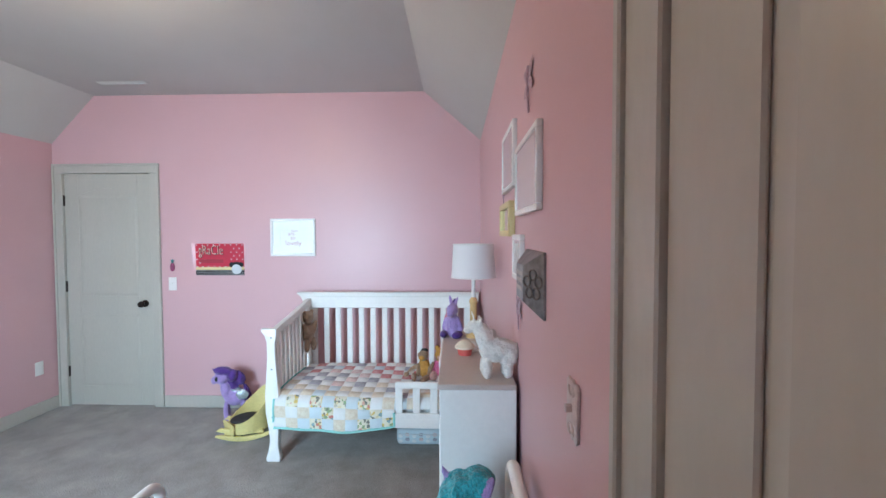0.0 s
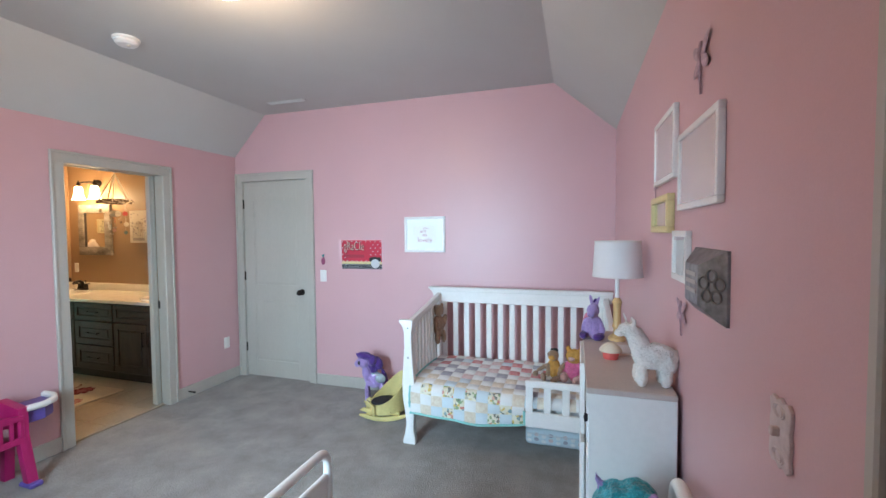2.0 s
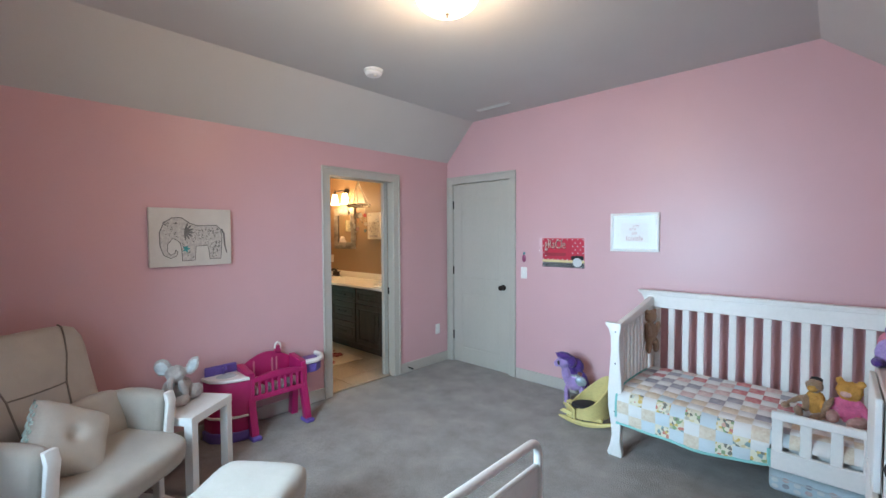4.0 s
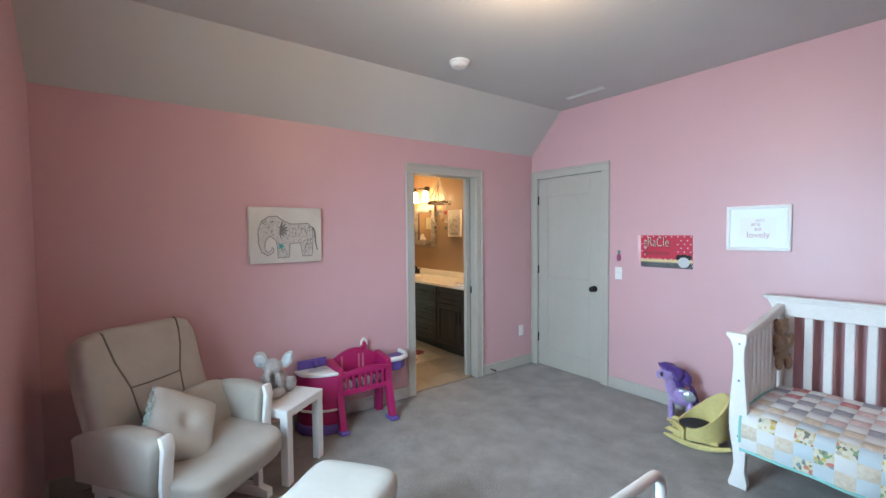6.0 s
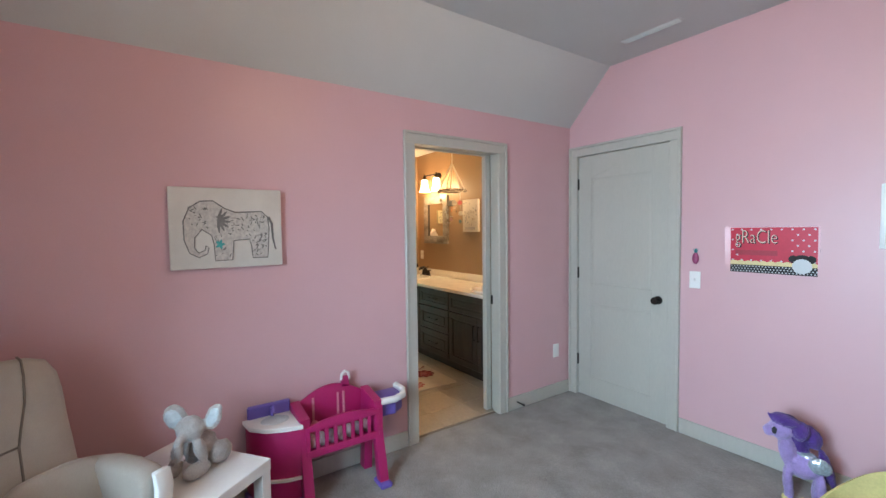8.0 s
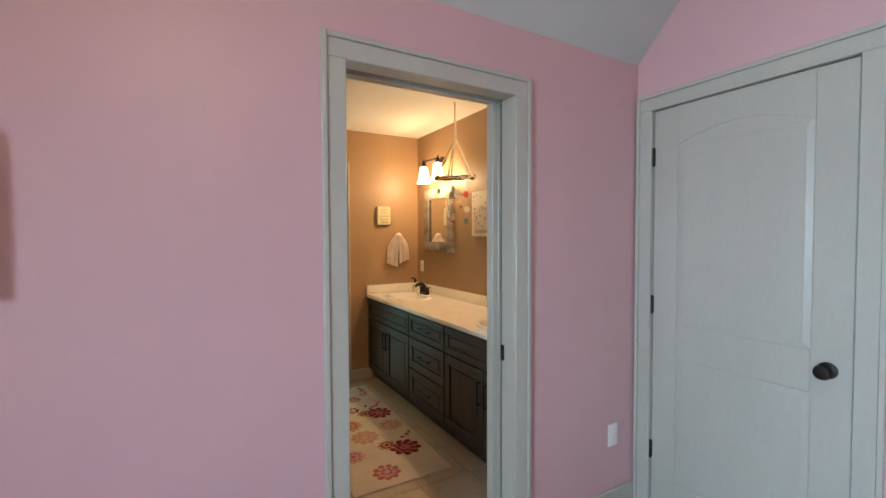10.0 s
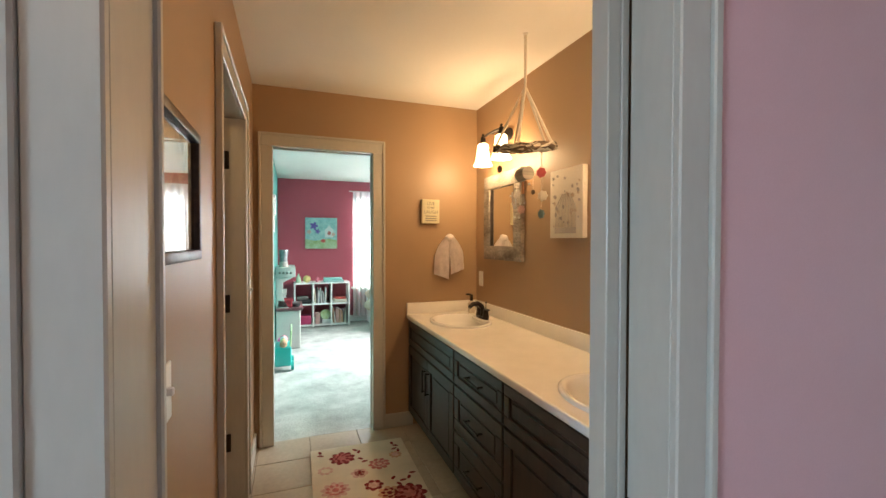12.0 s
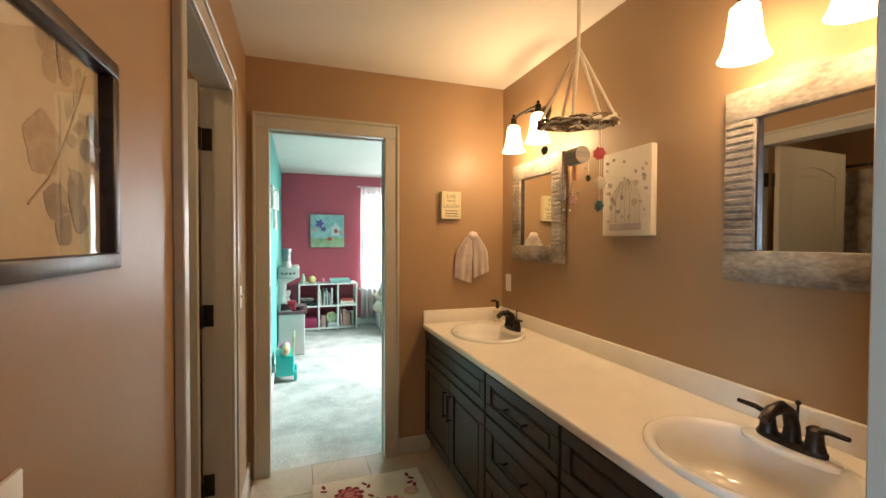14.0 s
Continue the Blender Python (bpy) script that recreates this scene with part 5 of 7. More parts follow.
for s in (-1, 1):
    arm = [(-0.24, 0.36), (0.225, 0.36), (0.232, 0.48), (0.242, 0.560), (0.236, 0.600), (0.19, 0.622), (0.10, 0.634), (0.0, 0.630), (-0.12, 0.602), (-0.26, 0.560), (-0.25, 0.50)]
    part("arm_pad", bm_prism(arm, s * 0.315 - 0.048, s * 0.315 + 0.048, "xz", 0.03), LINEN, gl, "oatmeal padded armrest", 70)
    front = [(0.247, 0.26), (0.270, 0.26), (0.260, 0.40), (0.270, 0.50), (0.280, 0.570), (0.266, 0.622), (0.244, 0.622), (0.254, 0.570), (0.248, 0.50), (0.238, 0.40)]
    part("arm_front", bm_prism(front, s * 0.315 - 0.030, s * 0.315 + 0.030, "xz", 0.008), WOOD_W, gl, "white curved arm front")
    side = [(-0.26, 0.0), (0.30, 0.0), (0.30, 0.045), (0.24, 0.06), (-0.20, 0.06), (-0.26, 0.045)]
    part("base_runner", bm_prism(side, s * 0.27 - 0.022, s * 0.27 + 0.022, "xz", 0.005), WOOD_W, gl)
    for x in (-0.2, 0.22):
        part("base_leg", bm_box((x - 0.022, s * 0.27 - 0.018, 0.05), (x + 0.022, s * 0.27 + 0.018, 0.30), 0.004), WOOD_W, gl)
    part("side_rail", bm_box((-0.24, s * 0.27 - 0.016, 0.27), (0.28, s * 0.27 + 0.016, 0.315), 0.004), WOOD_W, gl)
    bm = bmesh.new()
    for k in range(5):
        x = -0.14 + 0.075 * k
        bm_tube([(x, s * 0.30, 0.08), (x + 0.02, s * 0.315, 0.18), (x, s * 0.30, 0.28)], 0.008, 8, bm)
    part("side_spindles", bm, WOOD_W, gl, "white curved side spindles")
part("front_rail", bm_box((0.25, -0.25, 0.24), (0.275, 0.25, 0.30), 0.004), WOOD_W, gl)
part("base_rail", bm_box((-0.02, -0.25, 0.01), (0.04, 0.25, 0.05), 0.004), WOOD_W, gl)
cu = CH @ pose(0.09, -0.10, 0.545, 0, 0, 4) @ pose(0, 0, 0, 0, -124) @ pose(0, 0, 0, 0, 0, 42)
tp = thing("throw_pillow", cu, "square button-tufted cream pillow with a checked edge", "pillow")
bm = bm_pillow(0.34, 0.34, 0.13, n=20, power=0.42)
for v in bm.verts:
    v.co.z *= 1 - 0.45 * math.exp(-(v.co.x ** 2 + v.co.y ** 2) / 0.0012)
part("cover", bm, mat("cream_cotton", (0.50, 0.475, 0.425), 0.93, var=0.05, scale=9, grain=220, bump=0.4, spec=0.15), tp, smooth=80)
bm = bmesh.new()
for k in range(15):
    for l in range(4):
        a = (k - 7) * 0.0205
        y, z = ((-0.158, -0.014), (-0.163, -0.004), (-0.163, 0.007), (-0.156, 0.017))[l]
        if (k + l) % 2:
            bm_box((a - 0.009, y - 0.006, z - 0.006), (a + 0.009, y + 0.006, z + 0.006), 0.002, bm=bm)
part("checked_edge", bm, mat("aqua_cotton_squares", (0.42, 0.56, 0.54), 0.93, var=0.1), tp, "pale aqua checks along one edge")
part("button", bm_ball((0, 0, 0.040), (0.012, 0.012, 0.006), n=12), LINEN_D, tp, "small covered button")
solo("lumbar_cushion", bm_soft(0.26, 0.28, 0.09, 4.0), LINEN, "small oatmeal cushion beside the armrest", "pillow", CH @ pose(-0.03, 0.17, 0.52, 0, -112, -6), 70)

OT = pose(-0.617, 1.24, 0, 0, 0, 37)
ott = thing("ottoman", OT, "oatmeal cushioned gliding ottoman with white base", "ottoman")
part("cushion", cushion(0.40, 0.52, 0.145, pose(0, 0, 0.385), 7.0), LINEN, ott, "oatmeal padded top", 70)
part("frame", bm_box((-0.17, -0.22, 0.26), (0.17, 0.22, 0.31), 0.006), WOOD_W, ott)
for x in (-0.14, 0.14):
    for y in (-0.19, 0.19):
        part("leg", bm_box((x - 0.02, y - 0.02, 0.04), (x + 0.02, y + 0.02, 0.27), 0.004), WOOD_W, ott)
for y in (-0.19, 0.19):
    part("runner", bm_box((-0.21, y - 0.022, 0.0), (0.21, y + 0.022, 0.045), 0.006), WOOD_W, ott)

tb = thing("side_table", pose(-1.80, 1.25, 0, 0, 0, 37), "small white laminate side table", "side table")
part("tabletop", bm_box((-0.275, -0.098, 0.40), (0.275, 0.275, 0.45), 0.003), WHITE, tb)
leg = None
for x in (-0.248, 0.248):
    for y in (-0.070, 0.248):
        if leg is None:
            leg = part("leg", bm_box((-0.025, -0.025, 0.0), (0.025, 0.025, 0.402), 0.002), WHITE, tb, m=pose(x, y, 0))
        else:
            repeat(leg, pose(x, y, 0))
plush("stuffed_elephant", pose(-1.85, 1.36, 0.45, 0, 0, 50), "grey plush elephant with pale satin ears, on the table", [
    ((0, 0.03, 0.075), (0.06, 0.075, 0.07), 0), ((0, -0.03, 0.185), (0.055, 0.05, 0.052), 0), ((0, -0.085, 0.165), (0.018, 0.04, 0.02), 0, (35, 0, 0)), ((0, -0.10, 0.12), (0.015, 0.016, 0.045), 0),
    ((-0.088, 0.0, 0.215), (0.050, 0.016, 0.058), 0, (0, -20, 12)), ((-0.09, -0.012, 0.213), (0.034, 0.010, 0.040), 1, (0, -20, 12)), ((0.085, 0.0, 0.225), (0.036, 0.016, 0.066), 0, (0, 32, -12)), ((0.087, -0.012, 0.225), (0.022, 0.010, 0.048), 1, (0, 32, -12)), ((-0.05, -0.07, 0.03), (0.03, 0.06, 0.032), 0, (0, 0, 20)), ((0.05, -0.07, 0.03), (0.03, 0.06, 0.032), 0, (0, 0, -20)), ((0.075, 0.05, 0.05), (0.04, 0.06, 0.045), 0),
    ((-0.05, -0.04, 0.10), (0.022, 0.026, 0.055), 0, (0, 20, 0)), ((0.05, -0.04, 0.10), (0.022, 0.026, 0.055), 0, (0, -20, 0))], [GREY_FUR, BLUE_SATIN])

# ---- doll's nursery centre ----
dn = thing("doll_nursery", pose(-2.085, 2.035, 0, 0, 0, 0), "magenta and violet plastic doll nursery with crib and trays", "toy crib")
for y in (-0.18, 0.235):                        # end panels with splayed feet
    foot = [(0.12, 0.0), (0.17, 0.0), (0.15, 0.10), (0.10, 0.30), (0.10, 0.47), (-0.10, 0.50), (-0.10, 0.30), (-0.13, 0.0), (-0.06, 0.0), (-0.04, 0.25), (0.06, 0.25)]
    part("end_panel", bm_prism(foot, y - 0.026, y + 0.026, "xz", 0.004), MAGENTA, dn)
    part("foot_cap", bm_box((0.085, y - 0.034, 0.0), (0.195, y + 0.036, 0.030), 0.008), PURPLE, dn, "violet foot cap")
arch = [(-0.18, 0.26), (0.235, 0.26), (0.235, 0.47)] + [(0.235 - 0.415 * k / 12, 0.47 + 0.085 * math.sin(math.pi * k / 12)) for k in range(1, 12)] + [(-0.18, 0.47)]
part("back_panel", bm_prism(arch, -0.112, -0.095, "yz", 0.003), MAGENTA, dn, "arched magenta back panel")
for y in (-0.08, 0.065, 0.10):
    part("back_slot", bm_box((-0.094, y - 0.007, 0.36), (-0.0915, y + 0.007, 0.50), 0.001), ROSE_FUR, dn, "pale slot")
part("front_rail", bm_prism([(-0.18, 0.40)] + [(-0.18 + 0.415 * k / 12, 0.425 + 0.03 * math.sin(math.pi * k / 12)) for k in range(13)] + [(0.235, 0.40)], 0.092, 0.108, "yz", 0.002), MAGENTA, dn)
part("front_rail", bm_box((0.092, -0.18, 0.26), (0.108, 0.235, 0.30), 0.003), MAGENTA, dn)
for k in range(9):
    part("front_slat", bm_box((0.094, -0.178 + 0.049 * k, 0.295), (0.106, -0.158 + 0.049 * k, 0.42), 0.002), MAGENTA, dn)
part("crib_floor", bm_box((-0.095, -0.165, 0.265), (0.092, 0.22, 0.280), 0.003), MAGENTA, dn)
for k in range(7):
    part("doll_blanket", bm_ball((0.03, -0.125 + 0.052 * k, 0.315), (0.055, 0.022, 0.035), n=10, rough=0.2), PRINTS[(6, 0, 2)[k % 3]], dn, "white and grey doll bedding")
part("doll_pillow", bm_ball((0.0, -0.10, 0.36), (0.03, 0.03, 0.05), n=10), ROSE_FUR, dn)
cab = [(-0.12, -0.195), (0.10, -0.195), (0.085, -0.27), (0.045, -0.355), (-0.02, -0.415), (-0.12, -0.43)]
part("cabinet", bm_prism(cab, 0.06, 0.43, "xy", 0.006), MAGENTA, dn, "curved magenta cabinet")
big = [((x + 0.12) * 1.06 - 0.12, (y + 0.195) * 1.06 - 0.195) for x, y in cab]
part("cabinet_foot", bm_prism(big, 0.0, 0.07, "xy", 0.006), PURPLE, dn, "violet base")
part("shelf_band", bm_prism(big, 0.17, 0.185, "xy", 0.003), PLASTIC_W, dn, "white shelf band")
part("tray", bm_prism(big, 0.43, 0.455, "xy", 0.006), PLASTIC_W, dn, "white tray top")
part("basin", bm_ball((-0.03, -0.30, 0.452), (0.06, 0.075, 0.012), n=16), BLUE_SATIN, dn, "pale blue basin")
part("tap", bm_tube([(-0.09, -0.30, 0.45), (-0.09, -0.30, 0.50), (-0.06, -0.30, 0.515), (-0.035, -0.30, 0.49)], 0.010, 8), PURPLE, dn, "violet tap")
part("tray_back", bm_box((-0.13, -0.42, 0.44), (-0.105, -0.20, 0.52), 0.008), PURPLE, dn)
part("seat_tray", bm_prism([(-0.10, 0.252), (0.06, 0.252), (0.07, 0.36), (0.02, 0.43), (-0.10, 0.44)], 0.35, 0.45, "xy", 0.012), PURPLE, dn, "violet high-chair seat")
part("seat_rim", bm_tube([(0.085, 0.255, 0.455), (0.100, 0.34, 0.456), (0.07, 0.41, 0.458), (0.0, 0.445, 0.460), (-0.09, 0.445, 0.460)], 0.020, 10), PLASTIC_W, dn, "white tray rim")
part("hook_post", bm_box((-0.112, 0.09, 0.52), (-0.095, 0.14, 0.585), 0.004), MAGENTA, dn)
part("hook", bm_tube([(-0.10, 0.09, 0.565), (-0.10, 0.095, 0.60), (-0.10, 0.115, 0.615), (-0.10, 0.135, 0.60), (-0.10, 0.14, 0.565)], 0.008, 8), PLASTIC_W, dn, "white toy mobile hook")

# ---- pony and yellow cradle ----
PONY = [(c, r, mi, turn) for c, r, mi, turn in (((0.06, 0, 0.20), (0.10, 0.058, 0.07), 0, None), ((-0.03, 0, 0.27), (0.045, 0.045, 0.10), 0, (0, -12, 0)), ((-0.065, 0, 0.385), (0.065, 0.06, 0.06), 0, None), ((-0.125, 0, 0.365), (0.032, 0.038, 0.032), 0, None),
                       ((-0.02, -0.03, 0.08), (0.027, 0.027, 0.10), 0, (0, -4, 0)), ((-0.02, 0.03, 0.08), (0.027, 0.027, 0.10), 0, (0, -4, 0)), ((0.13, -0.03, 0.08), (0.032, 0.03, 0.10), 0, (0, 6, 0)), ((0.13, 0.03, 0.08), (0.032, 0.03, 0.10), 0, (0, 6, 0)),
                       ((-0.04, -0.02, 0.445), (0.085, 0.050, 0.034), 1, (0, 10, 0)), ((0.035, -0.02, 0.40), (0.045, 0.045, 0.055), 1, None), ((0.085, 0.03, 0.36), (0.055, 0.04, 0.075), 1, (0, -40, 0)), ((0.0, 0.02, 0.39), (0.04, 0.045, 0.085), 1, (0, -20, 0)), ((0.04, 0.03, 0.30), (0.035, 0.04, 0.09), 1, (0, -25, 0)), ((0.17, 0.03, 0.20), (0.03, 0.035, 0.11), 1, (0, -18, 0)), ((-0.115, -0.03, 0.45), (0.012, 0.008, 0.035), 1, (0, -35, 0)),
                       ((-0.10, -0.052, 0.385), (0.016, 0.01, 0.02), 3, None), ((0.13, -0.052, 0.235), (0.06, 0.018, 0.045), 2, (0, 15, 0)), ((0.07, 0, 0.265), (0.05, 0.035, 0.014), 2, None), ((-0.025, -0.03, 0.012), (0.032, 0.03, 0.014), 4, None))]
plush("stuffed_pony", pose(-0.575, 3.99, 0.0, 0, 0, 20) @ Matrix.Diagonal((0.82, 0.9, 0.94, 1)), "lilac plush pony with violet mane and shiny saddle", PONY, [LILAC_FUR, VIOLET_FUR, SILVER_CLOTH, BLACK, YELLOW], rough=0.08, size=0.007)

cr = thing("doll_cradle", pose(-0.30, 3.755, 0, 0, 0, 14) @ Matrix.Diagonal((0.96, 0.94, 0.82, 1)), "mustard yellow rocking doll cradle with dark cushion", "doll cradle")
for y in (-0.11, 0.11):
    rock = [(-0.21 + 0.42 * k / 14, 0.004 + 0.060 * (abs(k - 7) / 7) ** 2) for k in range(15)] + [(0.20, 0.085), (0.12, 0.058), (0.0, 0.048), (-0.10, 0.056), (-0.155, 0.075), (-0.205, 0.075)]
    part("rocker", bm_prism(rock, y - 0.009, y + 0.009, "xz", 0.003), YELLOW, cr)
    part("rocker_tip", bm_prism([(-0.20, 0.115), (-0.16, 0.10), (-0.06, 0.075), (0.06, 0.075), (0.06, 0.10), (-0.08, 0.115), (-0.17, 0.14)], y - 0.009, y + 0.009, "xz", 0.003), YELLOW, cr)
    part("bolt", bm_ball((-0.02, y - 0.010, 0.062), (0.006, 0.003, 0.006), n=8), BLACK, cr)
part("cradle_floor", bm_box((-0.15, -0.10, 0.055), (0.13, 0.10, 0.085), 0.006), YELLOW, cr)
shell = bmesh.new()
ins, outs = [], []
for k in range(25):
    a = radians(-150 + 300 * k / 24)
    top = 0.165 + 0.265 * max(0.0, math.cos(a * 0.60)) ** 2.2
    for lst, r in ((ins, 0.128), (outs, 0.140)):
        x, y = 0.015 + r * 1.15 * math.cos(a), r * math.sin(a) * 0.92
        flare = 1 + 0.10 * (top - 0.08)
        lst.append([shell.verts.new((x, y, 0.07)), shell.verts.new((x * flare + 0.03 * (top - 0.1), y * flare, top))])
for k in range(24):
    for p, q in ((ins, ins), (outs, outs)):
        shell.faces.new((p[k][0], p[k + 1][0], p[k + 1][1], p[k][1]))
    shell.faces.new((ins[k][1], ins[k + 1][1], outs[k + 1][1], outs[k][1]))
for k in (0, 24):
    shell.faces.new((ins[k][0], ins[k][1], outs[k][1], outs[k][0]))
bmesh.ops.recalc_face_normals(shell, faces=shell.faces)
part("barrel_back", join(None, shell, pose(0, 0, 0, 0, 0, 34)), YELLOW, cr, "curved yellow barrel back", 50)
part("front_board", join(None, bm_box((-0.150, -0.085, 0.07), (-0.136, 0.085, 0.165), 0.006, 2), pose(0, 0, 0, 0, 0, 34)), YELLOW, cr)
part("cushion", join(None, bm_ball((-0.02, 0, 0.165), (0.112, 0.092, 0.030), n=18), pose(0, 0, 0, 0, 0, 34)), BLACK, cr, "dark oval cushion")

# ---- bathroom vanity ----
VF, VT = 3.705, 0.845


def shaker(name, parent, x0, x1, z0, z1, handle=None, label=""):
    """A frame-and-panel front in espresso wood on the cabinet's face."""
    f = part(name, bm_box((x0, VF - 0.010, z0), (x1, VF, z1), 0.002), ESPRESSO, parent, label)
    fw = min(0.062, (z1 - z0) * 0.26)
    for a, b, c, d in ((x0, x1, z1 - fw, z1), (x0, x1, z0, z0 + fw), (x0, x0 + fw, z0 + fw, z1 - fw), (x1 - fw, x1, z0 + fw, z1 - fw)):
        part("frame_bar", bm_box((a, VF - 0.021, c), (b, VF - 0.009, d), 0.0035), ESPRESSO, f)
    part("field_panel", bm_box((x0 + fw + 0.016, VF - 0.016, z0 + fw + 0.016), (x1 - fw - 0.016, VF - 0.009, z1 - fw - 0.016), 0.004), ESPRESSO, f)
    if handle:
        hx, hz, up = handle
        d = Vector((0, 0, 0.065)) if up else Vector((0.075, 0, 0))
        c = Vector((hx, VF - 0.045, hz))
        bm = bm_tube([c - d * 1.12, c + d * 1.12], 0.0055, 8)
        for s in (-1, 1):
            bm_tube([c + s * d, c + s * d + Vector((0, 0.028, 0))], 0.0045, 8, bm)
        part("handle", bm, BRONZE, f, "dark bar pull")
    return f


def cabinet(x0, x1, label):
    c = thing("vanity_cabinet", Matrix.Identity(4), label, "cabinet", "vanity cabinets")
    part("body", bm_box((x0, VF, 0.10), (x1, N - 0.002, VT - 0.150), 0.001), ESPRESSO, c)
    part("top_rail", bm_box((x0, VF, VT - 0.149), (x1, VF + 0.02, VT - 0.036), 0.001), ESPRESSO, c)
    part("toe_kick", bm_box((x0, VF + 0.06, 0.0), (x1, VF + 0.075, 0.10)), ESPRESSO, c)
    return c


for x0, x1 in ((-4.806, -3.868), (-3.298, -2.386)):
    c = cabinet(x0, x1, "espresso wood sink cabinet with paired doors")
    mid = (x0 + x1) / 2
    shaker("false_front", c, x0 + 0.006, x1 - 0.006, 0.622, 0.800)
    shaker("cabinet_door", c, x0 + 0.006, mid - 0.002, 0.112, 0.612, (mid - 0.034, 0.47, True))
    shaker("cabinet_door", c, mid + 0.002, x1 - 0.006, 0.112, 0.612, (mid + 0.034, 0.47, True))
c = cabinet(-3.866, -3.300, "espresso wood three-drawer cabinet between the sinks")
for z0, z1 in ((0.622, 0.800), (0.372, 0.612), (0.112, 0.362)):
    shaker("drawer_front", c, -3.860, -3.306, z0, z1, (-3.583, (z0 + z1) / 2, False))

SINKS = ((-4.39, 3.94), (-2.89, 3.94))
RX, RY = 0.252, 0.206
ct = thing("countertop", Matrix.Identity(4), "cream vanity countertop with raised backsplash", "countertop")
bm = bmesh.new()
X0, X1, Y0, Y1 = -4.808, -2.384, 3.680, N - 0.002
cuts = [X0] + [c for sx, sy in SINKS for c in (sx - 0.30, sx + 0.30)] + [X1]
for p, q in ((cuts[0], cuts[1]), (cuts[2], cuts[3]), (cuts[4], cuts[5])):
    bm.faces.new([bm.verts.new(v) for v in ((p, Y0, VT), (q, Y0, VT), (q, Y1, VT), (p, Y1, VT))])
for sx, sy in SINKS:                            # the top round each bowl's hole
    turns = sorted([2 * math.pi * k / 40 - math.pi for k in range(40)] + [math.atan2(y - sy, x) for x in (-0.30, 0.30) for y in (Y0, Y1)])
    inner, outer = [], []
    for a in turns:
        c, d = math.cos(a), math.sin(a)
        reach = min(0.30 / max(abs(c), 1e-6), ((Y1 - sy) if d > 0 else (sy - Y0)) / max(abs(d), 1e-6))
        inner.append(bm.verts.new((sx + 0.93 * RX * c, sy + 0.93 * RY * d, VT)))
        outer.append(bm.verts.new((sx + reach * c, sy + reach * d, VT)))
    for k in range(len(turns)):
        l = (k + 1) % len(turns)
        bm.faces.new((inner[k], outer[k], outer[l], inner[l]))
bmesh.ops.remove_doubles(bm, verts=bm.verts, dist=1e-5)
bmesh.ops.recalc_face_normals(bm, faces=bm.faces)
for f in bm.faces:
    if f.normal.z < 0:
        f.normal_flip()
bm_box((X0, Y0 - 0.012, VT - 0.034), (X1, Y0 + 0.012, VT - 0.0003), 0.008, 3, bm)
part("top", bm, COUNTER, ct, smooth=30)
part("backsplash", bm_box((X0 + 0.02, Y1 - 0.02, VT), (X1, Y1, VT + 0.085), 0.004, 2), COUNTER, ct)
part("side_splash", bm_box((X0, Y0 - 0.008, VT), (X0 + 0.019, Y1, VT + 0.085), 0.004, 2), COUNTER, ct)

for sx, sy in SINKS:
    sk = thing("sink", pose(sx, sy, VT), "oval white porcelain drop-in sink", "sink", "sinks")
    prof = [(1.0, 0.0), (1.0, 0.010), (0.97, 0.016), (0.92, 0.015), (0.86, 0.006), (0.80, -0.03), (0.70, -0.08), (0.52, -0.115), (0.25, -0.13), (0.10, -0.133), (0.0, -0.133)]
    bm = bm_lathe([(r * RX, z) for r, z in prof], n=48, sy=RY / RX)
    bmesh.ops.delete(bm, geom=[f for f in bm.faces if len(f.verts) > 4 and f.calc_center_median().z > -0.05], context="FACES_ONLY")
    part("bowl", bm, PORCELAIN, sk, smooth=60)
    part("drain", bm_lathe([(0.024, -0.131), (0.020, -0.128), (0, -0.128)], n=18), BRONZE, sk, "dark bronze drain")
    part("faucet_deck", bm_prism([(0.120 * math.cos(a), 0.158 + 0.046 * math.sin(a)) for a in [2 * math.pi * k / 28 for k in range(28)]], 0.0, 0.016, "xy", 0.005), PORCELAIN, sk, smooth=50)
    fc = thing("faucet", pose(sx, sy + 0.165, VT + 0.015), "oil-rubbed bronze two-handle faucet", "faucet", "faucets")
    part("base_plate", bm_prism([(0.085 * math.cos(a) * (1 if abs(math.cos(a)) > 0.2 else 1), 0.026 * math.sin(a)) for a in [2 * math.pi * k / 24 for k in range(24)]], 0, 0.016, "xy", 0.004), BRONZE, fc)
    part("spout", bm_tube([(0, 0.005, 0.010), (0, 0.006, 0.05), (0, -0.005, 0.085), (0, -0.035, 0.105), (0, -0.075, 0.100), (0, -0.100, 0.078)], [0.022, 0.018, 0.017, 0.016, 0.015, 0.014], 14), BRONZE, fc)
    part("pop_up_rod", bm_tube([(0, 0.026, 0.01), (0, 0.028, 0.105)], 0.003, 6, bm_ball((0, 0.028, 0.108), 0.007, n=10)), BRONZE, fc)
    for s in (-1, 1):
        hd = part("handle", bm_lathe([(0.024, 0.014), (0.020, 0.03), (0.017, 0.055), (0.019, 0.065), (0.010, 0.072), (0, 0.072)], (s * 0.055, 0, 0), 16), BRONZE, fc)
        part("lever", bm_tube([(s * 0.055, 0, 0.062), (s * 0.085, -0.006, 0.072), (s * 0.130, -0.012, 0.074)], [0.008, 0.0075, 0.006], 10), BRONZE, hd)

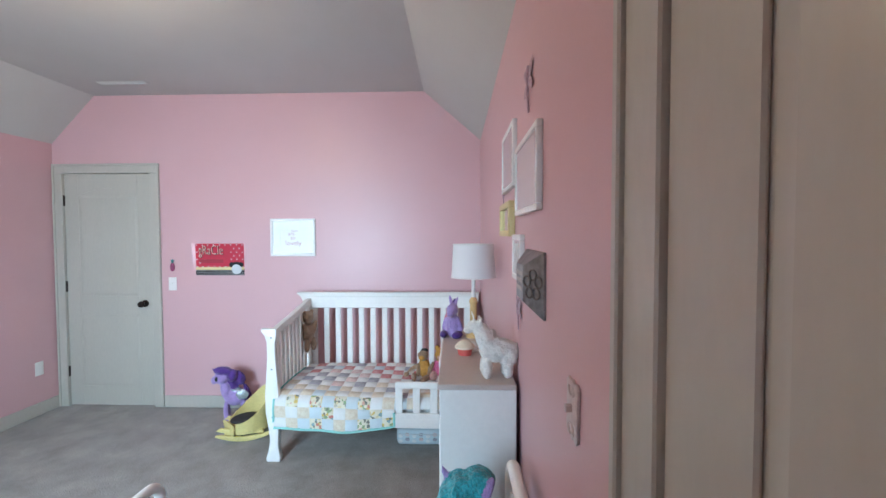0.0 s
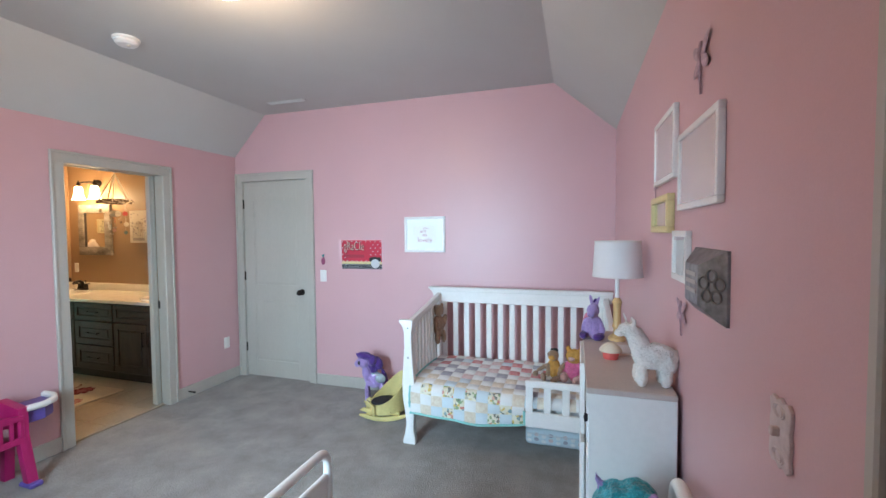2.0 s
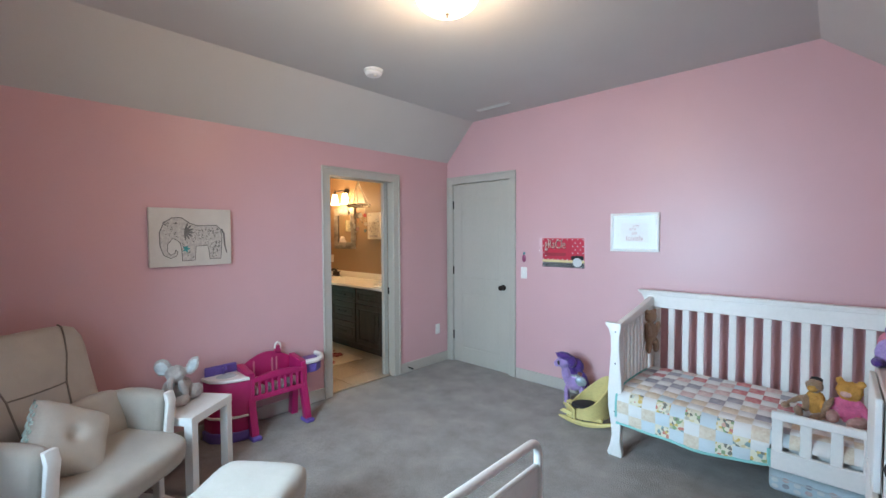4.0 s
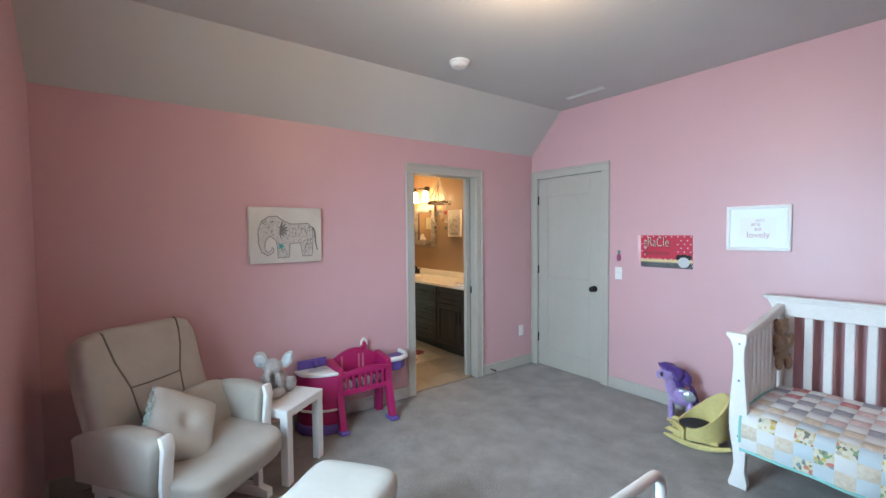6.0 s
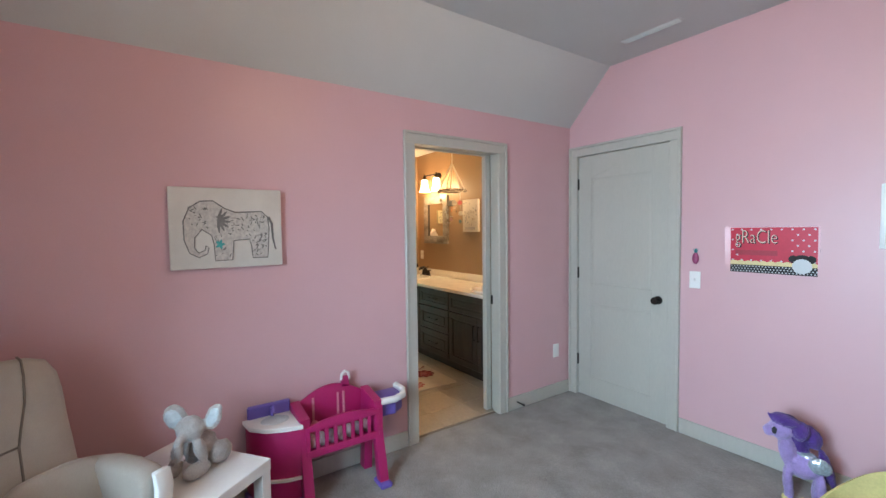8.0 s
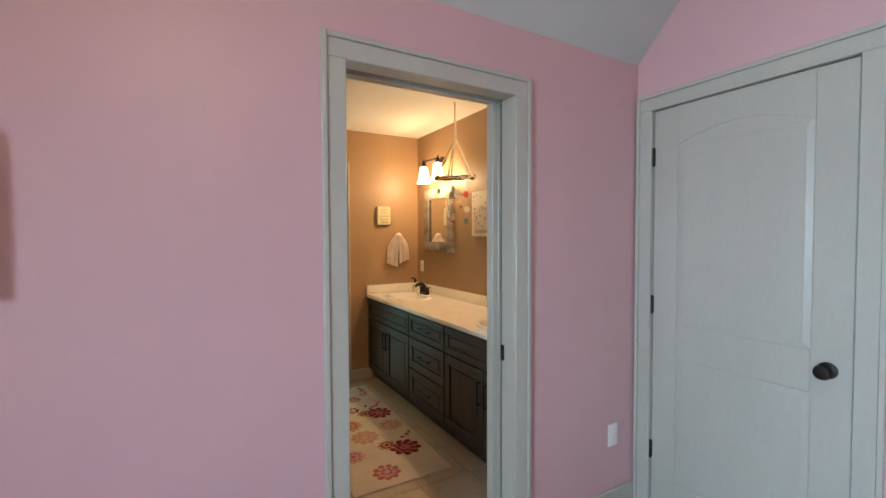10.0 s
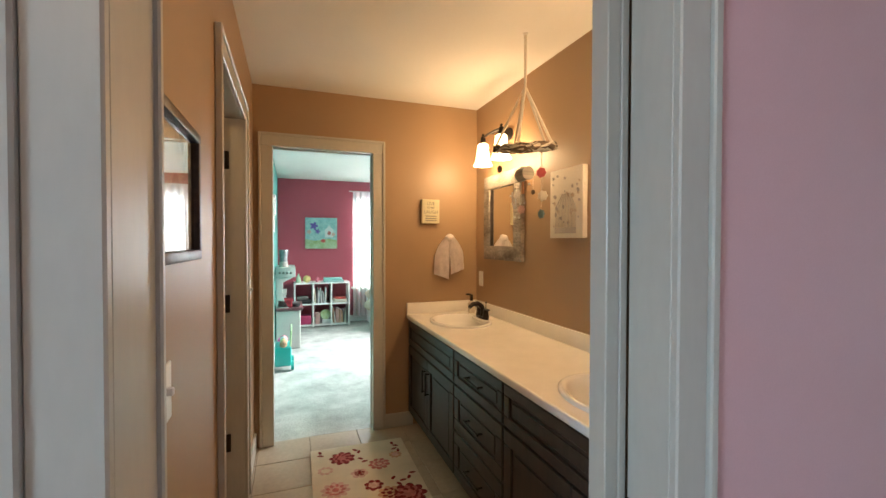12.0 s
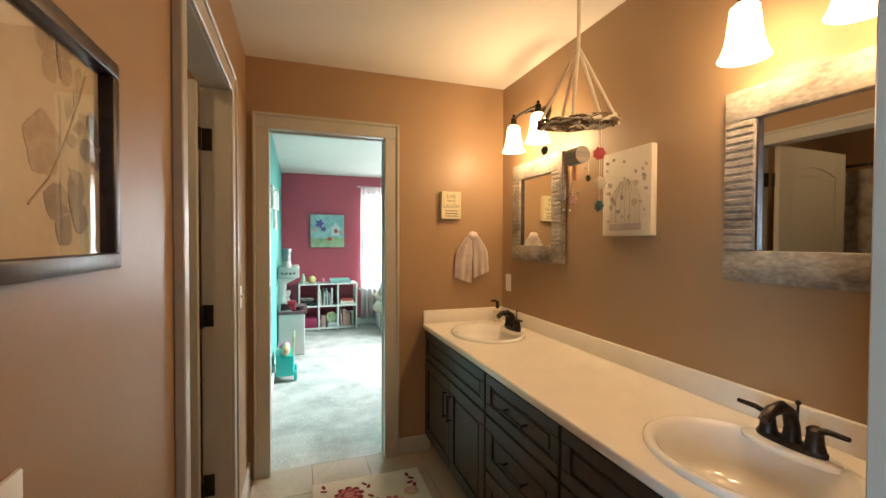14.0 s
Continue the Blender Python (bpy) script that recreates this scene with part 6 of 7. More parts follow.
so = thing("soap_dispenser", pose(-4.70, 4.16, VT), "clear soap bottle with a dark bronze pump", "soap dispenser")
part("bottle", bm_lathe([(0.026, 0), (0.028, 0.01), (0.028, 0.075), (0.012, 0.09), (0.012, 0.098), (0, 0.098)], n=20), mat("milky_plastic", (0.62, 0.56, 0.46), 0.25), so)
part("pump", bm_tube([(0, 0, 0.095), (0, 0, 0.135), (-0.012, -0.012, 0.142), (-0.034, -0.03, 0.138)], [0.013, 0.012, 0.008, 0.006], 10), BRONZE, so, "dark bronze pump")

# ---- mirrors, lights and pictures over the vanity ----


def vanity_mirror(cx):
    z0, z1, w, fw = 1.264, 1.870, 0.542, 0.098
    m = thing("wall_mirror", pose(cx, N, 0), "rectangular mirror in a weathered barnwood frame", "mirror", "vanity mirrors")
    a = w / 2
    for x0, x1, p, q, turn in ((-a, a, z1 - fw, z1, 0), (-a, a, z0, z0 + fw, 0), (-a, -a + fw, z0 + fw, z1 - fw, 1), (a - fw, a, z0 + fw, z1 - fw, 1)):
        part("frame_board", bm_box((x0, -0.030, p), (x1, 0, q), 0.004, 2), BARNWOOD, m)
        if turn:
            n = 17
            for k in range(n):
                zz = p + (q - p) * (k + 0.5) / n
                part("saw_ridge", bm_box((x0 + 0.004, -0.0335, zz - 0.008), (x1 - 0.004, -0.029, zz + 0.008), 0.003), BARNWOOD, m)
    part("bead", bm_box((-a + fw, -0.024, z0 + fw), (-a + fw + 0.006, -0.004, z1 - fw), 0.001), DARKFRAME, m)
    part("bead", bm_box((a - fw - 0.006, -0.024, z0 + fw), (a - fw, -0.004, z1 - fw), 0.001), DARKFRAME, m)
    part("mirror_glass", bm_box((-a + fw + 0.006, -0.012, z0 + fw), (a - fw - 0.006, -0.004, z1 - fw)), MIRROR, m, "clear mirror glass", 0)


vanity_mirror(-4.343)
vanity_mirror(-2.90)


def sconce(xs):
    cx = sum(xs) / 2
    s = thing("wall_sconce", pose(cx, N, 2.12), "bronze two-light vanity sconce with lit frosted bell shades", "wall light", "vanity sconces")
    part("back_plate", bm_ball((0, -0.008, 0), (0.07, 0.012, 0.045), n=20), BRONZE, s)
    part("arm", bm_tube([(0, -0.01, 0), (0, -0.10, 0.015), (0, -0.13, 0.0)], 0.009, 10), BRONZE, s)
    part("bar", bm_tube([(xs[0] - cx, -0.13, 0), (-0.06, -0.13, 0.006), (0.06, -0.13, 0.006), (xs[1] - cx, -0.13, 0)], 0.008, 10), BRONZE, s)
    for x in xs:
        part("finial", bm_lathe([(0.0, 0.032), (0.010, 0.022), (0.006, 0.012), (0.016, 0.004), (0.018, -0.02), (0.022, -0.045), (0.0, -0.045)], (x - cx, -0.13, 0), 16), BRONZE, s)
        bm = bm_lathe([(0.026, -0.042), (0.037, -0.052), (0.041, -0.085), (0.044, -0.118), (0.050, -0.152), (0.060, -0.184), (0.067, -0.196)], (x - cx, -0.13, 0), 28)
        bmesh.ops.delete(bm, geom=[f for f in bm.faces if len(f.verts) > 4 and f.calc_center_median().z < -0.15], context="FACES_ONLY")
        part("shade", bm, FROST, s, "glowing frosted glass bell shade", 70).visible_shadow = False


sconce((-4.42, -4.15))
sconce((-3.04, -2.77))

pic = thing("canvas_print", pose(-3.622, N, 1.598), "cream box canvas of birdcage and butterflies", "canvas print")
part("canvas", bm_box((-0.130, -0.030, -0.185), (0.150, 0, 0.185), 0.003, 2), PAPER, pic)
TAN_INK = mat("tan_wash", (0.50, 0.38, 0.27), 0.85, var=0.2, scale=60, other=(0.58, 0.47, 0.36))
GREY_INK = mat("grey_wash", (0.33, 0.30, 0.27), 0.85, var=0.2, scale=60)
random.seed(7)
for k in range(34):
    x, z = random.uniform(-0.105, 0.125), random.uniform(-0.12, 0.155)
    s = random.uniform(0.006, 0.017)
    part("butterfly_mark", join(None, bm_ball((0, 0, 0), (s, 0.0012, s * 0.7), n=10), pose(0, 0, 0, 0, random.uniform(0, 90), 0)), random.choice([INK_LT, INK_LT, TAN_INK, TAN_INK, GREY_INK]), pic, m=pose(x, -0.0305, z))
for k in range(7):
    part("cage_wire", bm_tube([(-0.075 + 0.028 * k, -0.031, -0.13), (-0.075 + 0.028 * k, -0.031, -0.02), (-0.015 + 0.01 * k, -0.031, 0.05)], 0.0012, 5), INK_LT, pic)
part("cage_base", bm_box((-0.085, -0.032, -0.16), (0.10, -0.029, -0.13), 0.002), INK_LT, pic)

bs = thing("wall_sign", pose(BW, 3.853, 1.622, 0, 0, 90), "small pale yellow box sign with grey lettering", "sign")
part("block", bm_box((-0.069, -0.038, -0.091), (0.069, 0, 0.091), 0.003), mat("faded_cream_paint", (0.56, 0.50, 0.32), 0.6, var=0.08), bs)
for text, z, s, x in (("LIVE", 0.058, 0.034, 0.0), ("simply", 0.030, 0.024, 0.0), ("LAUGH", -0.006, 0.034, 0.0)):
    writing("lettering", text, s, INK, bs, pose(x, -0.0385, z, 90), depth=0.0004)
for z in (-0.036, -0.054, -0.070):
    part("line", bm_box((-0.045, -0.0388, z - 0.003), (0.045, -0.037, z + 0.003)), INK, bs, "unreadable line of lettering")

tw = thing("hand_towel", pose(BW, 4.005, 1.422, 0, 0, 90), "pale pink terry hand towel draped through a ring", "towel")
for s, low, wide, near in ((-1, -0.300, 0.062, 0.0), (1, -0.262, 0.056, 0.014)):
    # each tail hangs from the ring, spreads, then falls straight with rounded pleats
    bm = bmesh.new()
    rows = []
    for j in range(19):
        v = j / 18
        spread = 1 - (1 - min(1.0, v * 1.7)) ** 2
        row = []
        for k in range(17):
            u = k / 8 - 1
            x = s * (0.012 + 0.038 * spread) + u * (0.026 + (wide - 0.026) * spread) + s * 0.012 * v
            y = -0.030 - near - 0.022 * math.sqrt(max(0.0, 1 - u * u)) * (1.1 - 0.5 * v) - 0.007 * math.sin(u * 7 + 2 * s) * v
            z = low * v + 0.012 * (1 - spread) * (1 - abs(u)) + 0.022 * s * u * v
            row.append(bm.verts.new((x, y, z)))
        rows.append(row)
    for j in range(18):
        for k in range(16):
            bm.faces.new((rows[j][k], rows[j][k + 1], rows[j + 1][k + 1], rows[j + 1][k]))
    bmesh.ops.solidify(bm, geom=bm.faces[:], thickness=0.009)
    part("fold", bm, TOWEL, tw, smooth=80)
part("loop", bm_ball((0, -0.044, 0.0), (0.036, 0.026, 0.030), n=18, rough=0.12), TOWEL, tw, smooth=70)
part("hook", bm_tube([(0, 0, 0.012), (0, -0.03, 0.004), (0, -0.05, 0.018)], 0.006, 8), BRONZE, tw, "dark wall hook")

# ---- mobile over the counter ----
mo = thing("hanging_mobile", pose(-3.60, 3.965, 0), "twig wreath mobile hung with felt and paper shapes", "mobile")
R0, ZR = 0.148, 1.868
random.seed(21)
TILT = lambda x, y: 0.15 * (0.6 * y - 0.8 * x)   # the wreath hangs a little askew
for k in range(14):
    a0, turns = random.uniform(0, 6.28), random.uniform(0.5, 0.95)
    pts = [((R0 + random.uniform(-0.014, 0.014)) * math.cos(a0 + turns * 6.28 * j / 16), (R0 + random.uniform(-0.014, 0.014)) * math.sin(a0 + turns * 6.28 * j / 16), random.uniform(-0.017, 0.017)) for j in range(17)]
    pts = [(x, y, ZR + z + TILT(x, y)) for x, y, z in pts]
    part("twig", bm_tube(pts, [0.0055] * 14 + [0.004, 0.003, 0.0015], 6), TWIG if k % 3 else PAPER, mo)
for k in range(18):
    a = 2 * math.pi * k / 18 + random.uniform(-0.12, 0.12)
    part("bark_leaf", join(None, bm_ball((0, 0, 0), (0.022, 0.010, 0.004), n=8), pose(R0 * math.cos(a), R0 * math.sin(a), ZR + random.uniform(-0.018, 0.020) + TILT(R0 * math.cos(a), R0 * math.sin(a)), random.uniform(-40, 40), random.uniform(-40, 40), math.degrees(a) + 60)), (TWIG, TWIG, PAPER)[k % 3], mo)
for k in range(5):
    a = 2 * math.pi * k / 5 + 0.5
    part("ribbon", bm_tube([(R0 * math.cos(a), R0 * math.sin(a), ZR + 0.01 + TILT(R0 * math.cos(a), R0 * math.sin(a))), (0.004 * math.cos(a), 0.004 * math.sin(a), 2.165)], 0.0065, 6), TWINE, mo, "cream hanging ribbon")
part("cord", bm_tube([(0, 0, 2.155), (0.002, 0, 2.30), (0, 0, 2.44)], 0.007, 8), TWINE, mo)
part("ceiling_hook", bm_lathe([(0.014, 2.44), (0.012, 2.432), (0, 2.43)], n=14), PLASTIC_W, mo)
CORAL = mat("coral_felt", (0.60, 0.12, 0.12), 0.9, var=0.1)
SLATE = mat("slate_blue_felt", (0.14, 0.22, 0.24), 0.9, var=0.2)
part("paper_drum", bm_tube([(-0.045, 0.0, 1.735), (0.035, 0.0, 1.735)], 0.034, 20), mat("striped_paper", (0.30, 0.29, 0.27), 0.8, var=0.1, scale=40, other=(0.6, 0.55, 0.48), stretch=(0.02, 0.02, 1)), mo, "grey striped paper drum")
for x, y, z, r, m_, top in ((-0.10, -0.09, 1.77, 0.018, TWIG, ZR), (0.070, 0.05, 1.735, 0.024, CORAL, ZR), (0.070, 0.06, 1.62, 0.025, PAPER, ZR), (0.072, 0.05, 1.530, 0.021, SLATE, ZR), (0.0, -0.02, 1.555, 0.020, BLUSH, 1.70), (-0.05, -0.03, 1.575, 0.016, PAPER_W, 1.70), (0.045, 0.02, 1.64, 0.012, TWIG, 1.70)):
    part("string", bm_tube([(x, y, z), (x, y, top)], 0.0008, 4), TWINE, mo)
    petal = [(r * (1 + 0.12 * math.cos(7 * a)) * math.cos(a), r * (1 + 0.12 * math.cos(7 * a)) * math.sin(a)) for a in [2 * math.pi * k / 35 for k in range(35)]]
    part("felt_charm", bm_prism(petal, -0.003, 0.003, "xz", 0.001), m_, mo, m=pose(x, y, z, 0, 0, random.uniform(-40, 40)))
part("felt_tag", bm_prism([(-0.013, -0.03), (0.013, -0.03), (0.009, 0.03), (-0.009, 0.03)], -0.003, 0.003, "xz"), mat("peach_felt", (0.60, 0.30, 0.16), 0.9), mo, m=pose(-0.005, -0.01, 1.665))
part("felt_deer", bm_prism([(-0.02, -0.02), (-0.012, -0.02), (-0.010, 0.0), (0.010, 0.0), (0.012, -0.02), (0.019, -0.02), (0.019, 0.016), (-0.008, 0.016), (-0.014, 0.05), (-0.022, 0.05), (-0.022, 0.02)], -0.002, 0.002, "xz"), PAPER_W, mo, m=pose(-0.055, -0.03, 1.60))
for k, (x, z) in enumerate(((-0.06, 1.665), (-0.01, 1.585), (0.03, 1.585), (-0.06, 1.52), (-0.02, 1.515), (0.075, 1.675), (-0.11, 1.635))):
    part("bead", bm_ball((x, -0.02, z), 0.006, n=8), PAPER_W, mo)

# ---- framed print on the south wall, rug ----
fp = framed("framed_print", pose(-2.746, BS, 1.500, 0, 0, 180), 0.350, 0.304, 0.023, "dark wood framed print of grey butterflies and leaves", DARKFRAME, 0.0, mat("aged_cream_paper", (0.50, 0.42, 0.31), 0.8, var=0.06, scale=3), True, 0.026)
GREYWASH = mat("grey_watercolour", (0.23, 0.20, 0.185), 0.85, var=0.22, scale=30, other=(0.28, 0.235, 0.205))
WASH2 = mat("brown_watercolour", (0.34, 0.275, 0.20), 0.85, var=0.2, scale=30, other=(0.42, 0.35, 0.26))


layer = [0]


def wing(cx, cz, a, length, wide, material, name):
    """One flat wing or leaf, pointing away from (cx, cz) at angle a, wide near its far end."""
    cx *= 0.93
    out = [(length * u, wide * math.sin(math.pi * u ** 1.35) * sgn) for sgn, us in ((1, range(13)), (-1, range(11, 0, -1))) for u in [q / 12 for q in us]]
    c, d = math.cos(radians(a)), math.sin(radians(a))
    layer[0] += 1
    lift = 0.00002 * layer[0]
    part(name, bm_prism([(cx + p * c - q * d, cz + p * d + q * c) for p, q in out], -0.00615 - lift, -0.0058, "xz"), material, fp, smooth=0)


for cx, cz, s, tilt, m_ in ((0.045, 0.106, 0.052, 12, WASH2), (0.148, 0.022, 0.046, 65, GREYWASH), (0.073, -0.076, 0.062, 22, GREYWASH)):
    for a, l, w_ in ((40, 1.0, 0.36), (140, 1.0, 0.36), (-35, 0.78, 0.34), (215, 0.78, 0.34)):
        wing(cx, cz, a + tilt, s * l, s * w_, m_, "butterfly_wing")
    part("butterfly_body", bm_ball((0, 0, 0), (s * 0.07, 0.0014, s * 0.45), n=10), GREYWASH, fp, m=pose(cx, -0.0066, cz, 0, -tilt, 0))
for k in range(5):                             # open flower
    wing(0.012, -0.002, 72 * k + 20, 0.040, 0.019, WASH2, "petal")
for cx, cz, a in ((0.068, 0.036, 75), (0.085, 0.058, 62), (0.098, 0.082, 80), (0.060, 0.012, 10), (0.070, -0.020, -30), (0.046, -0.040, -62), (0.082, 0.030, 20)):
    wing(cx, cz, a, 0.034, 0.009, WASH2, "leaf")
part("stem", bm_tube([(-0.020, -0.0062, -0.072), (0.020, -0.0062, -0.040), (0.058, -0.0062, 0.012), (0.092, -0.0062, 0.070), (0.112, -0.0062, 0.110)], 0.0016, 5), WASH2, fp)

rug = thing("bath_rug", pose(-4.61, 2.965, 0.0, 0, 0, -0.8), "cream rug with maroon, rose and peach flowers", "rug")
part("rug_body", bm_box((0, 0, 0.0), (1.62, 0.61, 0.012), 0.004, 2), RUG, rug)


def flower(x, y, r, m1, m2, petals=8, layers=3):
    f = part("flower", bm_lathe([(r * 0.25, 0), (r * 0.2, 0.0022), (0, 0.0025)], n=12), m2, rug, m=pose(x, y, 0.0118, 0, 0, 37 * x * 10))
    for l in range(layers):
        rr = r * (1 - l / layers * 0.75)
        n = petals - l
        for k in range(n):
            a = 2 * math.pi * (k + 0.5 * l) / n
            lobe = bm_ball((0, 0, 0), (rr * 0.30, rr * 0.85 / n * 2.6, 0.0018 + 0.0004 * l), n=10)
            part("petal", join(None, lobe, pose(rr * 0.68 * math.cos(a), rr * 0.68 * math.sin(a), 0, 0, 0, math.degrees(a))), (m1, m2)[l % 2], f)


for x, y, r, m1, m2, n, l in ((0.16, 0.19, 0.085, MAROON, DUSTY, 9, 4), (0.30, 0.40, 0.070, DUSTY, BLUSH, 9, 3), (0.37, 0.27, 0.055, BLUSH, MAROON, 6, 2), (0.52, 0.33, 0.058, MAROON, BLUSH, 7, 2), (0.50, 0.12, 0.085, BLUSH, DUSTY, 10, 3), (0.78, 0.22, 0.105, PEACH, DUSTY, 14, 3),
                              (0.66, 0.50, 0.105, MAROON, DUSTY, 9, 4), (0.62, 0.40, 0.070, PEACH, MAROON, 8, 3), (0.90, 0.50, 0.100, BLUSH, PEACH, 14, 3), (1.00, 0.27, 0.105, PEACH, BLUSH, 10, 3), (1.22, 0.12, 0.085, BLUSH, DUSTY, 10, 3), (1.26, 0.46, 0.110, MAROON, DUSTY, 9, 4), (1.18, 0.36, 0.07, PEACH, MAROON, 8, 3), (1.48, 0.24, 0.09, DUSTY, BLUSH, 9, 3), (0.28, 0.08, 0.05, BLUSH, RUG, 8, 2), (0.22, 0.52, 0.045, PEACH, BLUSH, 9, 2)):
    flower(x, y, r, m1, m2, n, l)
for k, (x, y) in enumerate(((0.06, 0.53), (0.10, 0.545), (0.14, 0.53), (0.17, 0.55), (0.20, 0.30), (0.24, 0.32), (0.11, 0.30), (0.08, 0.28), (0.52, 0.50), (0.50, 0.54), (0.55, 0.47), (0.46, 0.57), (0.48, 0.45), (1.10, 0.54), (1.12, 0.50), (1.07, 0.57), (0.05, 0.06), (0.09, 0.06))):
    part("leaf", join(None, bm_ball((0, 0, 0), (0.022, 0.011, 0.002), n=8), pose(0, 0, 0, 0, 0, 57 * k)), MAROON, rug, m=pose(x, y, 0.0122))

# ---- shower room ----
rod = thing("shower_rod", pose(BW, 1.50, 1.98), "dark bronze shower curtain rod", "shower rod")
part("rod", bm_tube([(0.0, 0, 0), (BE - BW, 0, 0)], 0.012, 10), BRONZE, rod)
cur = thing("shower_curtain", pose(BW + 0.03, 1.50, 0), "cream and black damask shower curtain", "shower curtain")
bm, rows = bmesh.new(), []
for k in range(121):
    x = 2.3 * k / 120
    rows.append([bm.verts.new((x, 0.035 * math.sin(k * 0.62) + 0.012 * math.sin(k * 0.23), z)) for z in (0.10, 1.0, 1.94)])
for a, b in zip(rows, rows[1:]):
    for j in range(2):
        bm.faces.new((a[j], b[j], b[j + 1], a[j + 1]))
bmesh.ops.solidify(bm, geom=bm.faces[:], thickness=0.002)
part("cloth", bm, CURTAIN, cur, smooth=70)
for k in range(12):
    part("ring", bm_tube([(0.08 + 0.195 * k, 0.020 * math.cos(a), 1.97 + 0.026 * math.sin(a)) for a in [2 * math.pi * j / 12 for j in range(12)]], 0.0025, 5, closed=True), PEWTER, cur, "metal curtain ring")
tub = thing("bathtub", pose(BW, SH, 0), "white alcove bathtub behind the curtain", "bathtub")
part("apron", bm_box((0.01, 0.58, 0), (BE - BW - 0.01, 0.66, 0.5), 0.02, 3), PORCELAIN, tub)
part("rim", bm_box((0.01, 0.01, 0.42), (BE - BW - 0.01, 0.10, 0.5), 0.02, 3), PORCELAIN, tub)

# ---- rose room beyond the far doorway ----
pt = thing("canvas_print", pose(PW, 3.345, 1.535, 0, 0, 90), "blue childlike painting of a birdhouse and flowers", "canvas print")
part("canvas", bm_box((-0.262, -0.04, -0.262), (0.262, 0, 0.262), 0.004), SKYBLUE, pt)
part("meadow", bm_prism([(-0.26, -0.26), (0.26, -0.26), (0.26, -0.12), (0.1, -0.09), (-0.1, -0.13), (-0.26, -0.10)], -0.0425, -0.039, "xz"), GREEN, pt)
part("birdhouse", bm_prism([(0.06, -0.07), (0.20, -0.07), (0.20, 0.06), (0.13, 0.13), (0.06, 0.06)], -0.043, -0.039, "xz"), PAPER_W, pt)
part("house_hole", bm_ball((0.13, -0.0435, 0.0), (0.03, 0.002, 0.035), n=14), DUSTY, pt)
for x, z, r in ((-0.12, 0.12, 0.055), (-0.06, 0.03, 0.035), (-0.20, 0.02, 0.03), (0.20, -0.02, 0.03)):
    fl = [(r * (1 + 0.3 * math.cos(5 * a)) * math.cos(a), r * (1 + 0.3 * math.cos(5 * a)) * math.sin(a)) for a in [2 * math.pi * k / 30 for k in range(30)]]
    part("painted_flower", bm_prism(fl, -0.002, 0.002, "xz"), PURPLE if r > 0.034 else BLUSH, pt, m=pose(x, -0.0425, z))
part("painted_bird", bm_ball((0.03, -0.043, -0.13), (0.04, 0.002, 0.03), n=12), RED, pt)

sf = thing("cube_shelf", pose(-8.85, 2.90, 0), "white six-cube shelf half full of books and bins", "bookshelf")
SW, SHT, SD = 0.88, 0.72, 0.38
for z in (0.03, SHT / 2 + 0.01, SHT - 0.009):
    part("shelf", bm_box((-SD, 0.0, z - 0.012), (0, SW, z + 0.012), 0.002), WHITE, sf)
for k in range(4):
    y = k * (SW - 0.024) / 3
    part("upright", bm_box((-SD, y, 0.0), (-0.001, y + 0.024, SHT - 0.02), 0.002), WHITE, sf)
part("back", bm_box((-SD, 0.01, 0.02), (-SD + 0.008, SW - 0.01, SHT - 0.02)), WHITE, sf)
random.seed(5)
BOOKS = [PAPER, PAPER_W, BLUSH, INK, SLATE, PEACH, CREAM]
for y0, z0, n in ((0.325, 0.383, 9), (0.62, 0.045, 10)):
    y = y0
    for k in range(n):
        t, h = random.uniform(0.010, 0.022), random.uniform(0.18, 0.25)
        b = thing("book", pose(-8.87, 2.90 + y, z0, random.uniform(-3, 6)), "thin upright picture book on the shelf", "book", "shelved books")
        part("cover", bm_box((-0.20, 0, 0), (0, t, h), 0.0015), random.choice(BOOKS), b)
        part("pages", bm_box((-0.195, 0.002, 0.003), (-0.001, t - 0.002, h + 0.001)), PAPER_W, b)
        y += t + 0.004


def clutter(name, y, z, bm, m_, label, cat, x=-8.91):
    return solo(name, bm, m_, label, cat, pose(x, 2.90 + y, z), 45)


clutter("folded_blanket", 0.16, 0.383, bm_box((-0.14, -0.11, 0), (0.05, 0.11, 0.07), 0.03, 3), BLACK, "dark folded blanket on a shelf", "blanket")
clutter("toy_box", 0.13, 0.453, bm_box((-0.1, -0.09, 0), (0.05, 0.09, 0.05), 0.02, 2), INK, "dark grey toy box on a blanket", "box")
clutter("storage_bin", 0.16, 0.042, bm_box((-0.16, -0.10, 0), (0.04, 0.11, 0.15), 0.02, 2), mat("raspberry_plastic", (0.36, 0.03, 0.10), 0.5), "raspberry pink storage bin", "storage bin")
clutter("toy_house", 0.36, 0.042, bm_box((-0.1, -0.03, 0), (0.03, 0.04, 0.18), 0.01, 2), BLUSH, "pink upright toy box", "box")
clutter("toy_plate", 0.49, 0.13, join(None, bm_lathe([(0.085, 0), (0.08, 0.012), (0, 0.012)], n=24), pose(0, 0, 0.06, 0, 80)), GREEN, "lime green toy plate standing upright", "toy plate")
clutter("toy_case", 0.50, 0.042, bm_box((-0.12, -0.07, 0), (0.03, 0.08, 0.07), 0.01, 2), PAPER_W, "small white toy case", "box")
clutter("book_stack", 0.74, 0.383, bm_box((-0.2, -0.11, 0), (0.03, 0.10, 0.05), 0.006, 1), PAPER, "low stack of pale books", "books")
clutter("book_stack", 0.74, 0.435, bm_box((-0.17, -0.09, 0), (0.01, 0.09, 0.03), 0.006, 1), RED, "red book on a stack", "books")
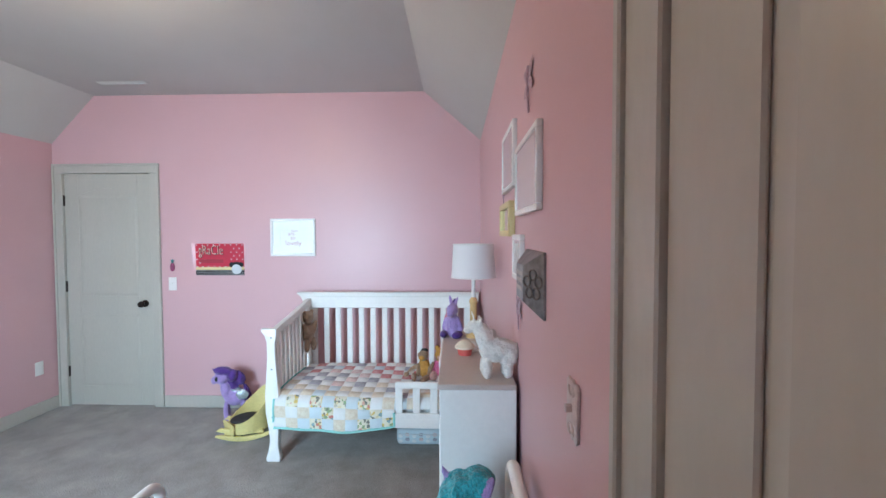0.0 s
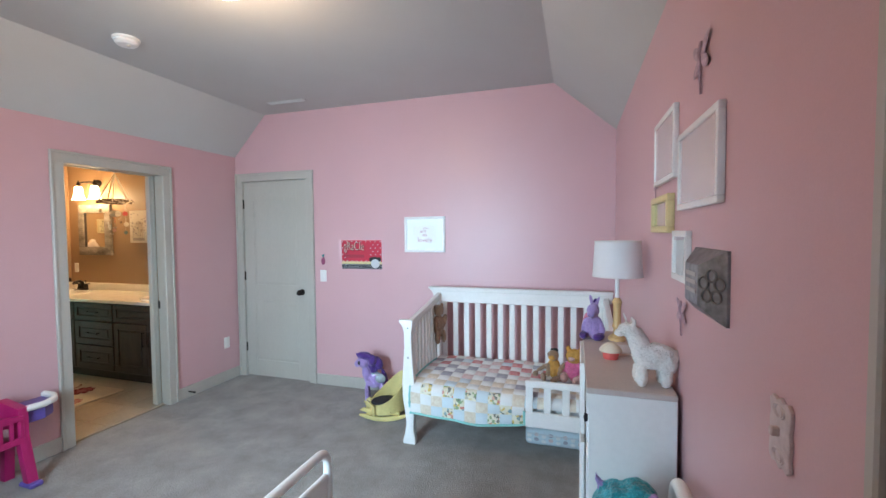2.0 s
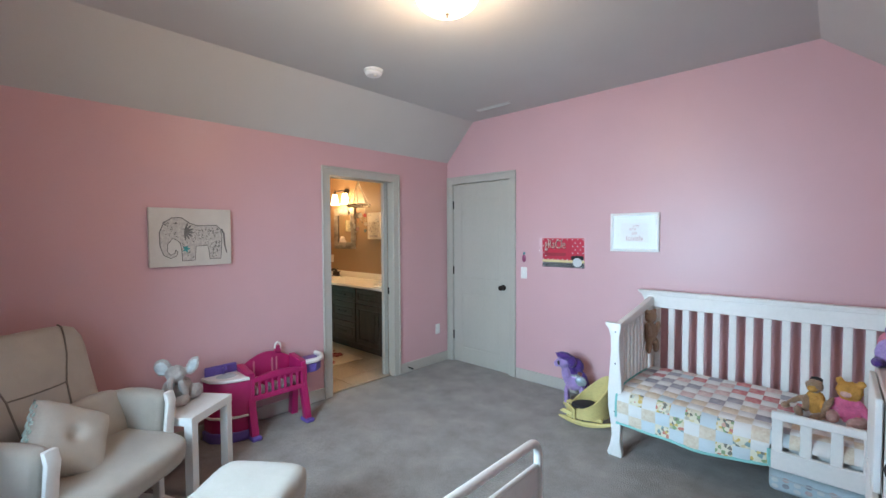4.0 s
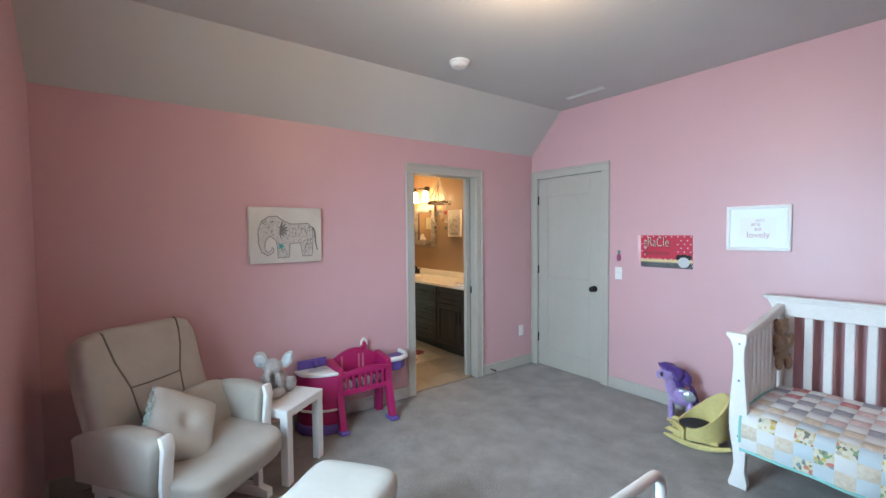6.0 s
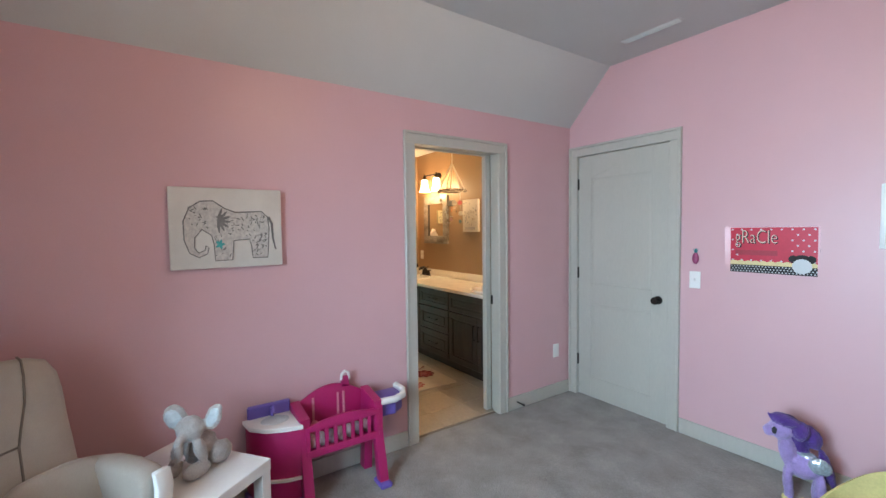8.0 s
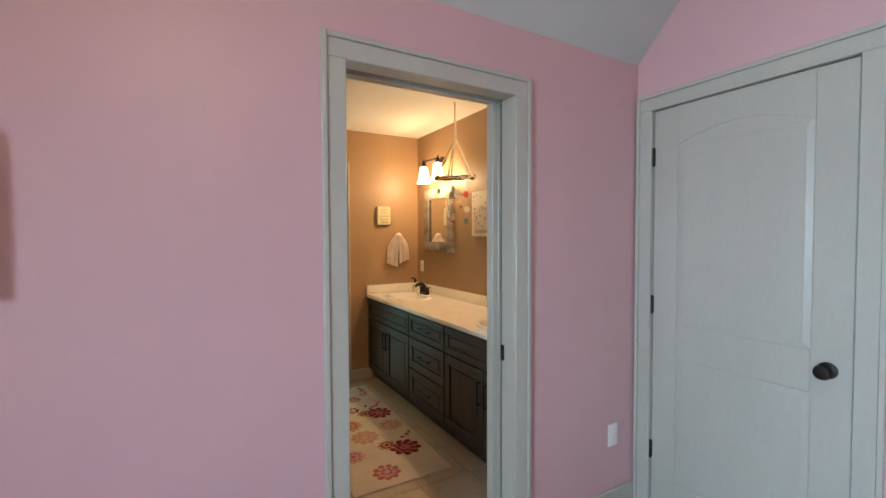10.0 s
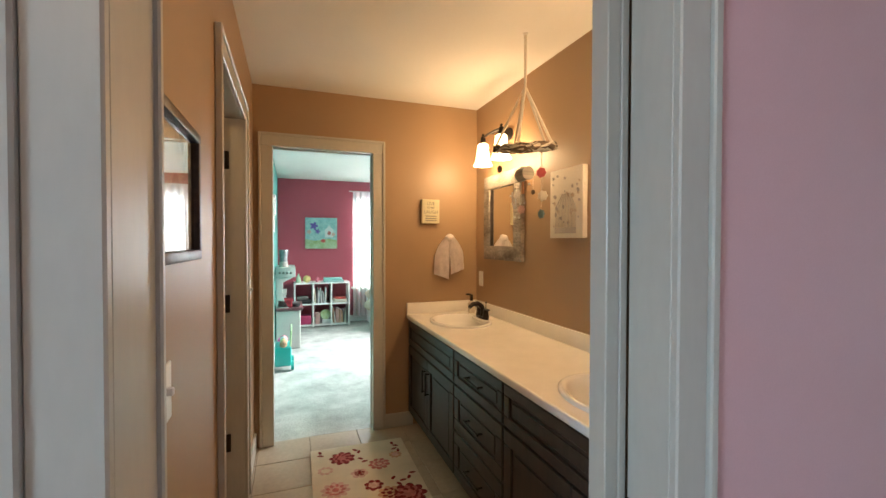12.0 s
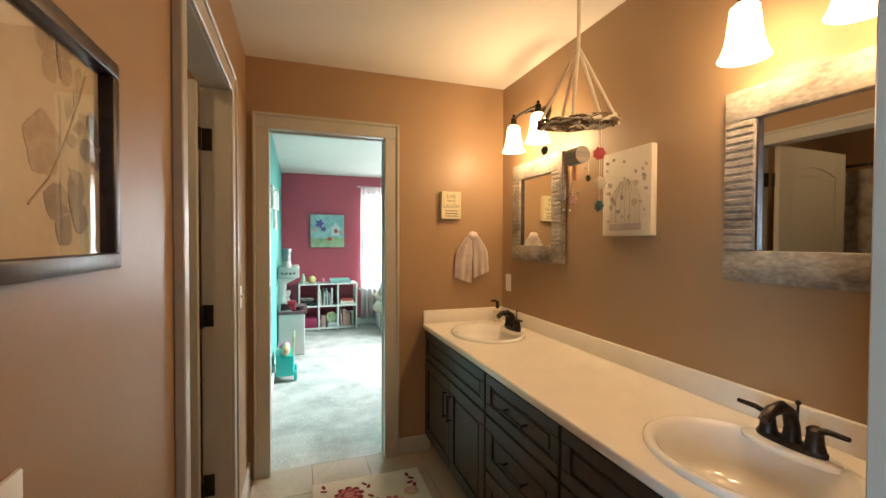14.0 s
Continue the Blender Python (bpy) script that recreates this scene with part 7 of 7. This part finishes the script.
clutter("lotion_bottle", 0.07, 0.723, bm_lathe([(0.035, 0), (0.038, 0.02), (0.030, 0.10), (0.014, 0.125), (0.014, 0.15), (0, 0.15)], n=16), mat("pale_green_plastic", (0.45, 0.60, 0.42), 0.4), "pale green lotion bottle", "bottle")
clutter("toy_bee", 0.20, 0.723, bm_ball((0, 0, 0.06), (0.05, 0.06, 0.06), n=14), YELLOW, "yellow round striped toy", "toy")
clutter("toy_figure", 0.36, 0.723, bm_ball((0, 0, 0.04), (0.03, 0.03, 0.045), n=12), ROSE_FUR, "small pink toy figure", "toy")
clutter("folded_blanket", 0.62, 0.723, bm_box((-0.1, -0.16, 0), (0.06, 0.17, 0.035), 0.015, 2), SKYBLUE, "folded turquoise blanket on the shelf top", "blanket")
clutter("folded_blanket", 0.60, 0.760, bm_box((-0.09, -0.14, 0), (0.05, 0.16, 0.035), 0.015, 2), AQUA_TRIM, "folded aqua patterned cloth", "blanket")

day = thing("bed", pose(PW + 0.08, 4.06, 0), "low bed with rumpled cream and white bedding by the window", "bed")
part("frame", bm_box((0.02, 0.05, 0.0), (1.0, 1.45, 0.26), 0.01), WHITE, day)
part("mattress", join(None, bm_soft(1.0, 1.44, 0.22, 7.0), pose(0.51, 0.75, 0.36)), PRINTS[0], day, smooth=80)
part("quilt", join(None, bm_soft(1.02, 1.50, 0.36, 6.0, 16, None, 0.16), pose(0.52, 0.75, 0.40)), PRINTS[4], day, "rumpled cream quilt", 80)
for y, z, t in ((0.22, 0.66, 18), (0.34, 0.80, 30)):
    part("pillow", bm_pillow(0.30, 0.50, 0.16, n=12), PRINTS[0], day, "white pillow", 80, m=pose(0.28, y + 0.05, z, t, -50, 10))

for x, z, w, h in ((-6.55, 1.80, 0.26, 0.22), (-6.95, 1.70, 0.30, 0.40), (-7.55, 1.86, 0.30, 0.24)):
    framed("framed_picture", pose(x, PS, z, 0, 0, 180), w, h, 0.025, "small white framed picture on the turquoise wall", WHITE, 0.0, PAPER, False, 0.022, "frames on the turquoise wall")

cu = thing("curtain", pose(PW + 0.08, 3.87, 0), "sheer white voile curtains over the window", "curtain")
part("curtain_rod", bm_tube([(0, -0.06, 2.26), (0, 1.55, 2.26)], 0.010, 10), PLASTIC_W, cu)
for y0, y1, tie in ((0.0, 0.62, -0.03), (0.80, 1.48, 0.03)):
    bm, rows = bmesh.new(), []
    for k in range(61):
        u = k / 60
        col = []
        for j in range(12):
            v = j / 11
            gather = 1 - 0.28 * math.exp(-((v - 0.52) / 0.22) ** 2)
            y = y0 + (y1 - y0) * (0.0 + u * gather if tie < 0 else 1 - (1 - u) * gather)
            col.append(bm.verts.new((0.03 * math.sin(u * 45) * (0.5 + v), y, 2.25 - 2.15 * v)))
        rows.append(col)
    for a, b in zip(rows, rows[1:]):
        for j in range(11):
            bm.faces.new((a[j], b[j], b[j + 1], a[j + 1]))
    part("panel", bm, SHEER, cu, "gathered sheer panel", 70)

ac = thing("armchair", pose(-8.42, 4.62, 0, 0, 0, 200), "faded floral upholstered rolled-arm chair", "armchair")
part("seat", bm_box((-0.34, -0.30, 0.18), (0.36, 0.30, 0.46), 0.05, 3), FLORAL, ac)
part("backrest", bm_box((-0.42, -0.38, 0.20), (-0.24, 0.38, 0.88), 0.08, 3), FLORAL, ac)
for s in (-1, 1):
    a = part("arm", bm_box((-0.36, s * 0.36 - 0.08, 0.06), (0.36, s * 0.36 + 0.08, 0.52), 0.03, 2), FLORAL, ac)
    part("arm_roll", bm_tube([(-0.34, s * 0.37, 0.54), (0.38, s * 0.37, 0.54)], 0.10, 16), FLORAL, a)
part("skirt", bm_box((-0.40, -0.42, 0.03), (0.38, 0.42, 0.20), 0.01), FLORAL, ac)
for x in (-0.34, 0.34):
    for y in (-0.36, 0.36):
        part("leg", bm_box((x - 0.02, y - 0.02, 0), (x + 0.02, y + 0.02, 0.05), 0.003), BLACK, ac)

GREYPLAY = mat("grey_painted_playwood", (0.37, 0.37, 0.345), 0.5, var=0.05)
kt = thing("play_kitchen", pose(-7.50, PS + 0.015, 0), "grey toy play kitchen with dark worktop", "play kitchen")
part("cabinet", bm_box((-0.62, 0.0, 0.0), (0, 0.30, 0.50), 0.008), GREYPLAY, kt)
part("worktop", bm_box((-0.64, 0.0, 0.50), (0.02, 0.33, 0.535), 0.006), mat("plum_toy_worktop", (0.10, 0.045, 0.05), 0.4), kt, "dark plum worktop")
for x in (-0.62, -0.04):
    part("upright", bm_prism([(0.0, 0.53), (0.16, 0.53), (0.08, 0.68), (0.08, 0.86), (0.20, 0.92), (0.20, 0.98), (0.0, 0.98)], x, x + 0.04, "yz", 0.004), GREYPLAY, kt)
part("hood", bm_box((-0.64, 0.0, 0.93), (0.02, 0.24, 1.06), 0.012, 2), GREYPLAY, kt)
for k in range(4):
    part("dial", bm_ball((-0.02 + 0.042, 0.05 + 0.045 * k, 0.99), (0.006, 0.016, 0.016), n=10), INK, kt, "dark toy dial")
part("toy_sink", bm_box((-0.50, 0.06, 0.536), (-0.26, 0.28, 0.552), 0.006), INK, kt, "dark toy sink")
part("toy_pan", bm_lathe([(0.05, 0.536), (0.065, 0.575), (0, 0.575)], (-0.10, 0.24, 0), 16), BLACK, kt, "black toy pan")
part("shelf", bm_box((-0.60, 0.0, 0.70), (-0.02, 0.13, 0.72), 0.003), GREYPLAY, kt)
part("toy_oven_box", bm_box((-0.20, 0.02, 0.536), (0.0, 0.20, 0.64), 0.01), MAROON, kt)
blender_toy = thing("toy_blender", pose(-7.62, PS + 0.11, 1.06), "grey toy blender with a metallic jar", "toy appliance")
part("base", bm_lathe([(0.06, 0), (0.05, 0.07), (0, 0.07)], n=16), INK_LT, blender_toy)
part("jar", bm_lathe([(0.045, 0.07), (0.055, 0.20), (0, 0.20)], n=16), PEWTER, blender_toy)
part("lid", bm_lathe([(0.06, 0.20), (0.055, 0.225), (0, 0.225)], n=16), PEWTER, blender_toy)
bin_ = thing("toy_cart", pose(-6.62, PS + 0.03, 0), "aqua toy cart holding small toys", "toy cart")
part("tub", bm_box((-0.22, 0.0, 0.05), (0.10, 0.17, 0.26), 0.02, 2), AQUA, bin_)
part("handle", bm_tube([(-0.2, 0.16, 0.25), (-0.22, 0.17, 0.42), (-0.10, 0.17, 0.46), (0.05, 0.17, 0.42), (0.06, 0.16, 0.25)], 0.010, 8), GREEN, bin_)
for x in (-0.17, 0.06):
    part("wheel", bm_tube([(x, 0.165, 0.05), (x, 0.195, 0.05)], 0.05, 16), AQUA, bin_)
for k in range(5):
    part("small_toy", bm_ball((-0.17 + 0.06 * k, 0.09, 0.29), (0.04, 0.04, 0.045), n=10), (ROSE_FUR, PAPER_W, BLUSH, YELLOW, PEACH)[k], bin_)
solo("toy_bag", bm_box((-0.06, 0.0, 0.0), (0.06, 0.09, 0.22), 0.03, 2), mat("hot_pink_vinyl", (0.62, 0.06, 0.22), 0.35), "hot pink toy bag beside the play kitchen", "toy bag", pose(-7.2, PS + 0.04, 0.0), 45)

# ---- tiles of the bathroom floor ----
TS = 0.33
tile = None
x = -4.556 - TS
while x < -2.30:
    y = 2.97 - TS
    while y < N - 0.01:
        xa, xb, ya, yb = max(x + 0.002, BW - 0.045), min(x + TS - 0.002, -2.312), y + 0.002, min(y + TS - 0.002, N - 0.002)
        if xb - xa > 0.03 and yb - ya > 0.03 and yb > 2.4:
            full = abs(xb - xa - TS + 0.004) < 1e-6 and abs(yb - ya - TS + 0.004) < 1e-6
            if full and tile is not None:
                repeat(tile, pose(xa, ya, 0))
            else:
                t = part("tile", bm_box((0, 0, -0.008), (xb - xa, yb - ya, 0.0), 0.0015), TILE, bath_floor, m=pose(xa, ya, 0))
                tile = t if full else tile
        y += TS
    x += TS
y = 2.97 - 2 * TS
bm = bmesh.new()
while y > SH - TS:
    x = -4.556 - TS
    while x < -2.30:
        xa, xb, ya = max(x + 0.002, BW), min(x + TS - 0.002, BE), max(y + 0.002, SH)
        if xb - xa > 0.02 and y + TS - 0.002 - ya > 0.02:
            bm_box((xa, ya, -0.008), (xb, y + TS - 0.002, 0.0), 0.0015, 1, bm)
        x += TS
    y -= TS
tagged(part("shower_room_tiles", bm, TILE, bath_floor), kind="stuff")
